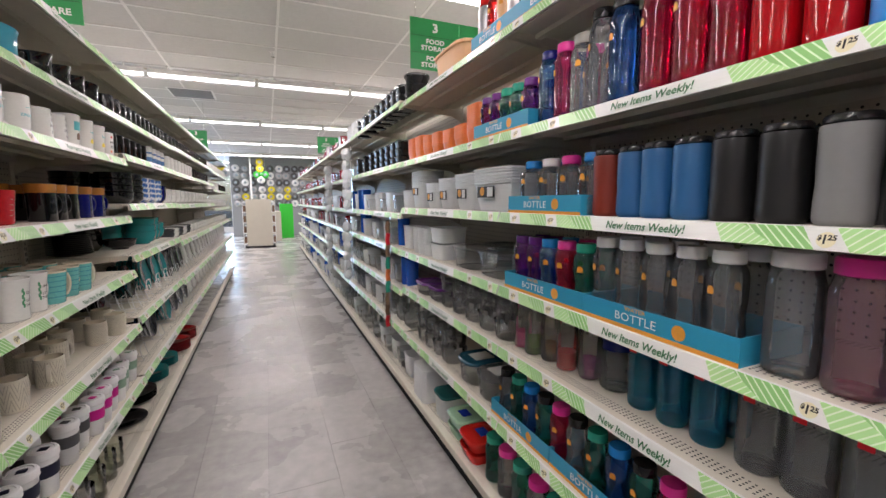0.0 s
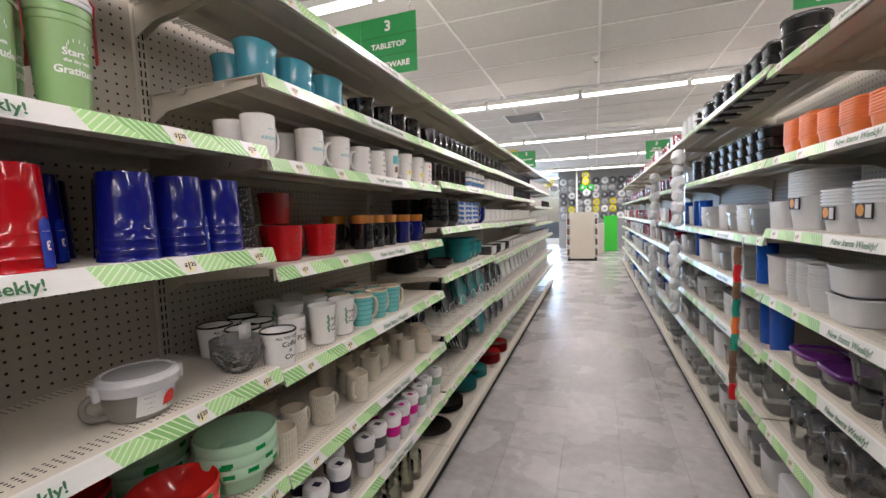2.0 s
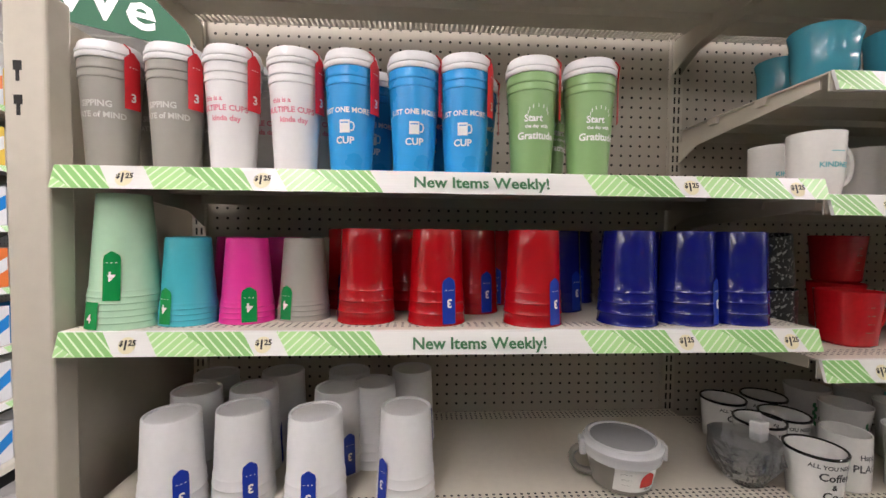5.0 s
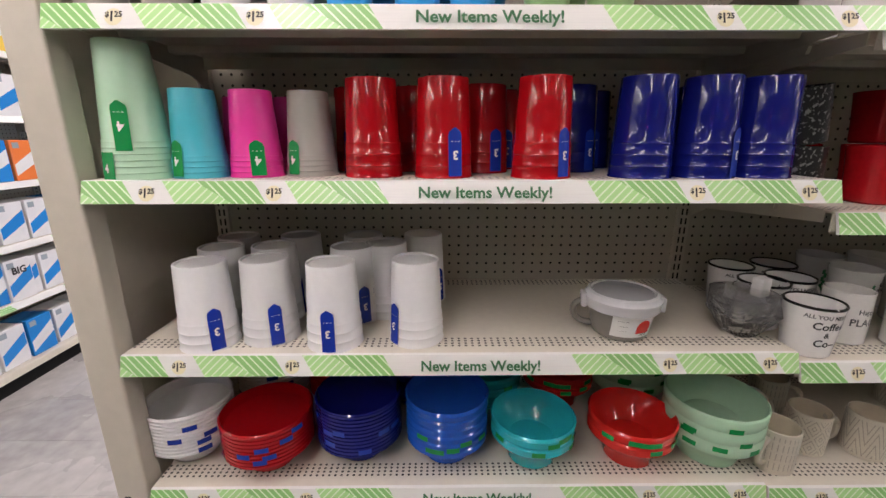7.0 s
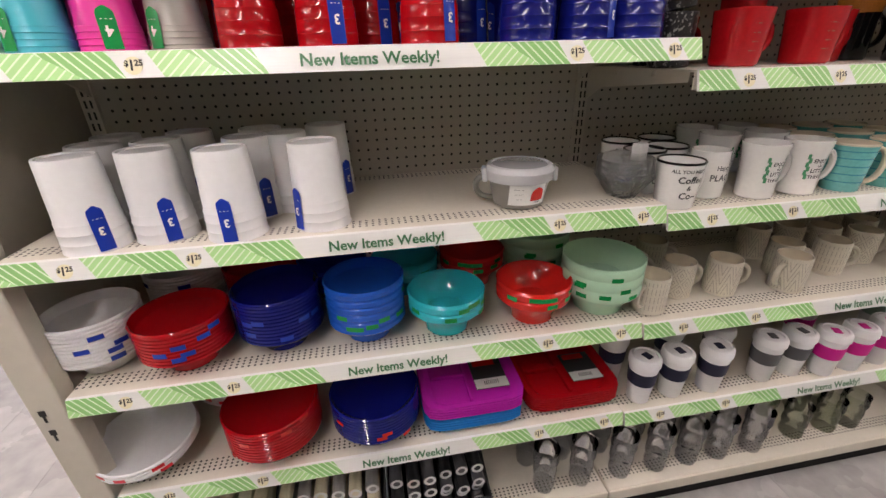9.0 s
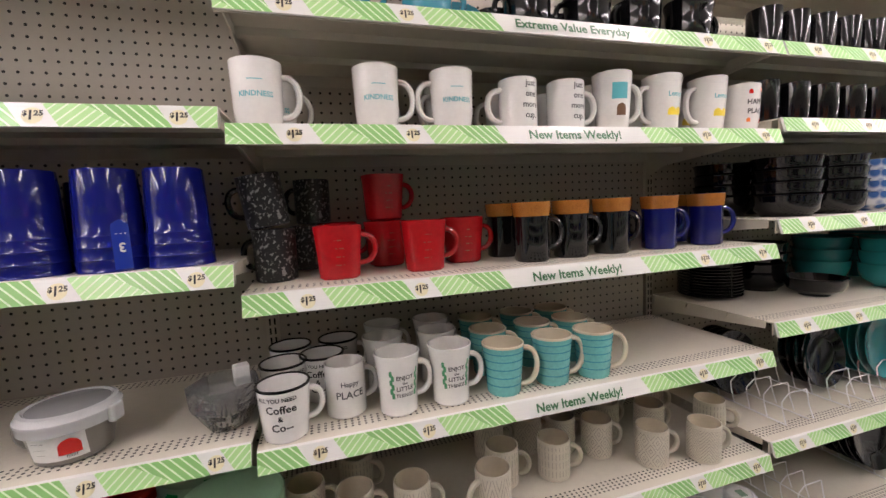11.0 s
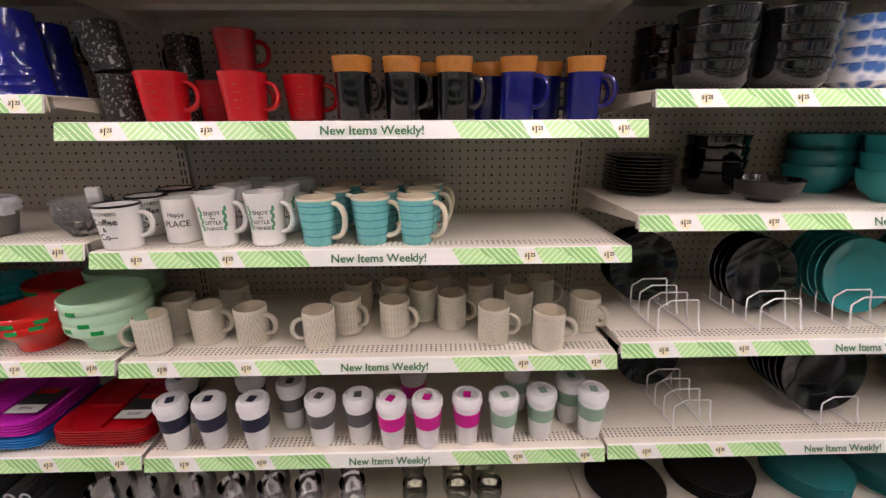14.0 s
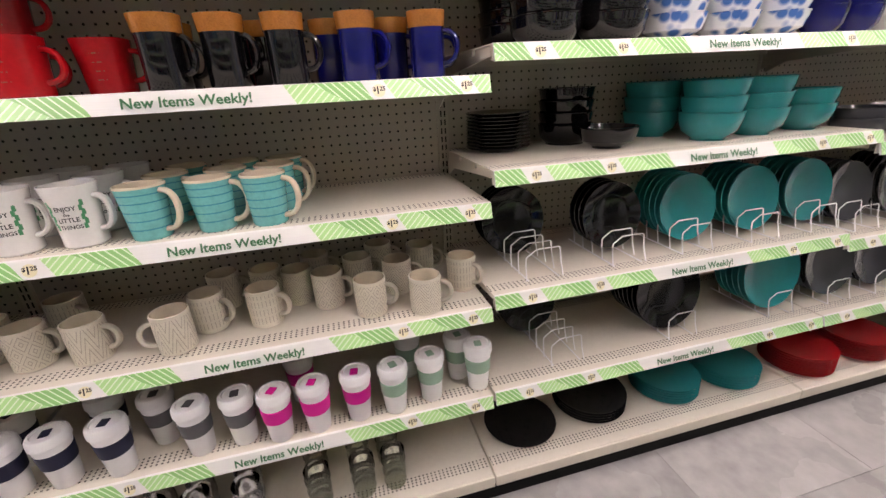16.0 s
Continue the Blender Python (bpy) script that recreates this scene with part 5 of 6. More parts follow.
for y, x in ((2.612, -0.100), (2.782, -0.095), (2.60, -0.28), (2.78, -0.28)):
    place("black_bowls", dish_stack(0.083, 0.058, 0.060, 4, 0.034, BLACK_C, "stack of glossy black bowls"), on_left(y, x, LEFT[2][3]))
for y in (2.955, 3.115, 3.275):
    place("floral_bowls", dish_stack(0.076, 0.04, 0.056, 4, 0.031, FLORAL, "stack of white bowls with blue flowers"), on_left(y, -0.095, LEFT[2][3], 50 * y))
for y in (3.47, 3.60):
    place("navy_bowls", dish_stack(0.062, 0.036, 0.075, 3, 0.026, NAVY_C, "stack of navy blue bowls"), on_left(y, -0.12, LEFT[2][3]))
place("black_plates", dish_stack(0.094, 0.06, 0.014, 11, 0.0095, BLACK_C, "stack of small glossy black plates", "plate_stack", "plate stack"), on_left(2.575, -0.30, LEFT[2][2]))
place("black_bowls", None, on_left(2.80, -0.31, LEFT[2][2]))
place("black_bowl", dish_stack(0.082, 0.04, 0.058, 1, 0.03, BLACK_C, "single glossy black bowl"), on_left(2.85, -0.165, LEFT[2][2]))
for y, x, n in ((3.10, -0.30, 3), (3.165, -0.135, 3), (3.345, -0.15, 3), (3.32, -0.31, 3), (3.54, -0.16, 2), (3.53, -0.31, 2)):
    place("teal_bowls%d" % n, dish_stack(0.087, 0.046, 0.080, n, 0.042, PLATE_TEAL, "stack of teal glazed bowls"), on_left(y, x, LEFT[2][2]))


def plate_mesh(r, material):
    return link_mesh("plate", lathe([(0, 0.004), (r * 0.55, 0.002), (r * 0.6, 0.0), (r * 0.66, 0.005), (r * 0.98, 0.014), (r, 0.0165), (r * 0.985, 0.0185), (r * 0.68, 0.009), (r * 0.55, 0.0065), (0, 0.0075)], 40), material, True)


PLATE_CACHE = {}


def standing_plates(r, material, n, label, step=0.024):
    """Plates on edge one behind another, leaning back, facing +x."""
    def build():
        t = thing("plate_row", label, "plates", "plates standing in wire racks")
        key = (r, material.name)
        if key not in PLATE_CACHE:
            PLATE_CACHE[key] = plate_mesh(r, material)
        for k in range(n):
            p = part("plate", PLATE_CACHE[key], None, t)
            p.matrix_basis = pose(-step * k, 0, r * math.cos(radians(10)) + 0.012, 0, 80, 0)
        return t
    return build


def plate_rack():
    """A wire rack: two bottom rails and a row of bent upright loops."""
    t = thing("plate_rack", "chrome wire plate rack coloured white as brightly lit, with bent dividers", "plate rack", "wire plate racks")
    for y in (-0.045, 0.045):
        part("rail", tube([(0.0, y, 0.004), (-0.24, y, 0.004)], 0.0022, sides=6), WIRE_LIT, t)
    for k in range(5):
        x = -0.005 - 0.05 * k
        part("divider", tube([(x + 0.012, -0.054, 0.0075), (x, -0.052, 0.045), (x - 0.004, -0.050, 0.066), (x - 0.0045, -0.047, 0.070), (x - 0.006, -0.022, 0.086), (x - 0.006, -0.018, 0.0875), (x - 0.006, 0.046, 0.0875), (x - 0.0055, 0.050, 0.084), (x, 0.052, 0.045), (x + 0.012, 0.054, 0.0075)], 0.0019, sides=6), WIRE_LIT, t)
    return t


ZC2, ZC1 = LEFT[2][1], LEFT[2][0]
for y in (2.605, 2.87, 3.105, 3.36, 3.60):
    place("rack", plate_rack, on_left(y, -0.045, ZC2))
for y in (2.70, 3.12, 3.53):
    place("rack", plate_rack, on_left(y, -0.055, ZC1))
place("pl_black", standing_plates(0.100, BLACK_C, 4, "black plates standing in a wire rack"), on_left(2.59, -0.235, ZC2 + 0.006))
place("pl_black", None, on_left(2.88, -0.165, ZC2 + 0.006))
for y in (3.125, 3.375, 3.605):
    place("pl_teal", standing_plates(0.103, PLATE_TEAL, 6, "teal plates standing in a wire rack"), on_left(y, -0.135, ZC2 + 0.006))
place("pl_black", None, on_left(2.66, -0.265, ZC1 + 0.006))
place("pl_blackL", standing_plates(0.125, BLACK_C, 7, "large black plates standing in a wire rack"), on_left(3.10, -0.130, ZC1 + 0.006))
place("pl_tealL", standing_plates(0.125, PLATE_TEAL, 6, "large teal plates standing in a wire rack"), on_left(3.52, -0.120, ZC1 + 0.006))


def flat_plates(r, n, material, label):
    return dish_stack(r, r * 0.6, 0.017, n, 0.0105, material, label, "plate_stack", "plate stack")


Z0 = DECK
place("fp_black1", flat_plates(0.125, 1, BLACK_C, "large glossy black plate lying flat"), on_left(2.60, -0.170, Z0))
place("fp_black4", flat_plates(0.130, 5, BLACK_C, "stack of large glossy black plates"), on_left(2.885, -0.190, Z0))
place("fp_teal", flat_plates(0.122, 6, PLATE_TEAL, "stack of large teal plates"), on_left(3.20, -0.175, Z0))
place("fp_teal", None, on_left(3.47, -0.165, Z0))
place("fp_red", flat_plates(0.125, 8, PLATE_RED, "stack of large dark red plates"), on_left(3.80, -0.132, Z0))
place("fp_red", None, on_left(4.10, -0.132, Z0))

# ---- goods: white tableware further along ----
rnd = random.Random(21)
for sec in range(3, 7):
    y0 = sec * SEC
    lv = LEFT[sec]
    for i in range(8):
        y = y0 + 0.10 + 0.145 * i
        place("plain_mug" if sec > 4 else "black_mug", plain_white, on_left(y, -0.085, lv[5], rnd.uniform(-20, 20)))
        place("plain_mug" if sec % 2 else "black_mug", plain_white, on_left(y, -0.085, lv[4], rnd.uniform(-20, 20)))
    for i in range(6):
        y = y0 + 0.12 + 0.19 * i
        place("white_bowls", dish_stack(0.078, 0.04, 0.056, 4, 0.02, WHITE_C, "stack of plain white bowls"), on_left(y, -0.13, lv[3]))
        if i % 2 or sec > 3:
            place("white_bowls2", dish_stack(0.088, 0.045, 0.06, 2, 0.03, WHITE_C, "stack of wide white bowls"), on_left(y, -0.14, lv[2]))
        else:
            place("grey_bowls", dish_stack(0.088, 0.045, 0.06, 2, 0.03, GREYPLATE_C, "stack of slate grey bowls"), on_left(y, -0.14, lv[2]))
    for i in range(5):
        y = y0 + 0.14 + 0.235 * i
        key, mt = ("pl_grey", GREYPLATE_C) if sec == 3 and i < 3 else ("pl_white", WHITE_C)
        place(key, standing_plates(0.103, mt, 6, "plates standing in a wire rack"), on_left(y, -0.135, lv[1] + 0.006))
        place("rack", plate_rack, on_left(y, -0.045, lv[1]))
        place(key + "L", standing_plates(0.125, mt, 5, "large plates standing in a wire rack"), on_left(y, -0.125, lv[0] + 0.006))
        place("rack", plate_rack, on_left(y, -0.055, lv[0]))
        if sec > 3 or i > 2:
            place("fp_white", flat_plates(0.115, 5, WHITE_C, "stack of large white plates"), on_left(y, -0.132, Z0))


# ---- goods: bottles and food boxes opposite ----
def on_right(y, d, z, rz=0.0):
    """y: station along the run, each 0.958 m long; d: set back from the front edge."""
    return pose(RX + d, 0.04 + 0.958 * y, z, 0, 0, 180 + rz)


RED_T = clear("red", (0.45, 0.01, 0.05), 0.72)
PURPLE_T = clear("purple", (0.10, 0.015, 0.14), 0.72)
BLUE_T = clear("blue", (0.02, 0.10, 0.30), 0.62)
TEAL_T = clear("teal", (0.015, 0.24, 0.36), 0.82, 0.2)
GREEN_T = clear("green", (0.02, 0.15, 0.11), 0.62)
PINK_T = clear("pink", (0.50, 0.02, 0.16), 0.62)
LIME_T = clear("lime", (0.30, 0.55, 0.03), 0.7)
AMBER_T = clear("amber", (0.60, 0.32, 0.02), 0.7)
CORAL_T = clear("coral", (0.75, 0.04, 0.03), 0.75)
VIOLET_T = clear("violet", (0.35, 0.02, 0.30), 0.7)
GREY_T = clear("greyish", (0.40, 0.42, 0.44), 0.55, 0.15)


def bottle(key, label, body_mat, cap_mat, h, r, waist=0.0, dot=True, cap_h=0.028, cap_r=0.8, base_mat=None):
    """A drinking bottle: body with shoulder (and a waist), screw cap, round sticker, thicker foot."""
    hb = h - cap_h
    n = 12
    prof = [(0, 0), (r * 0.86, 0.0), (r * 0.97, 0.006)]
    for i in range(1, n):
        z = hb * 0.86 * i / n
        prof.append((r * (1 - waist * math.exp(-((i - 6) / 1.8) ** 2)), z))
    prof += [(r, hb * 0.86), (r * 0.93, hb * 0.93), (r * cap_r * 0.95, hb), (0, hb)] if cap_r < 0.91 else [(r, hb * 0.97), (r * 0.98, hb), (0, hb)]

    def build():
        t = thing("drink_bottle", label, "bottle", "rows of drink bottles")
        part("body", lathe(prof, 24), body_mat, t, smooth=True)
        rc = r * cap_r
        part("cap", lathe([(rc * 0.9, hb + 0.0005), (rc, hb + 0.003), (rc, h - 0.004), (rc * 0.93, h), (0, h)], 24), cap_mat, t, "screw cap", smooth=True)
        part("foot", lathe([(0, 0.003), (r * 0.9, 0.003), (r * 0.9, 0.010), (0, 0.011)], 20), base_mat or body_mat, t, smooth=True)
        if dot:
            part("sticker", patch(0.017, 0.017, lambda z: r, hb * 0.72, random.uniform(-0.5, 0.5), round_top=True, lift=0.0012), CARD_ORANGE, t, "round orange sticker", smooth=True)
        return t
    return lambda: build()


def put(key, spec, y, d, z, rz=0.0):
    return place(key, bottle(key, *spec), on_right(y, d, z, rz))


def display_tray(width, key):
    """An open card display tray with a printed front."""
    def build():
        t = thing("display_tray", "teal card display tray lettered for water bottles", "display tray", "card bottle trays")
        d, h = 0.20, 0.058
        fr = part("front", box_bm(-0.003, 0.0, 0, width, 0, h), CARD_TEAL, t)
        part("front_edge", box_bm(0.0003, 0.001, 0, width, 0.0, 0.010), CARD_ORANGE, fr, "orange printed edge")
        part("bottom", box_bm(-d, -0.0035, 0.0035, width - 0.0035, 0, 0.002), CARD_TEAL, t)
        for y in (0, width - 0.003):
            part("side", box_bm(-d, -0.0035, y, y + 0.003, 0, h), CARD_TEAL, t)
        part("back", box_bm(-d - 0.003, -d, 0, width, 0, h), CARD_TEAL, t)
        part("print", on_front(lettering("WATER", 0.014, CARD_ORANGE, bold=0.0003, width=1.3), 0.0008, width * 0.42, 0.0505), None, fr, "orange lettering WATER")
        part("print", on_front(lettering("BOTTLE", 0.030, WHITE_INK, width=1.15), 0.0008, width * 0.42, 0.0285), None, fr, "white lettering BOTTLE")
        dm = lathe([(0, 0), (0.017, 0)], 20)
        me = link_mesh("print", dm, CARD_ORANGE)
        for v in me.vertices:
            v.co = (0.0010, width * 0.70 + v.co.x, 0.031 + v.co.y)
        part("print", me, None, fr, "orange printed disc")
        return t
    return build


def tray_at(y0, y1, z, d=0.012):
    w = round(0.958 * (y1 - y0), 3)
    return place("tray_%g" % w, display_tray(w, w), on_right(y1, d, z))


CLEARB = (CLEAR_P, WHITE_P)
# Second highest shelf: tall bottles, a tray and orange boxes.
Z045, Z074, Z102, Z130, Z160, Z193 = RLEV
for i, (y, spec) in enumerate(((1.057, ("tall dark teal bottle with navy cap", BLUE_T, NAVY_P)), (0.974, ("tall clear pink bottle with pink cap", PINK_T, PINK_P)), (0.895, ("tall clear smoke bottle with grey cap", GREY_T, GREY_P)), (0.820, ("tall smoke bottle with black cap", SMOKE_P, BLACK_P)), (0.742, ("tall blue smoke bottle with black cap", BLUE_T, BLACK_P)), (0.638, ("tall dark red bottle with red cap", RED_T, RED_P)), (0.548, ("tall dark red bottle with red cap", RED_T, RED_P)), (0.462, ("tall dark red bottle with red cap", RED_T, PLATE_RED)), (0.378, ("tall patterned glossy red bottle", RED_P, RED_P)), (0.290, ("tall patterned glossy red bottle", RED_P, RED_P)), (0.200, ("tall ribbed bright blue bottle", AZURE_P, AZURE_P)), (0.11, ("tall ribbed bright blue bottle", AZURE_P, AZURE_P)))):
    spec = (*spec, 0.262 if i > 2 else 0.225, 0.038)
    put("tall_" + spec[0] + spec[1].name, spec, y, 0.070, Z160)
    put("tall_" + spec[0] + spec[1].name, spec, y - 0.02, 0.165, Z160)
tray_at(1.097, 1.503, Z160)
for y, spec in ((1.455, ("small purple drink bottle with purple cap", PURPLE_T, PURPLE_P)), (1.378, ("small purple drink bottle with purple cap", PURPLE_T, PURPLE_P)), (1.300, ("small green drink bottle with green cap", GREEN_T, GREEN_P)), (1.222, ("small green drink bottle with green cap", GREEN_T, GREEN_P)), (1.145, ("small purple drink bottle with purple cap", PURPLE_T, PURPLE_P))):
    spec = (*spec, 0.165, 0.036, 0.16)
    for d in (0.058, 0.140):
        put("small_" + spec[0], spec, y, d, Z160 + 0.002)


def food_boxes(key, label, material, lx, ly, h, n, gap, lid=None, rim=True, sticker=None, power=5.0, flare=0.90):
    """Nested or stacked food boxes with rounded corners; ly along the shelf."""
    def build():
        t = thing("food_box_stack" if n > 1 else "food_box", label, "food box", "plastic food boxes")
        r = lx / 2
        me = None
        for k in range(n):
            if me is None:
                prof = [(0, 0), (r * flare * 0.95, 0), (r * flare, 0.004), (r * 0.98, h - 0.008), (r * 1.03, h - 0.006), (r * 1.03, h), (r * 0.98, h), (r * flare * 0.97, 0.006), (0, 0.005)]
                if material.name.endswith("clear_plastic"):
                    prof = [(0, 0), (r * flare * 0.95, 0), (r * flare, 0.004), (r * 0.98, h - 0.008), (r * 1.03, h - 0.006), (r * 1.03, h)]
                if not rim:
                    prof = [(0, 0), (r * flare, 0), (r * flare, 0.004), (r, h - 0.004), (r, h), (0, h)]
                me = link_mesh("box", lathe(prof, 28, power=power, stretch=ly / lx), material, True)
            ob = part("box", me, None, t)
            ob.location = (0, 0, gap * k)
        top = gap * (n - 1) + h
        if lid:
            part("lid", lathe([(r * 1.05, top - 0.008), (r * 1.06, top + 0.002), (r * 1.0, top + 0.008), (r * 0.8, top + 0.008), (r * 0.77, top + 0.004), (0, top + 0.004)], 28, power=power, stretch=ly / lx), lid, t, "snap lid", smooth=True)
        if sticker:
            zc = top * 0.45
            s = part("label", box_bm(r * 1.005, r * 1.03 + 0.0015, -ly * 0.22, ly * 0.22, zc - 0.022, zc + 0.022), CARD_BLACK, t, "black printed band")
            part("label_picture", on_front(lettering("o", 0.05, CARD_ORANGE, bold=0.006), r * 1.03 + 0.0022, -ly * 0.08, zc + 0.006), None, s)
            part("barcode", box_bm(r * 1.03 + 0.0015, r * 1.03 + 0.003, ly * 0.06, ly * 0.2, zc - 0.018, zc + 0.018), PAPER, s)
        return t
    return build


def boxes_at(key, y, d, z, *spec, rz=0.0, **kw):
    return place("fb_" + key, food_boxes(key, *spec, **kw), on_right(y, d, z, rz))


for y, n in ((1.580, 14), (1.72, 7), (1.865, 7), (2.02, 8), (2.16, 8), (2.30, 10), (2.44, 10)):
    boxes_at("orange%d" % n, y, 0.10, Z160, "stack of orange plastic snack boxes in film", ORANGE_P, 0.125, 0.125, 0.05, n, 0.009)
for y in (2.68, 2.82, 2.97, 3.13, 3.30, 3.5, 3.75, 4.05):
    boxes_at("blackmeal", y, 0.085, 1.58, "stack of black meal boxes with clear lids", BLACK_P, 0.14, 0.12, 0.045, 3, 0.05, lid=CLEAR_P)
    boxes_at("blackmeal", y + 0.02, 0.10, Z193, "stack of black meal boxes with clear lids", BLACK_P, 0.14, 0.12, 0.045, 3, 0.05)
boxes_at("blackmeal2", 2.46, 0.09, Z193, "tall stack of black round meal bowls", BLACK_P, 0.15, 0.15, 0.05, 3, 0.052, lid=CLEAR_P, power=2.0)
boxes_at("peach", 1.837, 0.13, Z193, "large peach lidded storage box", PEACH_P, 0.22, 0.34, 0.11, 1, 0, lid=PEACH_P)
tray_at(0.80, 1.20, Z193)
tray_at(1.20, 1.53, Z193)
for i in range(9):
    mt = (SILVER, CORAL_T, PEACH_P, SILVER, GREEN_T, ORANGE_P, SILVER, CORAL_T, SILVER)[i]
    spec = ("tall %s bottle with black cap" % ("silver" if mt is SILVER else "tinted"), mt, BLACK_P if i % 3 else CORAL_P, 0.20, 0.033)
    put("top_%s_%d" % (mt.name, i % 3), spec, 1.49 - 0.078 * i, 0.06, Z193 + 0.002)

# Tumblers, a tray of bottles and nested tubs.
for y, mt, lab in ((0.778, plastic("rust", (0.20, 0.025, 0.014), 0.35), "rust red steel tumbler with black lid"), (0.690, plastic("denim", (0.022, 0.11, 0.27), 0.35), "blue steel tumbler with black lid"), (0.612, plastic("denim", (0.022, 0.11, 0.27), 0.35), "blue steel tumbler with black lid"), (0.526, plastic("denim", (0.022, 0.11, 0.27), 0.35), "blue steel tumbler with black lid"), (0.434, plastic("charcoal", (0.011, 0.011, 0.012), 0.4), "charcoal steel tumbler with black lid"), (0.341, plastic("charcoal", (0.011, 0.011, 0.012), 0.4), "charcoal steel tumbler with black lid"), (0.248, plastic("steel_grey", (0.22, 0.22, 0.22), 0.4), "grey steel tumbler with black lid"), (0.155, plastic("charcoal", (0.011, 0.011, 0.012), 0.4), "charcoal steel tumbler with black lid"), (0.06, plastic("steel_grey", (0.22, 0.22, 0.22), 0.4), "grey steel tumbler with black lid")):
    for d in (0.068, 0.170):
        put("steel_" + mt.name, (lab, mt, BLACK_P, 0.176, 0.0395, 0.035, False, 0.016, 0.92), y, d, Z130)
tray_at(0.823, 1.215, Z130)
for i, cap in enumerate((AZURE_P, WHITE_P, PINK_P, AZURE_P)):
    for d in (0.075, 0.165):
        put("square_" + cap.name, ("square clear bottle with coloured cap", CLEAR_P, cap, 0.175, 0.046, 0.0, True, 0.026, 0.62), 1.155 - 0.102 * i - 0.005, d, Z130 + 0.002)
for y, ly, h, n, lx in ((1.395, 0.30, 0.115, 6, 0.22), (1.685, 0.21, 0.11, 6, 0.17), (1.925, 0.18, 0.10, 6, 0.16), (2.135, 0.17, 0.095, 5, 0.15), (2.38, 0.19, 0.13, 9, 0.16)):
    boxes_at("tub%g" % y, y, 0.125, Z130, "stack of milky white plastic tubs with black band", MILKY_P, lx, ly, h, n, 0.011, sticker=True, flare=0.82)

# Bottles in trays and lidded boxes.
tray_at(0.80, 1.235, Z102)
tray_at(0.36, 0.798, Z102)
for y, body, cap in ((1.185, PURPLE_T, PURPLE_P), (1.105, PURPLE_T, PURPLE_P), (1.025, BLUE_T, AZURE_P), (0.940, RED_T, PINK_P), (0.852, GREEN_T, GREEN_P)):
    for d in (0.062, 0.145):
        put("waist_" + body.name + cap.name, ("small waisted tinted bottle with coloured cap", body, cap, 0.190, 0.035, 0.22), y, d, Z102 + 0.002)
for i in range(5):
    for d in (0.064, 0.150):
        put("white_cap", ("clear waisted bottle with white cap", CLEAR_P, WHITE_P, 0.215, 0.037, 0.08), 0.766 - 0.085 * i, d, Z102 + 0.002)
for i, (y, mt, cap) in enumerate(((0.312, CLEAR_P, WHITE_P), (0.215, PINK_T, PINK_P), (0.115, BLUE_T, AZURE_P), (0.015, PINK_T, PINK_P))):
    put("big_" + cap.name, ("large clear tinted bottle with coloured cap", clear("pale_" + cap.name, tuple(0.5 + 0.4 * c for c in ((0.6, 0.7, 0.8), (0.9, 0.1, 0.3), (0.0, 0.1, 0.5))[0 if i == 0 else 1 if i in (1, 3) else 2]), 0.30), cap, 0.225, 0.043, 0.0, False, 0.03, 0.9, mt), y, 0.08, Z102)
for y in (2.20, 2.29, 2.38):
    boxes_at("cupstack", y, 0.07, Z102, "stack of clear round tubs", MILKY_P, 0.085, 0.085, 0.07, 8, 0.013, power=2.0, flare=0.8)
boxes_at("squarebox", 2.04, 0.12, Z102, "two clear square food boxes", MILKY_P, 0.17, 0.17, 0.085, 2, 0.088)
for y in (1.70, 1.425):
    boxes_at("lidded", y, 0.125, Z102, "clear oblong food box with dark lid", CLEAR_P, 0.17, 0.22, 0.095, 1, 0, lid=SMOKE_P)
    boxes_at("lidded", y + 0.02, 0.30, Z102, "clear oblong food box with dark lid", CLEAR_P, 0.17, 0.22, 0.095, 1, 0)

# Coloured tumblers and lidded bowls.
for y, d, base in ((1.22, 0.09, PINK_P), (1.14, 0.085, LIME_T), (1.06, 0.10, AMBER_T), (0.972, 0.10, CORAL_P), (0.885, 0.12, VIOLET_T)):
    put("colour_" + base.name, ("clear tumbler with coloured foot", clear("tinted_" + base.name, (0.75, 0.70, 0.66), 0.32), CLEAR_P, 0.185, 0.034, 0.0, False, 0.02, 0.9, base), y, d, Z074)
    place("colour_base_" + base.name, food_boxes("", "coloured freezer core inside a tumbler", base, 0.060, 0.060, 0.05, 1, 0, rim=False, power=2.0), on_right(y, d, Z074 + 0.0115))
put("jar_blue", ("clear jar with navy screw cap", CLEAR_P, NAVY_P, 0.150, 0.048, 0.05, False, 0.03, 0.95), 0.79, 0.14, Z074)
for y in (0.675, 0.580, 0.485):
    for d in (0.12, 0.21):
        put("teal_tumbler", ("tall frosted teal plastic tumbler", TEAL_T, TEAL_T, 0.215, 0.037, 0.0, False, 0.012, 0.95), y, d, Z074)
    place("red_tag", lambda: tagged(part("hang_tag", box_bm(0, 0.002, -0.011, 0.011, 0, 0.05, 0.0009), TAG_RED, None), "red paper hang tag", "tag", "red paper tags"), on_right(y, 0.08, Z074 + 0.155))
for y in (0.375, 0.285, 0.19, 0.10):
    put("grey_tumbler", ("tall frosted grey plastic tumbler", GREY_T, GREY_T, 0.205, 0.042, 0.0, False, 0.012, 0.95), y, 0.125, Z074)
    place("red_tag", None, on_right(y, 0.081, Z074 + 0.15))
for y, d in ((2.27, 0.10), (2.08, 0.11)):
    boxes_at("purplelid", y, d, Z074, "clear food box with purple lid", CLEAR_P, 0.15, 0.17, 0.07, 1, 0, lid=PURPLE_P)
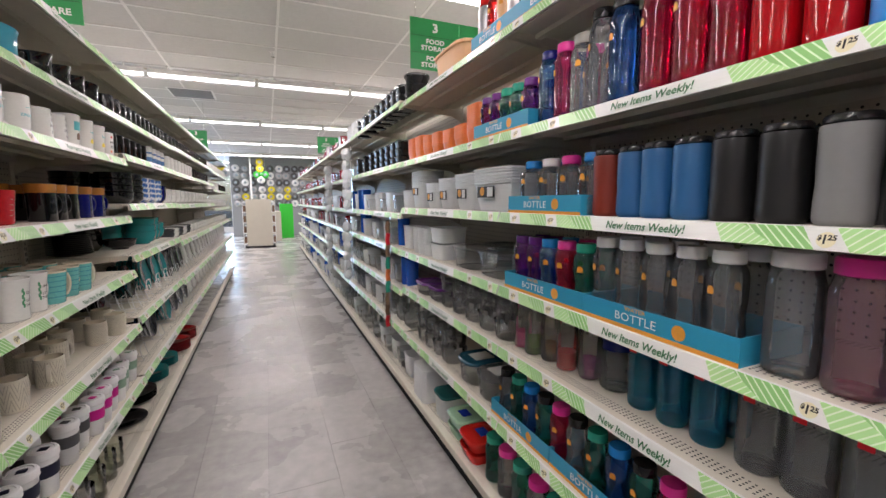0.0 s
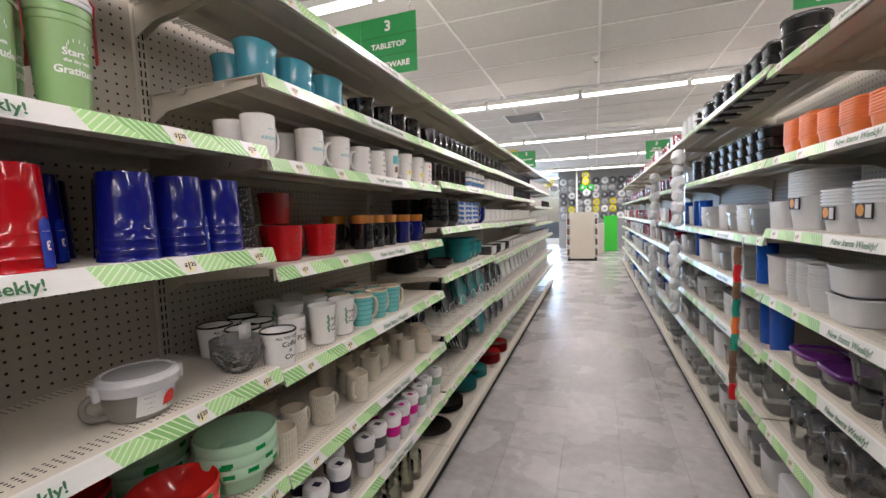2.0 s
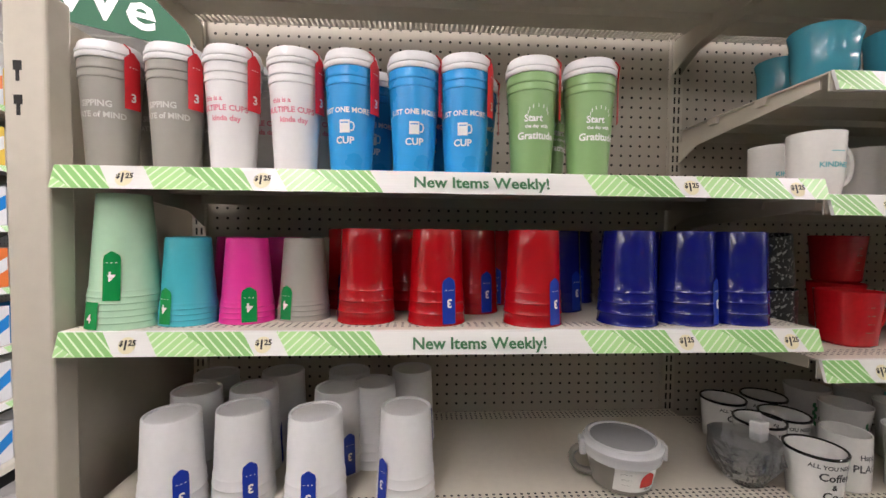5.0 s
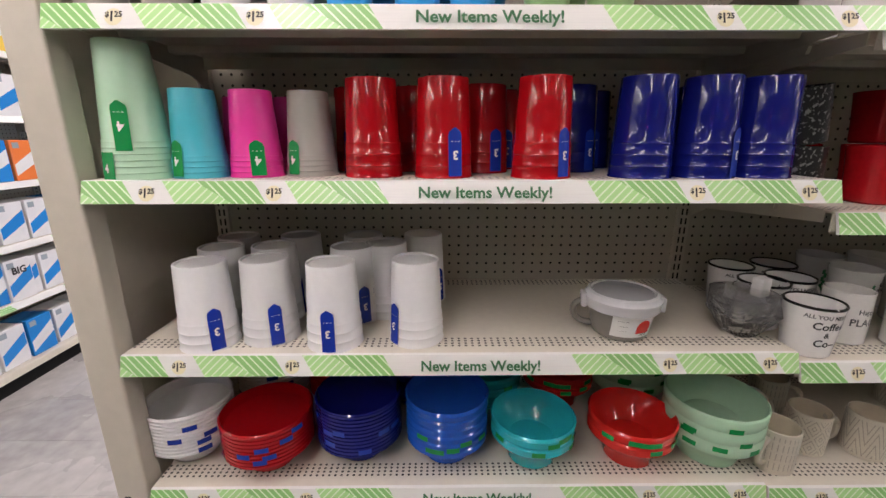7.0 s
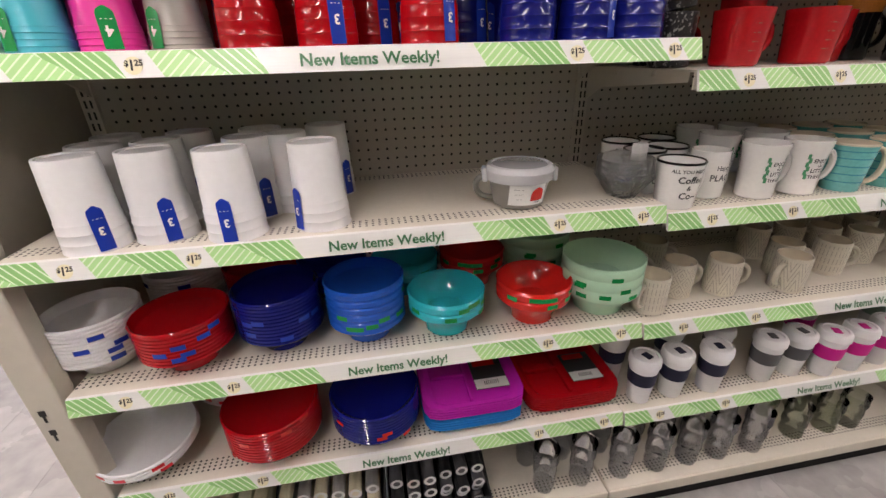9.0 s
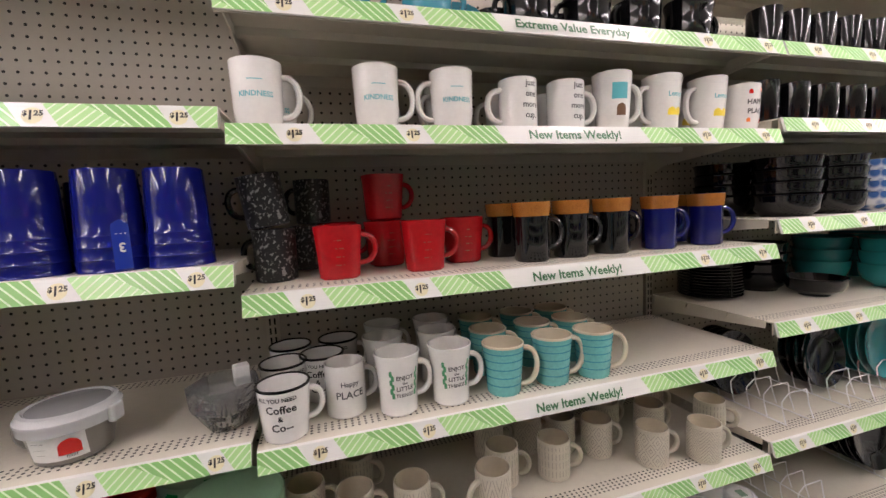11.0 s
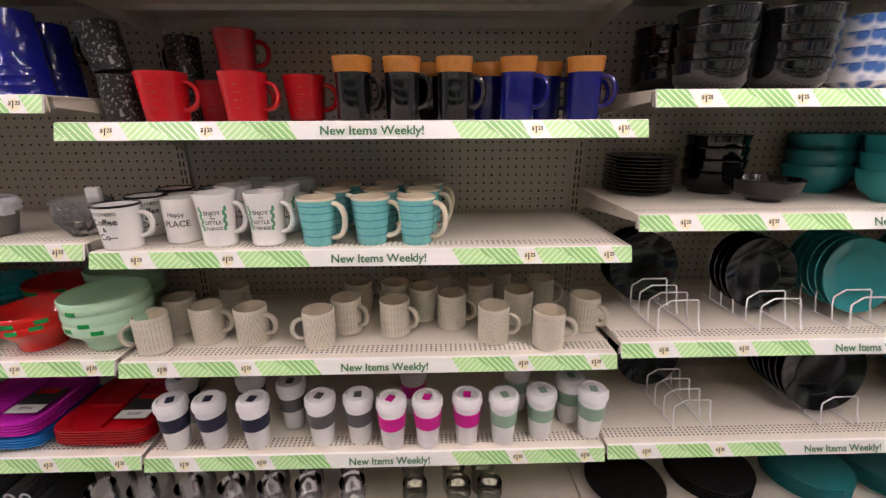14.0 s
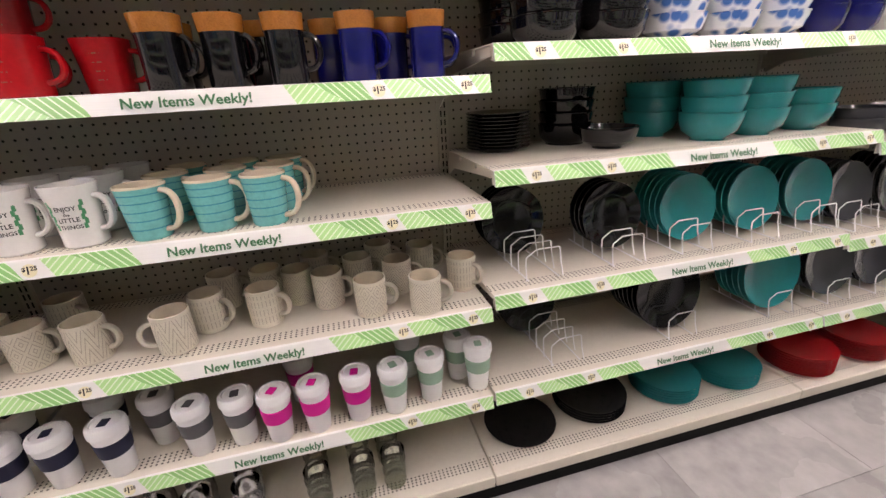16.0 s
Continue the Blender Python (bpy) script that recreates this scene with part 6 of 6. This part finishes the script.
for y in (1.93, 1.78, 1.63, 1.48, 1.335):
    boxes_at("roundpair", y, 0.105, Z074, "pair of clear round food bowls with lids", CLEAR_P, 0.138, 0.138, 0.075, 2, 0.085, lid=SMOKE_P, power=2.3)
    boxes_at("roundpair", y, 0.27, Z074, "pair of clear round food bowls with lids", CLEAR_P, 0.138, 0.138, 0.075, 2, 0.085, power=2.3)

# Lowest shelf and base.
for y in (2.33, 2.20, 2.06, 1.93):
    boxes_at("roundpair", y, 0.105, Z045, "pair of clear round food bowls with lids", CLEAR_P, 0.138, 0.138, 0.075, 2, 0.085, power=2.3)
PETROL_LID = plastic("petrol_lid", (0.01, 0.07, 0.11), 0.25)
for y, lid in ((1.655, PETROL_LID), (1.455, SMOKE_P)):
    place("oval_" + lid.name, food_boxes("", "large clear oval food box with printed lid label", CLEAR_P, 0.20, 0.18, 0.105, 1, 0, lid=lid, power=3.0), on_right(y, 0.13, Z045))
    place("lid_card", lambda: tagged(part("lid_label", box_bm(-0.05, 0.05, -0.045, 0.045, 0, 0.0012, 0.0005), PAPER, None), "printed paper lid label", "label", "paper lid labels"), on_right(y, 0.13, Z045 + 0.1132))
tray_at(0.95, 1.345, Z045, 0.02)
tray_at(0.54, 0.945, Z045, 0.02)
for i in range(10):
    body, cap = ((SMOKE_P, BLACK_P), (GREEN_T, GREEN_P), (BLUE_T, AZURE_P), (GREEN_T, BLACK_P), (RED_T, PINK_P))[i % 5]
    put("dark_" + body.name + cap.name, ("dark tinted bottle in a card tray", body, cap, 0.19, 0.036, 0.1), 1.298 - 0.086 * i, 0.07, Z045 + 0.002)
Z_B = DECK
boxes_at("lunch_green", 1.78, 0.11, Z_B, "pale green plastic lunch box", MINT_P, 0.16, 0.17, 0.05, 2, 0.055, lid=MINT_P)
boxes_at("lunch_coral", 1.58, 0.09, Z_B, "coral plastic lunch box pair with blue label", CORAL_P, 0.16, 0.17, 0.05, 2, 0.055, lid=CORAL_P)
for y in (1.78, 1.58):
    place("blue_card", lambda: tagged(part("lid_sticker", box_bm(-0.025, 0.025, -0.035, 0.035, 0, 0.0012), LABEL_BLUE, None), "blue printed lid sticker", "label", "blue lid stickers"), on_right(y, 0.10, Z_B + 0.1133))
boxes_at("tealbucket", 1.985, 0.11, Z_B, "clear food canister with dark green lid", MILKY_P, 0.16, 0.16, 0.14, 1, 0, lid=plastic("deep_green", (0.01, 0.10, 0.10)))
place("carton_low", food_boxes("", "printed carton with dark window", CARD_WHITE, 0.18, 0.20, 0.20, 1, 0, rim=False, power=12.0, flare=1.0), on_right(2.27, 0.10, Z_B))
for i in range(5):
    put("low_" + str(i % 2), ("teal bottle with flip cap" if i % 2 == 0 else "clear bottle with pink cap", GREEN_T if i % 2 == 0 else CLEAR_P, GREEN_P if i % 2 == 0 else PINK_P, 0.20, 0.042, 0.06, False, 0.03, 0.9), 1.40 - 0.11 * i, 0.07, Z_B)

# Mixed boxes and cups further along the run.
rnd = random.Random(9)
far_kinds = [("f_clear", "clear plastic food box with rim", CLEAR_P, 0.16, 0.16, 0.10, 1, 0), ("f_milky", "stack of milky plastic boxes", MILKY_P, 0.15, 0.17, 0.08, 3, 0.03), ("f_blue", "tall blue plastic canister", COBALT_P, 0.09, 0.09, 0.19, 1, 0), ("f_white", "white printed household carton box", CARD_WHITE, 0.14, 0.16, 0.15, 1, 0), ("f_red", "dark red printed round canister", PLATE_RED, 0.11, 0.12, 0.14, 1, 0), ("f_grey", "smoke grey plastic food box", SMOKE_P, 0.15, 0.15, 0.12, 1, 0), ("f_pink", "rose tinted round glass jar", clear("rose", (0.45, 0.18, 0.2), 0.7), 0.10, 0.10, 0.13, 1, 0)]
for k in range(4, 12):
    y0 = R_START + k * SEC
    for j, z in enumerate([Z_B, 0.48, 0.75, 1.02, 1.255, 1.58, 1.955]):
        if k == 4 and j >= 5:
            continue
        y = y0 + 0.10
        while y < y0 + SEC - 0.08:
            if k <= 5:
                q = far_kinds[rnd.choice((0, 1, 0, 2, 3, 5) if j > 1 else (0, 5, 0, 3))]
            else:
                q = far_kinds[rnd.choice((0, 3, 4, 6, 6, 4, 5) if j > 2 else (0, 1, 2, 3, 5))]
            place(q[0], food_boxes("", *q[1:], power=2.0 if q[0] in ("f_blue", "f_pink", "f_red") else 5.0), pose(RX + 0.10 + rnd.uniform(0, 0.03), y, z, 0, 0, 180))
            y += q[4] + rnd.uniform(0.02, 0.06)
for k in (0, 1):
    y0 = R_START + k * SEC
    for j, z in enumerate([0.48, 0.75, 1.02, 1.255, 1.58]):
        for i in range(6):
            q = far_kinds[(i + j) % 3]
            place(q[0], None if q[0] in KINDS else food_boxes("", *q[1:]), pose(RX + 0.11, y0 + 0.12 + 0.19 * i, z, 0, 0, 180))


# ---- hanging clip strips ----
def clip_strip(n, step, label, seed):
    def build():
        r2 = random.Random(seed)
        t = thing("clip_strip", label, "clip strip", "strips of hanging packs")
        part("band", box_bm(-0.001, 0.001, -0.012, 0.012, -n * step - 0.02, 0.04), CLEAR_P, t, "clear hanging band")
        for i in range(n):
            bm = lathe([(0, -0.055), (0.035, -0.05), (0.055, -0.02), (0.052, 0.02), (0.03, 0.05), (0, 0.055)], 14)
            for v in bm.verts:
                v.co += Vector((r2.uniform(-1, 1), r2.uniform(-1, 1), r2.uniform(-1, 1))) * 0.008
                v.co.x *= 0.7
            ob = part("pack", bm, MILKY_P, t, "clear bagged pack")
            ob.location = (-0.045, r2.uniform(-0.02, 0.02), -i * step - 0.06)
            ob.rotation_euler = (r2.uniform(-0.3, 0.3), 0, r2.uniform(0, 3))
        return t
    return build


place("clip_a", clip_strip(6, 0.095, "clip strip of clear bagged packs", 1), pose(RX - 0.02, 4.02, 1.84))
place("clip_b", clip_strip(6, 0.095, "clip strip of clear bagged packs", 2), pose(RX - 0.02, 4.12, 1.14))
place("clip_a", None, pose(RX - 0.02, 5.35, 1.78))
place("clip_b", None, pose(RX - 0.02, 5.45, 1.02))


def spoon_strip():
    r2 = random.Random(4)
    t = thing("clip_strip", "clip strip of wooden and coloured utensils", "clip strip", "strips of hanging packs")
    part("band", box_bm(-0.001, 0.001, -0.008, 0.008, -0.80, 0.04), CLEAR_P, t)
    cols = (plastic("bark", (0.20, 0.12, 0.07), 0.6), TAG_RED, plastic("bark", (0.20, 0.12, 0.07)), GREEN_P, ORANGE_P, GREEN_P, plastic("bark", (0.20, 0.12, 0.07)))
    for i in range(9):
        ob = part("pack", tube([(-0.016, 0, -0.085 * i), (-0.02, 0.004, -0.085 * i - 0.05), (-0.016, 0.0, -0.085 * i - 0.082)], 0.016, sides=8), cols[i % 7], t)
        ob.location = (0, r2.uniform(-0.008, 0.008), 0)
    return t


place("spoon_strip", spoon_strip, pose(RX - 0.012, 2.70, 1.20, 3, 0, 0))


# ---- hanging aisle signs ----
def aisle_sign(lines_left, lines_right):
    def build():
        t = thing("aisle_sign", "green hanging aisle sign with white lettering", "aisle sign", "hanging aisle signs")
        for x0, lines in ((-0.335, lines_left), (0.002, lines_right)):
            p = part("panel", box_bm(x0, x0 + 0.333, -0.004, 0.004, -0.31, 0.0), GREEN_SIGN, t, "green sign panel")
            for z in (-0.105, -0.208):
                part("divider", box_bm(x0 + 0.002, x0 + 0.331, -0.0052, -0.0042, z - 0.002, z + 0.002), GREEN_LINE, p)
            for text, size, z in lines:
                me = lettering(text, size, WHITE_INK, bold=size * 0.035, width=1.1).copy()
                for v in me.vertices:
                    v.co = (x0 + 0.167 + v.co.x, -0.0058, z + v.co.y)
                part("lettering", me, None, p, "white lettering")
        for x in (-0.3, 0.3):
            part("wire", tube([(x, 0, 0.0), (x, 0, CEIL - 2.475 - 0.012)], 0.002, sides=6), CHROME, t)
        return t
    return build


food = [("3", 0.075, -0.055), ("FOOD\nSTORAGE", 0.040, -0.157), ("FOOD\nSTORAGE", 0.040, -0.26)]
bags = [("3", 0.075, -0.055), ("FOOD\nSTORAGE", 0.040, -0.157), ("STORAGE", 0.040, -0.26)]
table = [("3", 0.075, -0.055), ("TABLETOP", 0.040, -0.157), ("GLASSWARE", 0.040, -0.26)]
side = [("4", 0.075, -0.055), ("------", 0.040, -0.157), ("------", 0.040, -0.26)]
place("sign_food", aisle_sign(food, bags), pose(1.845, 2.5, 2.475))
place("sign_table", aisle_sign(side, table), pose(-0.462, 2.5, 2.485))
place("sign_food", None, pose(1.91, 8.3, 2.56))
place("sign_table", None, pose(-0.60, 8.3, 2.56))

# ---- ceiling fittings ----
VENT = surface("vent_grey", (0.22, 0.22, 0.22), 0.6)
vent = thing("ceiling_vent", "grey square ceiling air vent", "vent", m=pose(-0.35, 7.6, CEIL - 0.012))
part("frame", box_bm(-0.31, 0.31, -0.31, 0.31, 0.0, 0.004), TBAR, vent)
for i in range(9):
    part("slat", box_bm(-0.28, 0.28, -0.275 + 0.062 * i, -0.235 + 0.062 * i, -0.006, -0.0005), VENT, vent)
for x, y in ((0.78, 5.2), (0.9, 9.8)):
    sp = thing("sprinkler", "white ceiling sprinkler head", "sprinkler", "ceiling sprinklers", m=pose(x, y, CEIL))
    part("rose", lathe([(0, -0.001), (0.04, -0.001), (0.03, -0.012), (0.012, -0.014), (0.012, -0.05), (0, -0.05)], 18), TBAR, sp, smooth=True)
    part("deflector", lathe([(0, -0.056), (0.022, -0.056), (0.022, -0.058), (0, -0.058)], 14), CHROME, sp)
solid("column_wrap", box_bm(-1.30, -1.08, 11.0, 11.22, 0.0, CEIL - 0.008, 0.005), plastic("yellow", (0.75, 0.68, 0.12), 0.5), "square yellow store column", "column")

# ---- cross aisle shelving with cleaning goods ----
CROSS = [0.49, 0.81, 1.147, 1.50, 1.84, 2.18]
for k in range(3):
    shelving(pose(0.2 - k * SEC, -1.80, 0, 0, 0, 90), CROSS, "beige steel shelving section stocked with cleaning goods", "cross aisle shelving run", detail=False, tall=2.45, posts=(True, k == 2))


def carton(col, band, label, w, h, d, words=""):
    def build():
        t = thing("carton", label, "carton", "cartons on the cross aisle")
        part("box", box_bm(-d, 0, -w / 2, w / 2, 0, h, 0.004), col, t)
        bm = bmesh.new()
        pts = [(-w * 0.46, h * 0.12), (w * 0.46, h * 0.45), (w * 0.46, h * 0.78), (-w * 0.46, h * 0.40)]
        f = [bm.verts.new((0.0012, y, z)) for y, z in pts]
        b = [bm.verts.new((-0.001, y, z)) for y, z in pts]
        bm.faces.new(f), bm.faces.new(b[::-1])
        for i in range(4):
            bm.faces.new((f[i], b[i], b[(i + 1) % 4], f[(i + 1) % 4]))
        part("print_band", bm, band, t)
        part("barcode", box_bm(0.0, 0.0012, -w * 0.4, -w * 0.15, h * 0.80, h * 0.94), CARD_GREY, t)
        if words:
            part("print", on_front(lettering(words, 0.055, BLACK_INK, bold=0.002), 0.0022, 0.0, h * 0.72), None, t, "black lettering " + words)
        return t
    return build


CARTONS = [(CARD_WHITE, AZURE_P, "white carton with blue printed band"), (CARD_WHITE, ORANGE_P, "white carton with orange printed band"), (AZURE_P, CARD_WHITE, "blue carton with white printed band"), (ORANGE_P, CARD_WHITE, "orange tub with white printed band"), (plastic("juice", (0.80, 0.55, 0.08), 0.3), CARD_WHITE, "amber bottle pack with white band")]
for j, z in enumerate([DECK] + CROSS):
    x = 0.08
    i = 0
    while x > -3.3:
        kind = (0, 0, 2, 0) if j < 3 else (1, 2, 3, 0) if j < 5 else (4, 1, 4, 0)
        q = kind[(i + j) % 4]
        w = 0.155
        place("carton%d" % q, carton(*CARTONS[q], w, 0.225, 0.16), pose(x, -1.83, z, 0, 0, 90))
        x -= w + 0.018
        i += 1
big = place("big_pack", carton(CARD_WHITE, AZURE_P, "white pack of mop refills lettered BIG", 0.15, 0.235, 0.16, "BIG"), pose(-1.60, -1.815, 0.49, 0, 0, 90))
banner = thing("hanging_banner", "dark green hanging banner with white and yellow lettering", "banner", m=pose(-0.98, -0.54, 2.20, 0, 0, 36))
bp = part("cloth", box_bm(-0.004, 0.0, -0.24, 0.24, 0.0, 0.45), surface("banner_green", (0.015, 0.10, 0.05), 0.6), banner)
part("lettering", on_front(lettering("We", 0.20, WHITE_INK, bold=0.004), 0.001, -0.06, 0.10), None, bp, "white lettering")
part("lettering", on_front(lettering("Items", 0.13, YELLOW_INK, bold=0.003), 0.001, 0.02, 0.24), None, bp, "yellow lettering")
part("wire", tube([(-0.002, -0.2, 0.45), (-0.002, -0.2, CEIL - 2.201)], 0.002), CHROME, banner)
part("wire", tube([(-0.002, 0.2, 0.45), (-0.002, 0.2, CEIL - 2.201)], 0.002), CHROME, banner)

# ---- the far end: end cap, balloons, shop window ----
cap = thing("end_cap_unit", "beige free-standing end cap shelf seen side on", "display shelf", m=pose(0.41, 13.0, 0))
part("side_panel", box_bm(-0.34, 0.34, 0.0, 0.03, 0.06, 1.40, 0.004), BEIGE, cap)
part("top_panel", box_bm(-0.34, 0.34, 0.03, 0.95, 1.37, 1.40), BEIGE, cap)
part("plinth", box_bm(-0.40, 0.40, 0.0, 0.95, 0.0, 0.058), KICK, cap)
for s in (-1, 1):
    for z in (0.12, 0.42, 0.72, 1.02):
        part("shelf", box_bm(min(s * 0.345, s * 0.43), max(s * 0.345, s * 0.43), 0.0, 0.9, z, z + 0.02), TBAR, cap)
        for i in range(3):
            part("stock", box_bm(min(s * 0.355, s * 0.42), max(s * 0.355, s * 0.42), 0.05 + 0.28 * i, 0.28 + 0.28 * i, z + 0.021, z + 0.2), (BROWN_INK, CARD_GREY, CARD_WHITE)[i], cap, "small boxed goods")
    part("rail", box_bm(min(s * 0.42, s * 0.435), max(s * 0.42, s * 0.435), -0.01, 0.0, 0.05, 1.38), TBAR, cap)

solid("balloon_wall", box_bm(-0.6, 4.5, 17.75, 17.9, 0.0, CEIL - 0.008), surface("grey_display_wall", (0.28, 0.29, 0.30), 0.7), "grey display wall behind the balloons", "display wall")
rnd = random.Random(3)
FOILS = [("silver", SILVER), ("white", WHITE_P), ("lemon", plastic("lemon_foil", (0.75, 0.62, 0.05), 0.2)), ("black", DKGREY_P), ("green", plastic("foil_green", (0.05, 0.45, 0.06), 0.2))]


def balloon(name, mt):
    def build():
        t = thing("foil_balloon", "round %s foil balloon on the display wall" % name, "balloon", "foil balloons")
        part("body", lathe([(0, -0.05), (0.08, -0.045), (0.125, -0.02), (0.135, 0), (0.125, 0.02), (0.08, 0.045), (0, 0.05)], 20), mt, t, smooth=True)
        part("print", lathe([(0, 0.0515), (0.05, 0.0505), (0.05, 0.048)], 14), CARD_GREY, t)
        return t
    return build


for i in range(9):
    for j in range(6):
        nm, mt = FOILS[rnd.choice((0, 0, 1, 1, 3, 2, 3))]
        place("balloon_" + nm, balloon(nm, mt), pose(-0.4 + 0.30 * i + rnd.uniform(-0.03, 0.03), 17.69, 1.25 + 0.27 * j, 90, 0, 0))
for x, y, z, nm in ((0.45, 16.6, 2.75, "lemon"), (0.45, 16.6, 2.52, "lemon"), (0.35, 16.6, 2.30, "green"), (0.62, 16.6, 2.30, "green"), (0.48, 16.6, 2.12, "white"), (-0.75, 15.8, 2.5, "lemon"), (-0.60, 15.8, 2.3, "silver"), (-0.9, 15.8, 2.25, "lemon")):
    ob = place("hung_%s_%g" % (nm, z), balloon(nm, dict(FOILS)[nm]), pose(x, y, z, 90, 0, 0))
    if len([c for c in ob.children if c.name.startswith("string")]) == 0:
        part("string", tube([(0, 0.12, 0), (0, CEIL - z - 0.001, 0)], 0.0025, sides=6), WHITE_INK, ob)
solid("display_post", box_bm(0.10, 0.16, 16.7, 16.76, 0.0, CEIL - 0.008), TBAR, "white square display post", "post")
solid("green_display", box_bm(1.05, 1.50, 16.2, 16.6, 0.0, 1.25, 0.01), plastic("neon_green", (0.03, 0.55, 0.04), 0.4), "bright green display stand", "display stand")
solid("checkout_counter", box_bm(0.75, 1.05, 15.0, 16.0, 0.0, 1.0, 0.01), BEIGE, "beige checkout counter end", "counter")

# North wall with the shop window.
WX0, WX1, WZ0, WZ1 = -5.6, -0.75, 0.25, 2.65
for name, a in (("wall_north_left", (X0, WX0, Y1, Y1 + 0.2, -0.1, CEIL + 0.1)), ("wall_north_right", (WX1, X1, Y1, Y1 + 0.2, -0.1, CEIL + 0.1)), ("wall_north_sill", (WX0, WX1, Y1, Y1 + 0.2, -0.1, WZ0)), ("wall_north_head", (WX0, WX1, Y1, Y1 + 0.2, WZ1, CEIL + 0.1))):
    solid(name, box_bm(*a), WALL, "painted store front wall", kind="structure")
win = thing("window_1", "wide shop window with white frame", "window", kind="structure", m=pose(WX0, Y1 + 0.08, WZ0))
ww, wh = WX1 - WX0, WZ1 - WZ0
for i in range(4):
    x = i * ww / 3
    part("window_frame", box_bm(max(0.0, x - 0.03), min(ww, x + 0.03), 0, 0.06, 0.0, wh), TBAR, win)
PANE = clear("window", (0.8, 0.9, 0.95), 0.08, 0.02)
for i in range(3):
    p = part("pane", box_bm(i * ww / 3 + 0.031, (i + 1) * ww / 3 - 0.031, 0.025, 0.033, 0.0, wh), PANE, win)
    p.visible_shadow = False
day = bpy.data.lights.new("window_daylight", "AREA")
day.shape, day.size, day.size_y, day.energy, day.color = "RECTANGLE", ww - 0.1, wh - 0.1, 420, (0.45, 0.72, 1.0)
day_ob = new("window_daylight", day)
day_ob.matrix_basis = pose((WX0 + WX1) / 2, Y1 - 0.02, (WZ0 + WZ1) / 2, -90, 0, 0)
solid("ground", box_bm(-40, 40, Y1 + 0.3, 70, -0.12, -0.02), surface("asphalt", (0.06, 0.06, 0.06), 0.8, vary=0.2), "grey asphalt outside the shop window", kind="structure")

# ---- floor planks ----
TW, TL = 0.318, 0.612


def plank_mesh(x0, x1, y0, y1):
    return box_bm(x0 + 0.0006, x1 - 0.0006, y0 + 0.0006, y1 - 0.0006, -0.004, 0.0)


PLANK = link_mesh("plank", plank_mesh(0, TW, 0, TL), FLOOR)
near = set()
for i in range(-12, 5):
    for j in range(-4, 21):
        x, y = -0.06 + i * TW, j * TL + (TL / 2 if i % 2 else 0)
        if i < 0 and not -1.9 < y < 0.3:
            continue
        ob = part("plank", PLANK, None, FLOOR_OB)
        ob.location = (x, y, 0)
        near.add((i, j))
verts, faces = [], []
for i in range(-28, 29):
    for j in range(-6, 32):
        if (i, j) in near:
            continue
        x, y = -0.06 + i * TW, j * TL + (TL / 2 if i % 2 else 0)
        if x < X0 or x + TW > X1 or y < Y0 or y + TL > Y1:
            continue
        k = len(verts)
        g = 0.0006
        for z in (-0.003, 0.0):
            verts += [(x + g, y + g, z), (x + TW - g, y + g, z), (x + TW - g, y + TL - g, z), (x + g, y + TL - g, z)]
        faces += [(k + 4, k + 5, k + 6, k + 7), (k, k + 1, k + 5, k + 4), (k + 1, k + 2, k + 6, k + 5), (k + 2, k + 3, k + 7, k + 6), (k + 3, k, k + 4, k + 7)]
rest = bpy.data.meshes.new("planks_rest")
rest.from_pydata(verts, [], faces)
rest.materials.append(FLOOR)
ro = new("planks_far", rest)
ro.parent = FLOOR_OB
tagged(ro, kind="stuff")
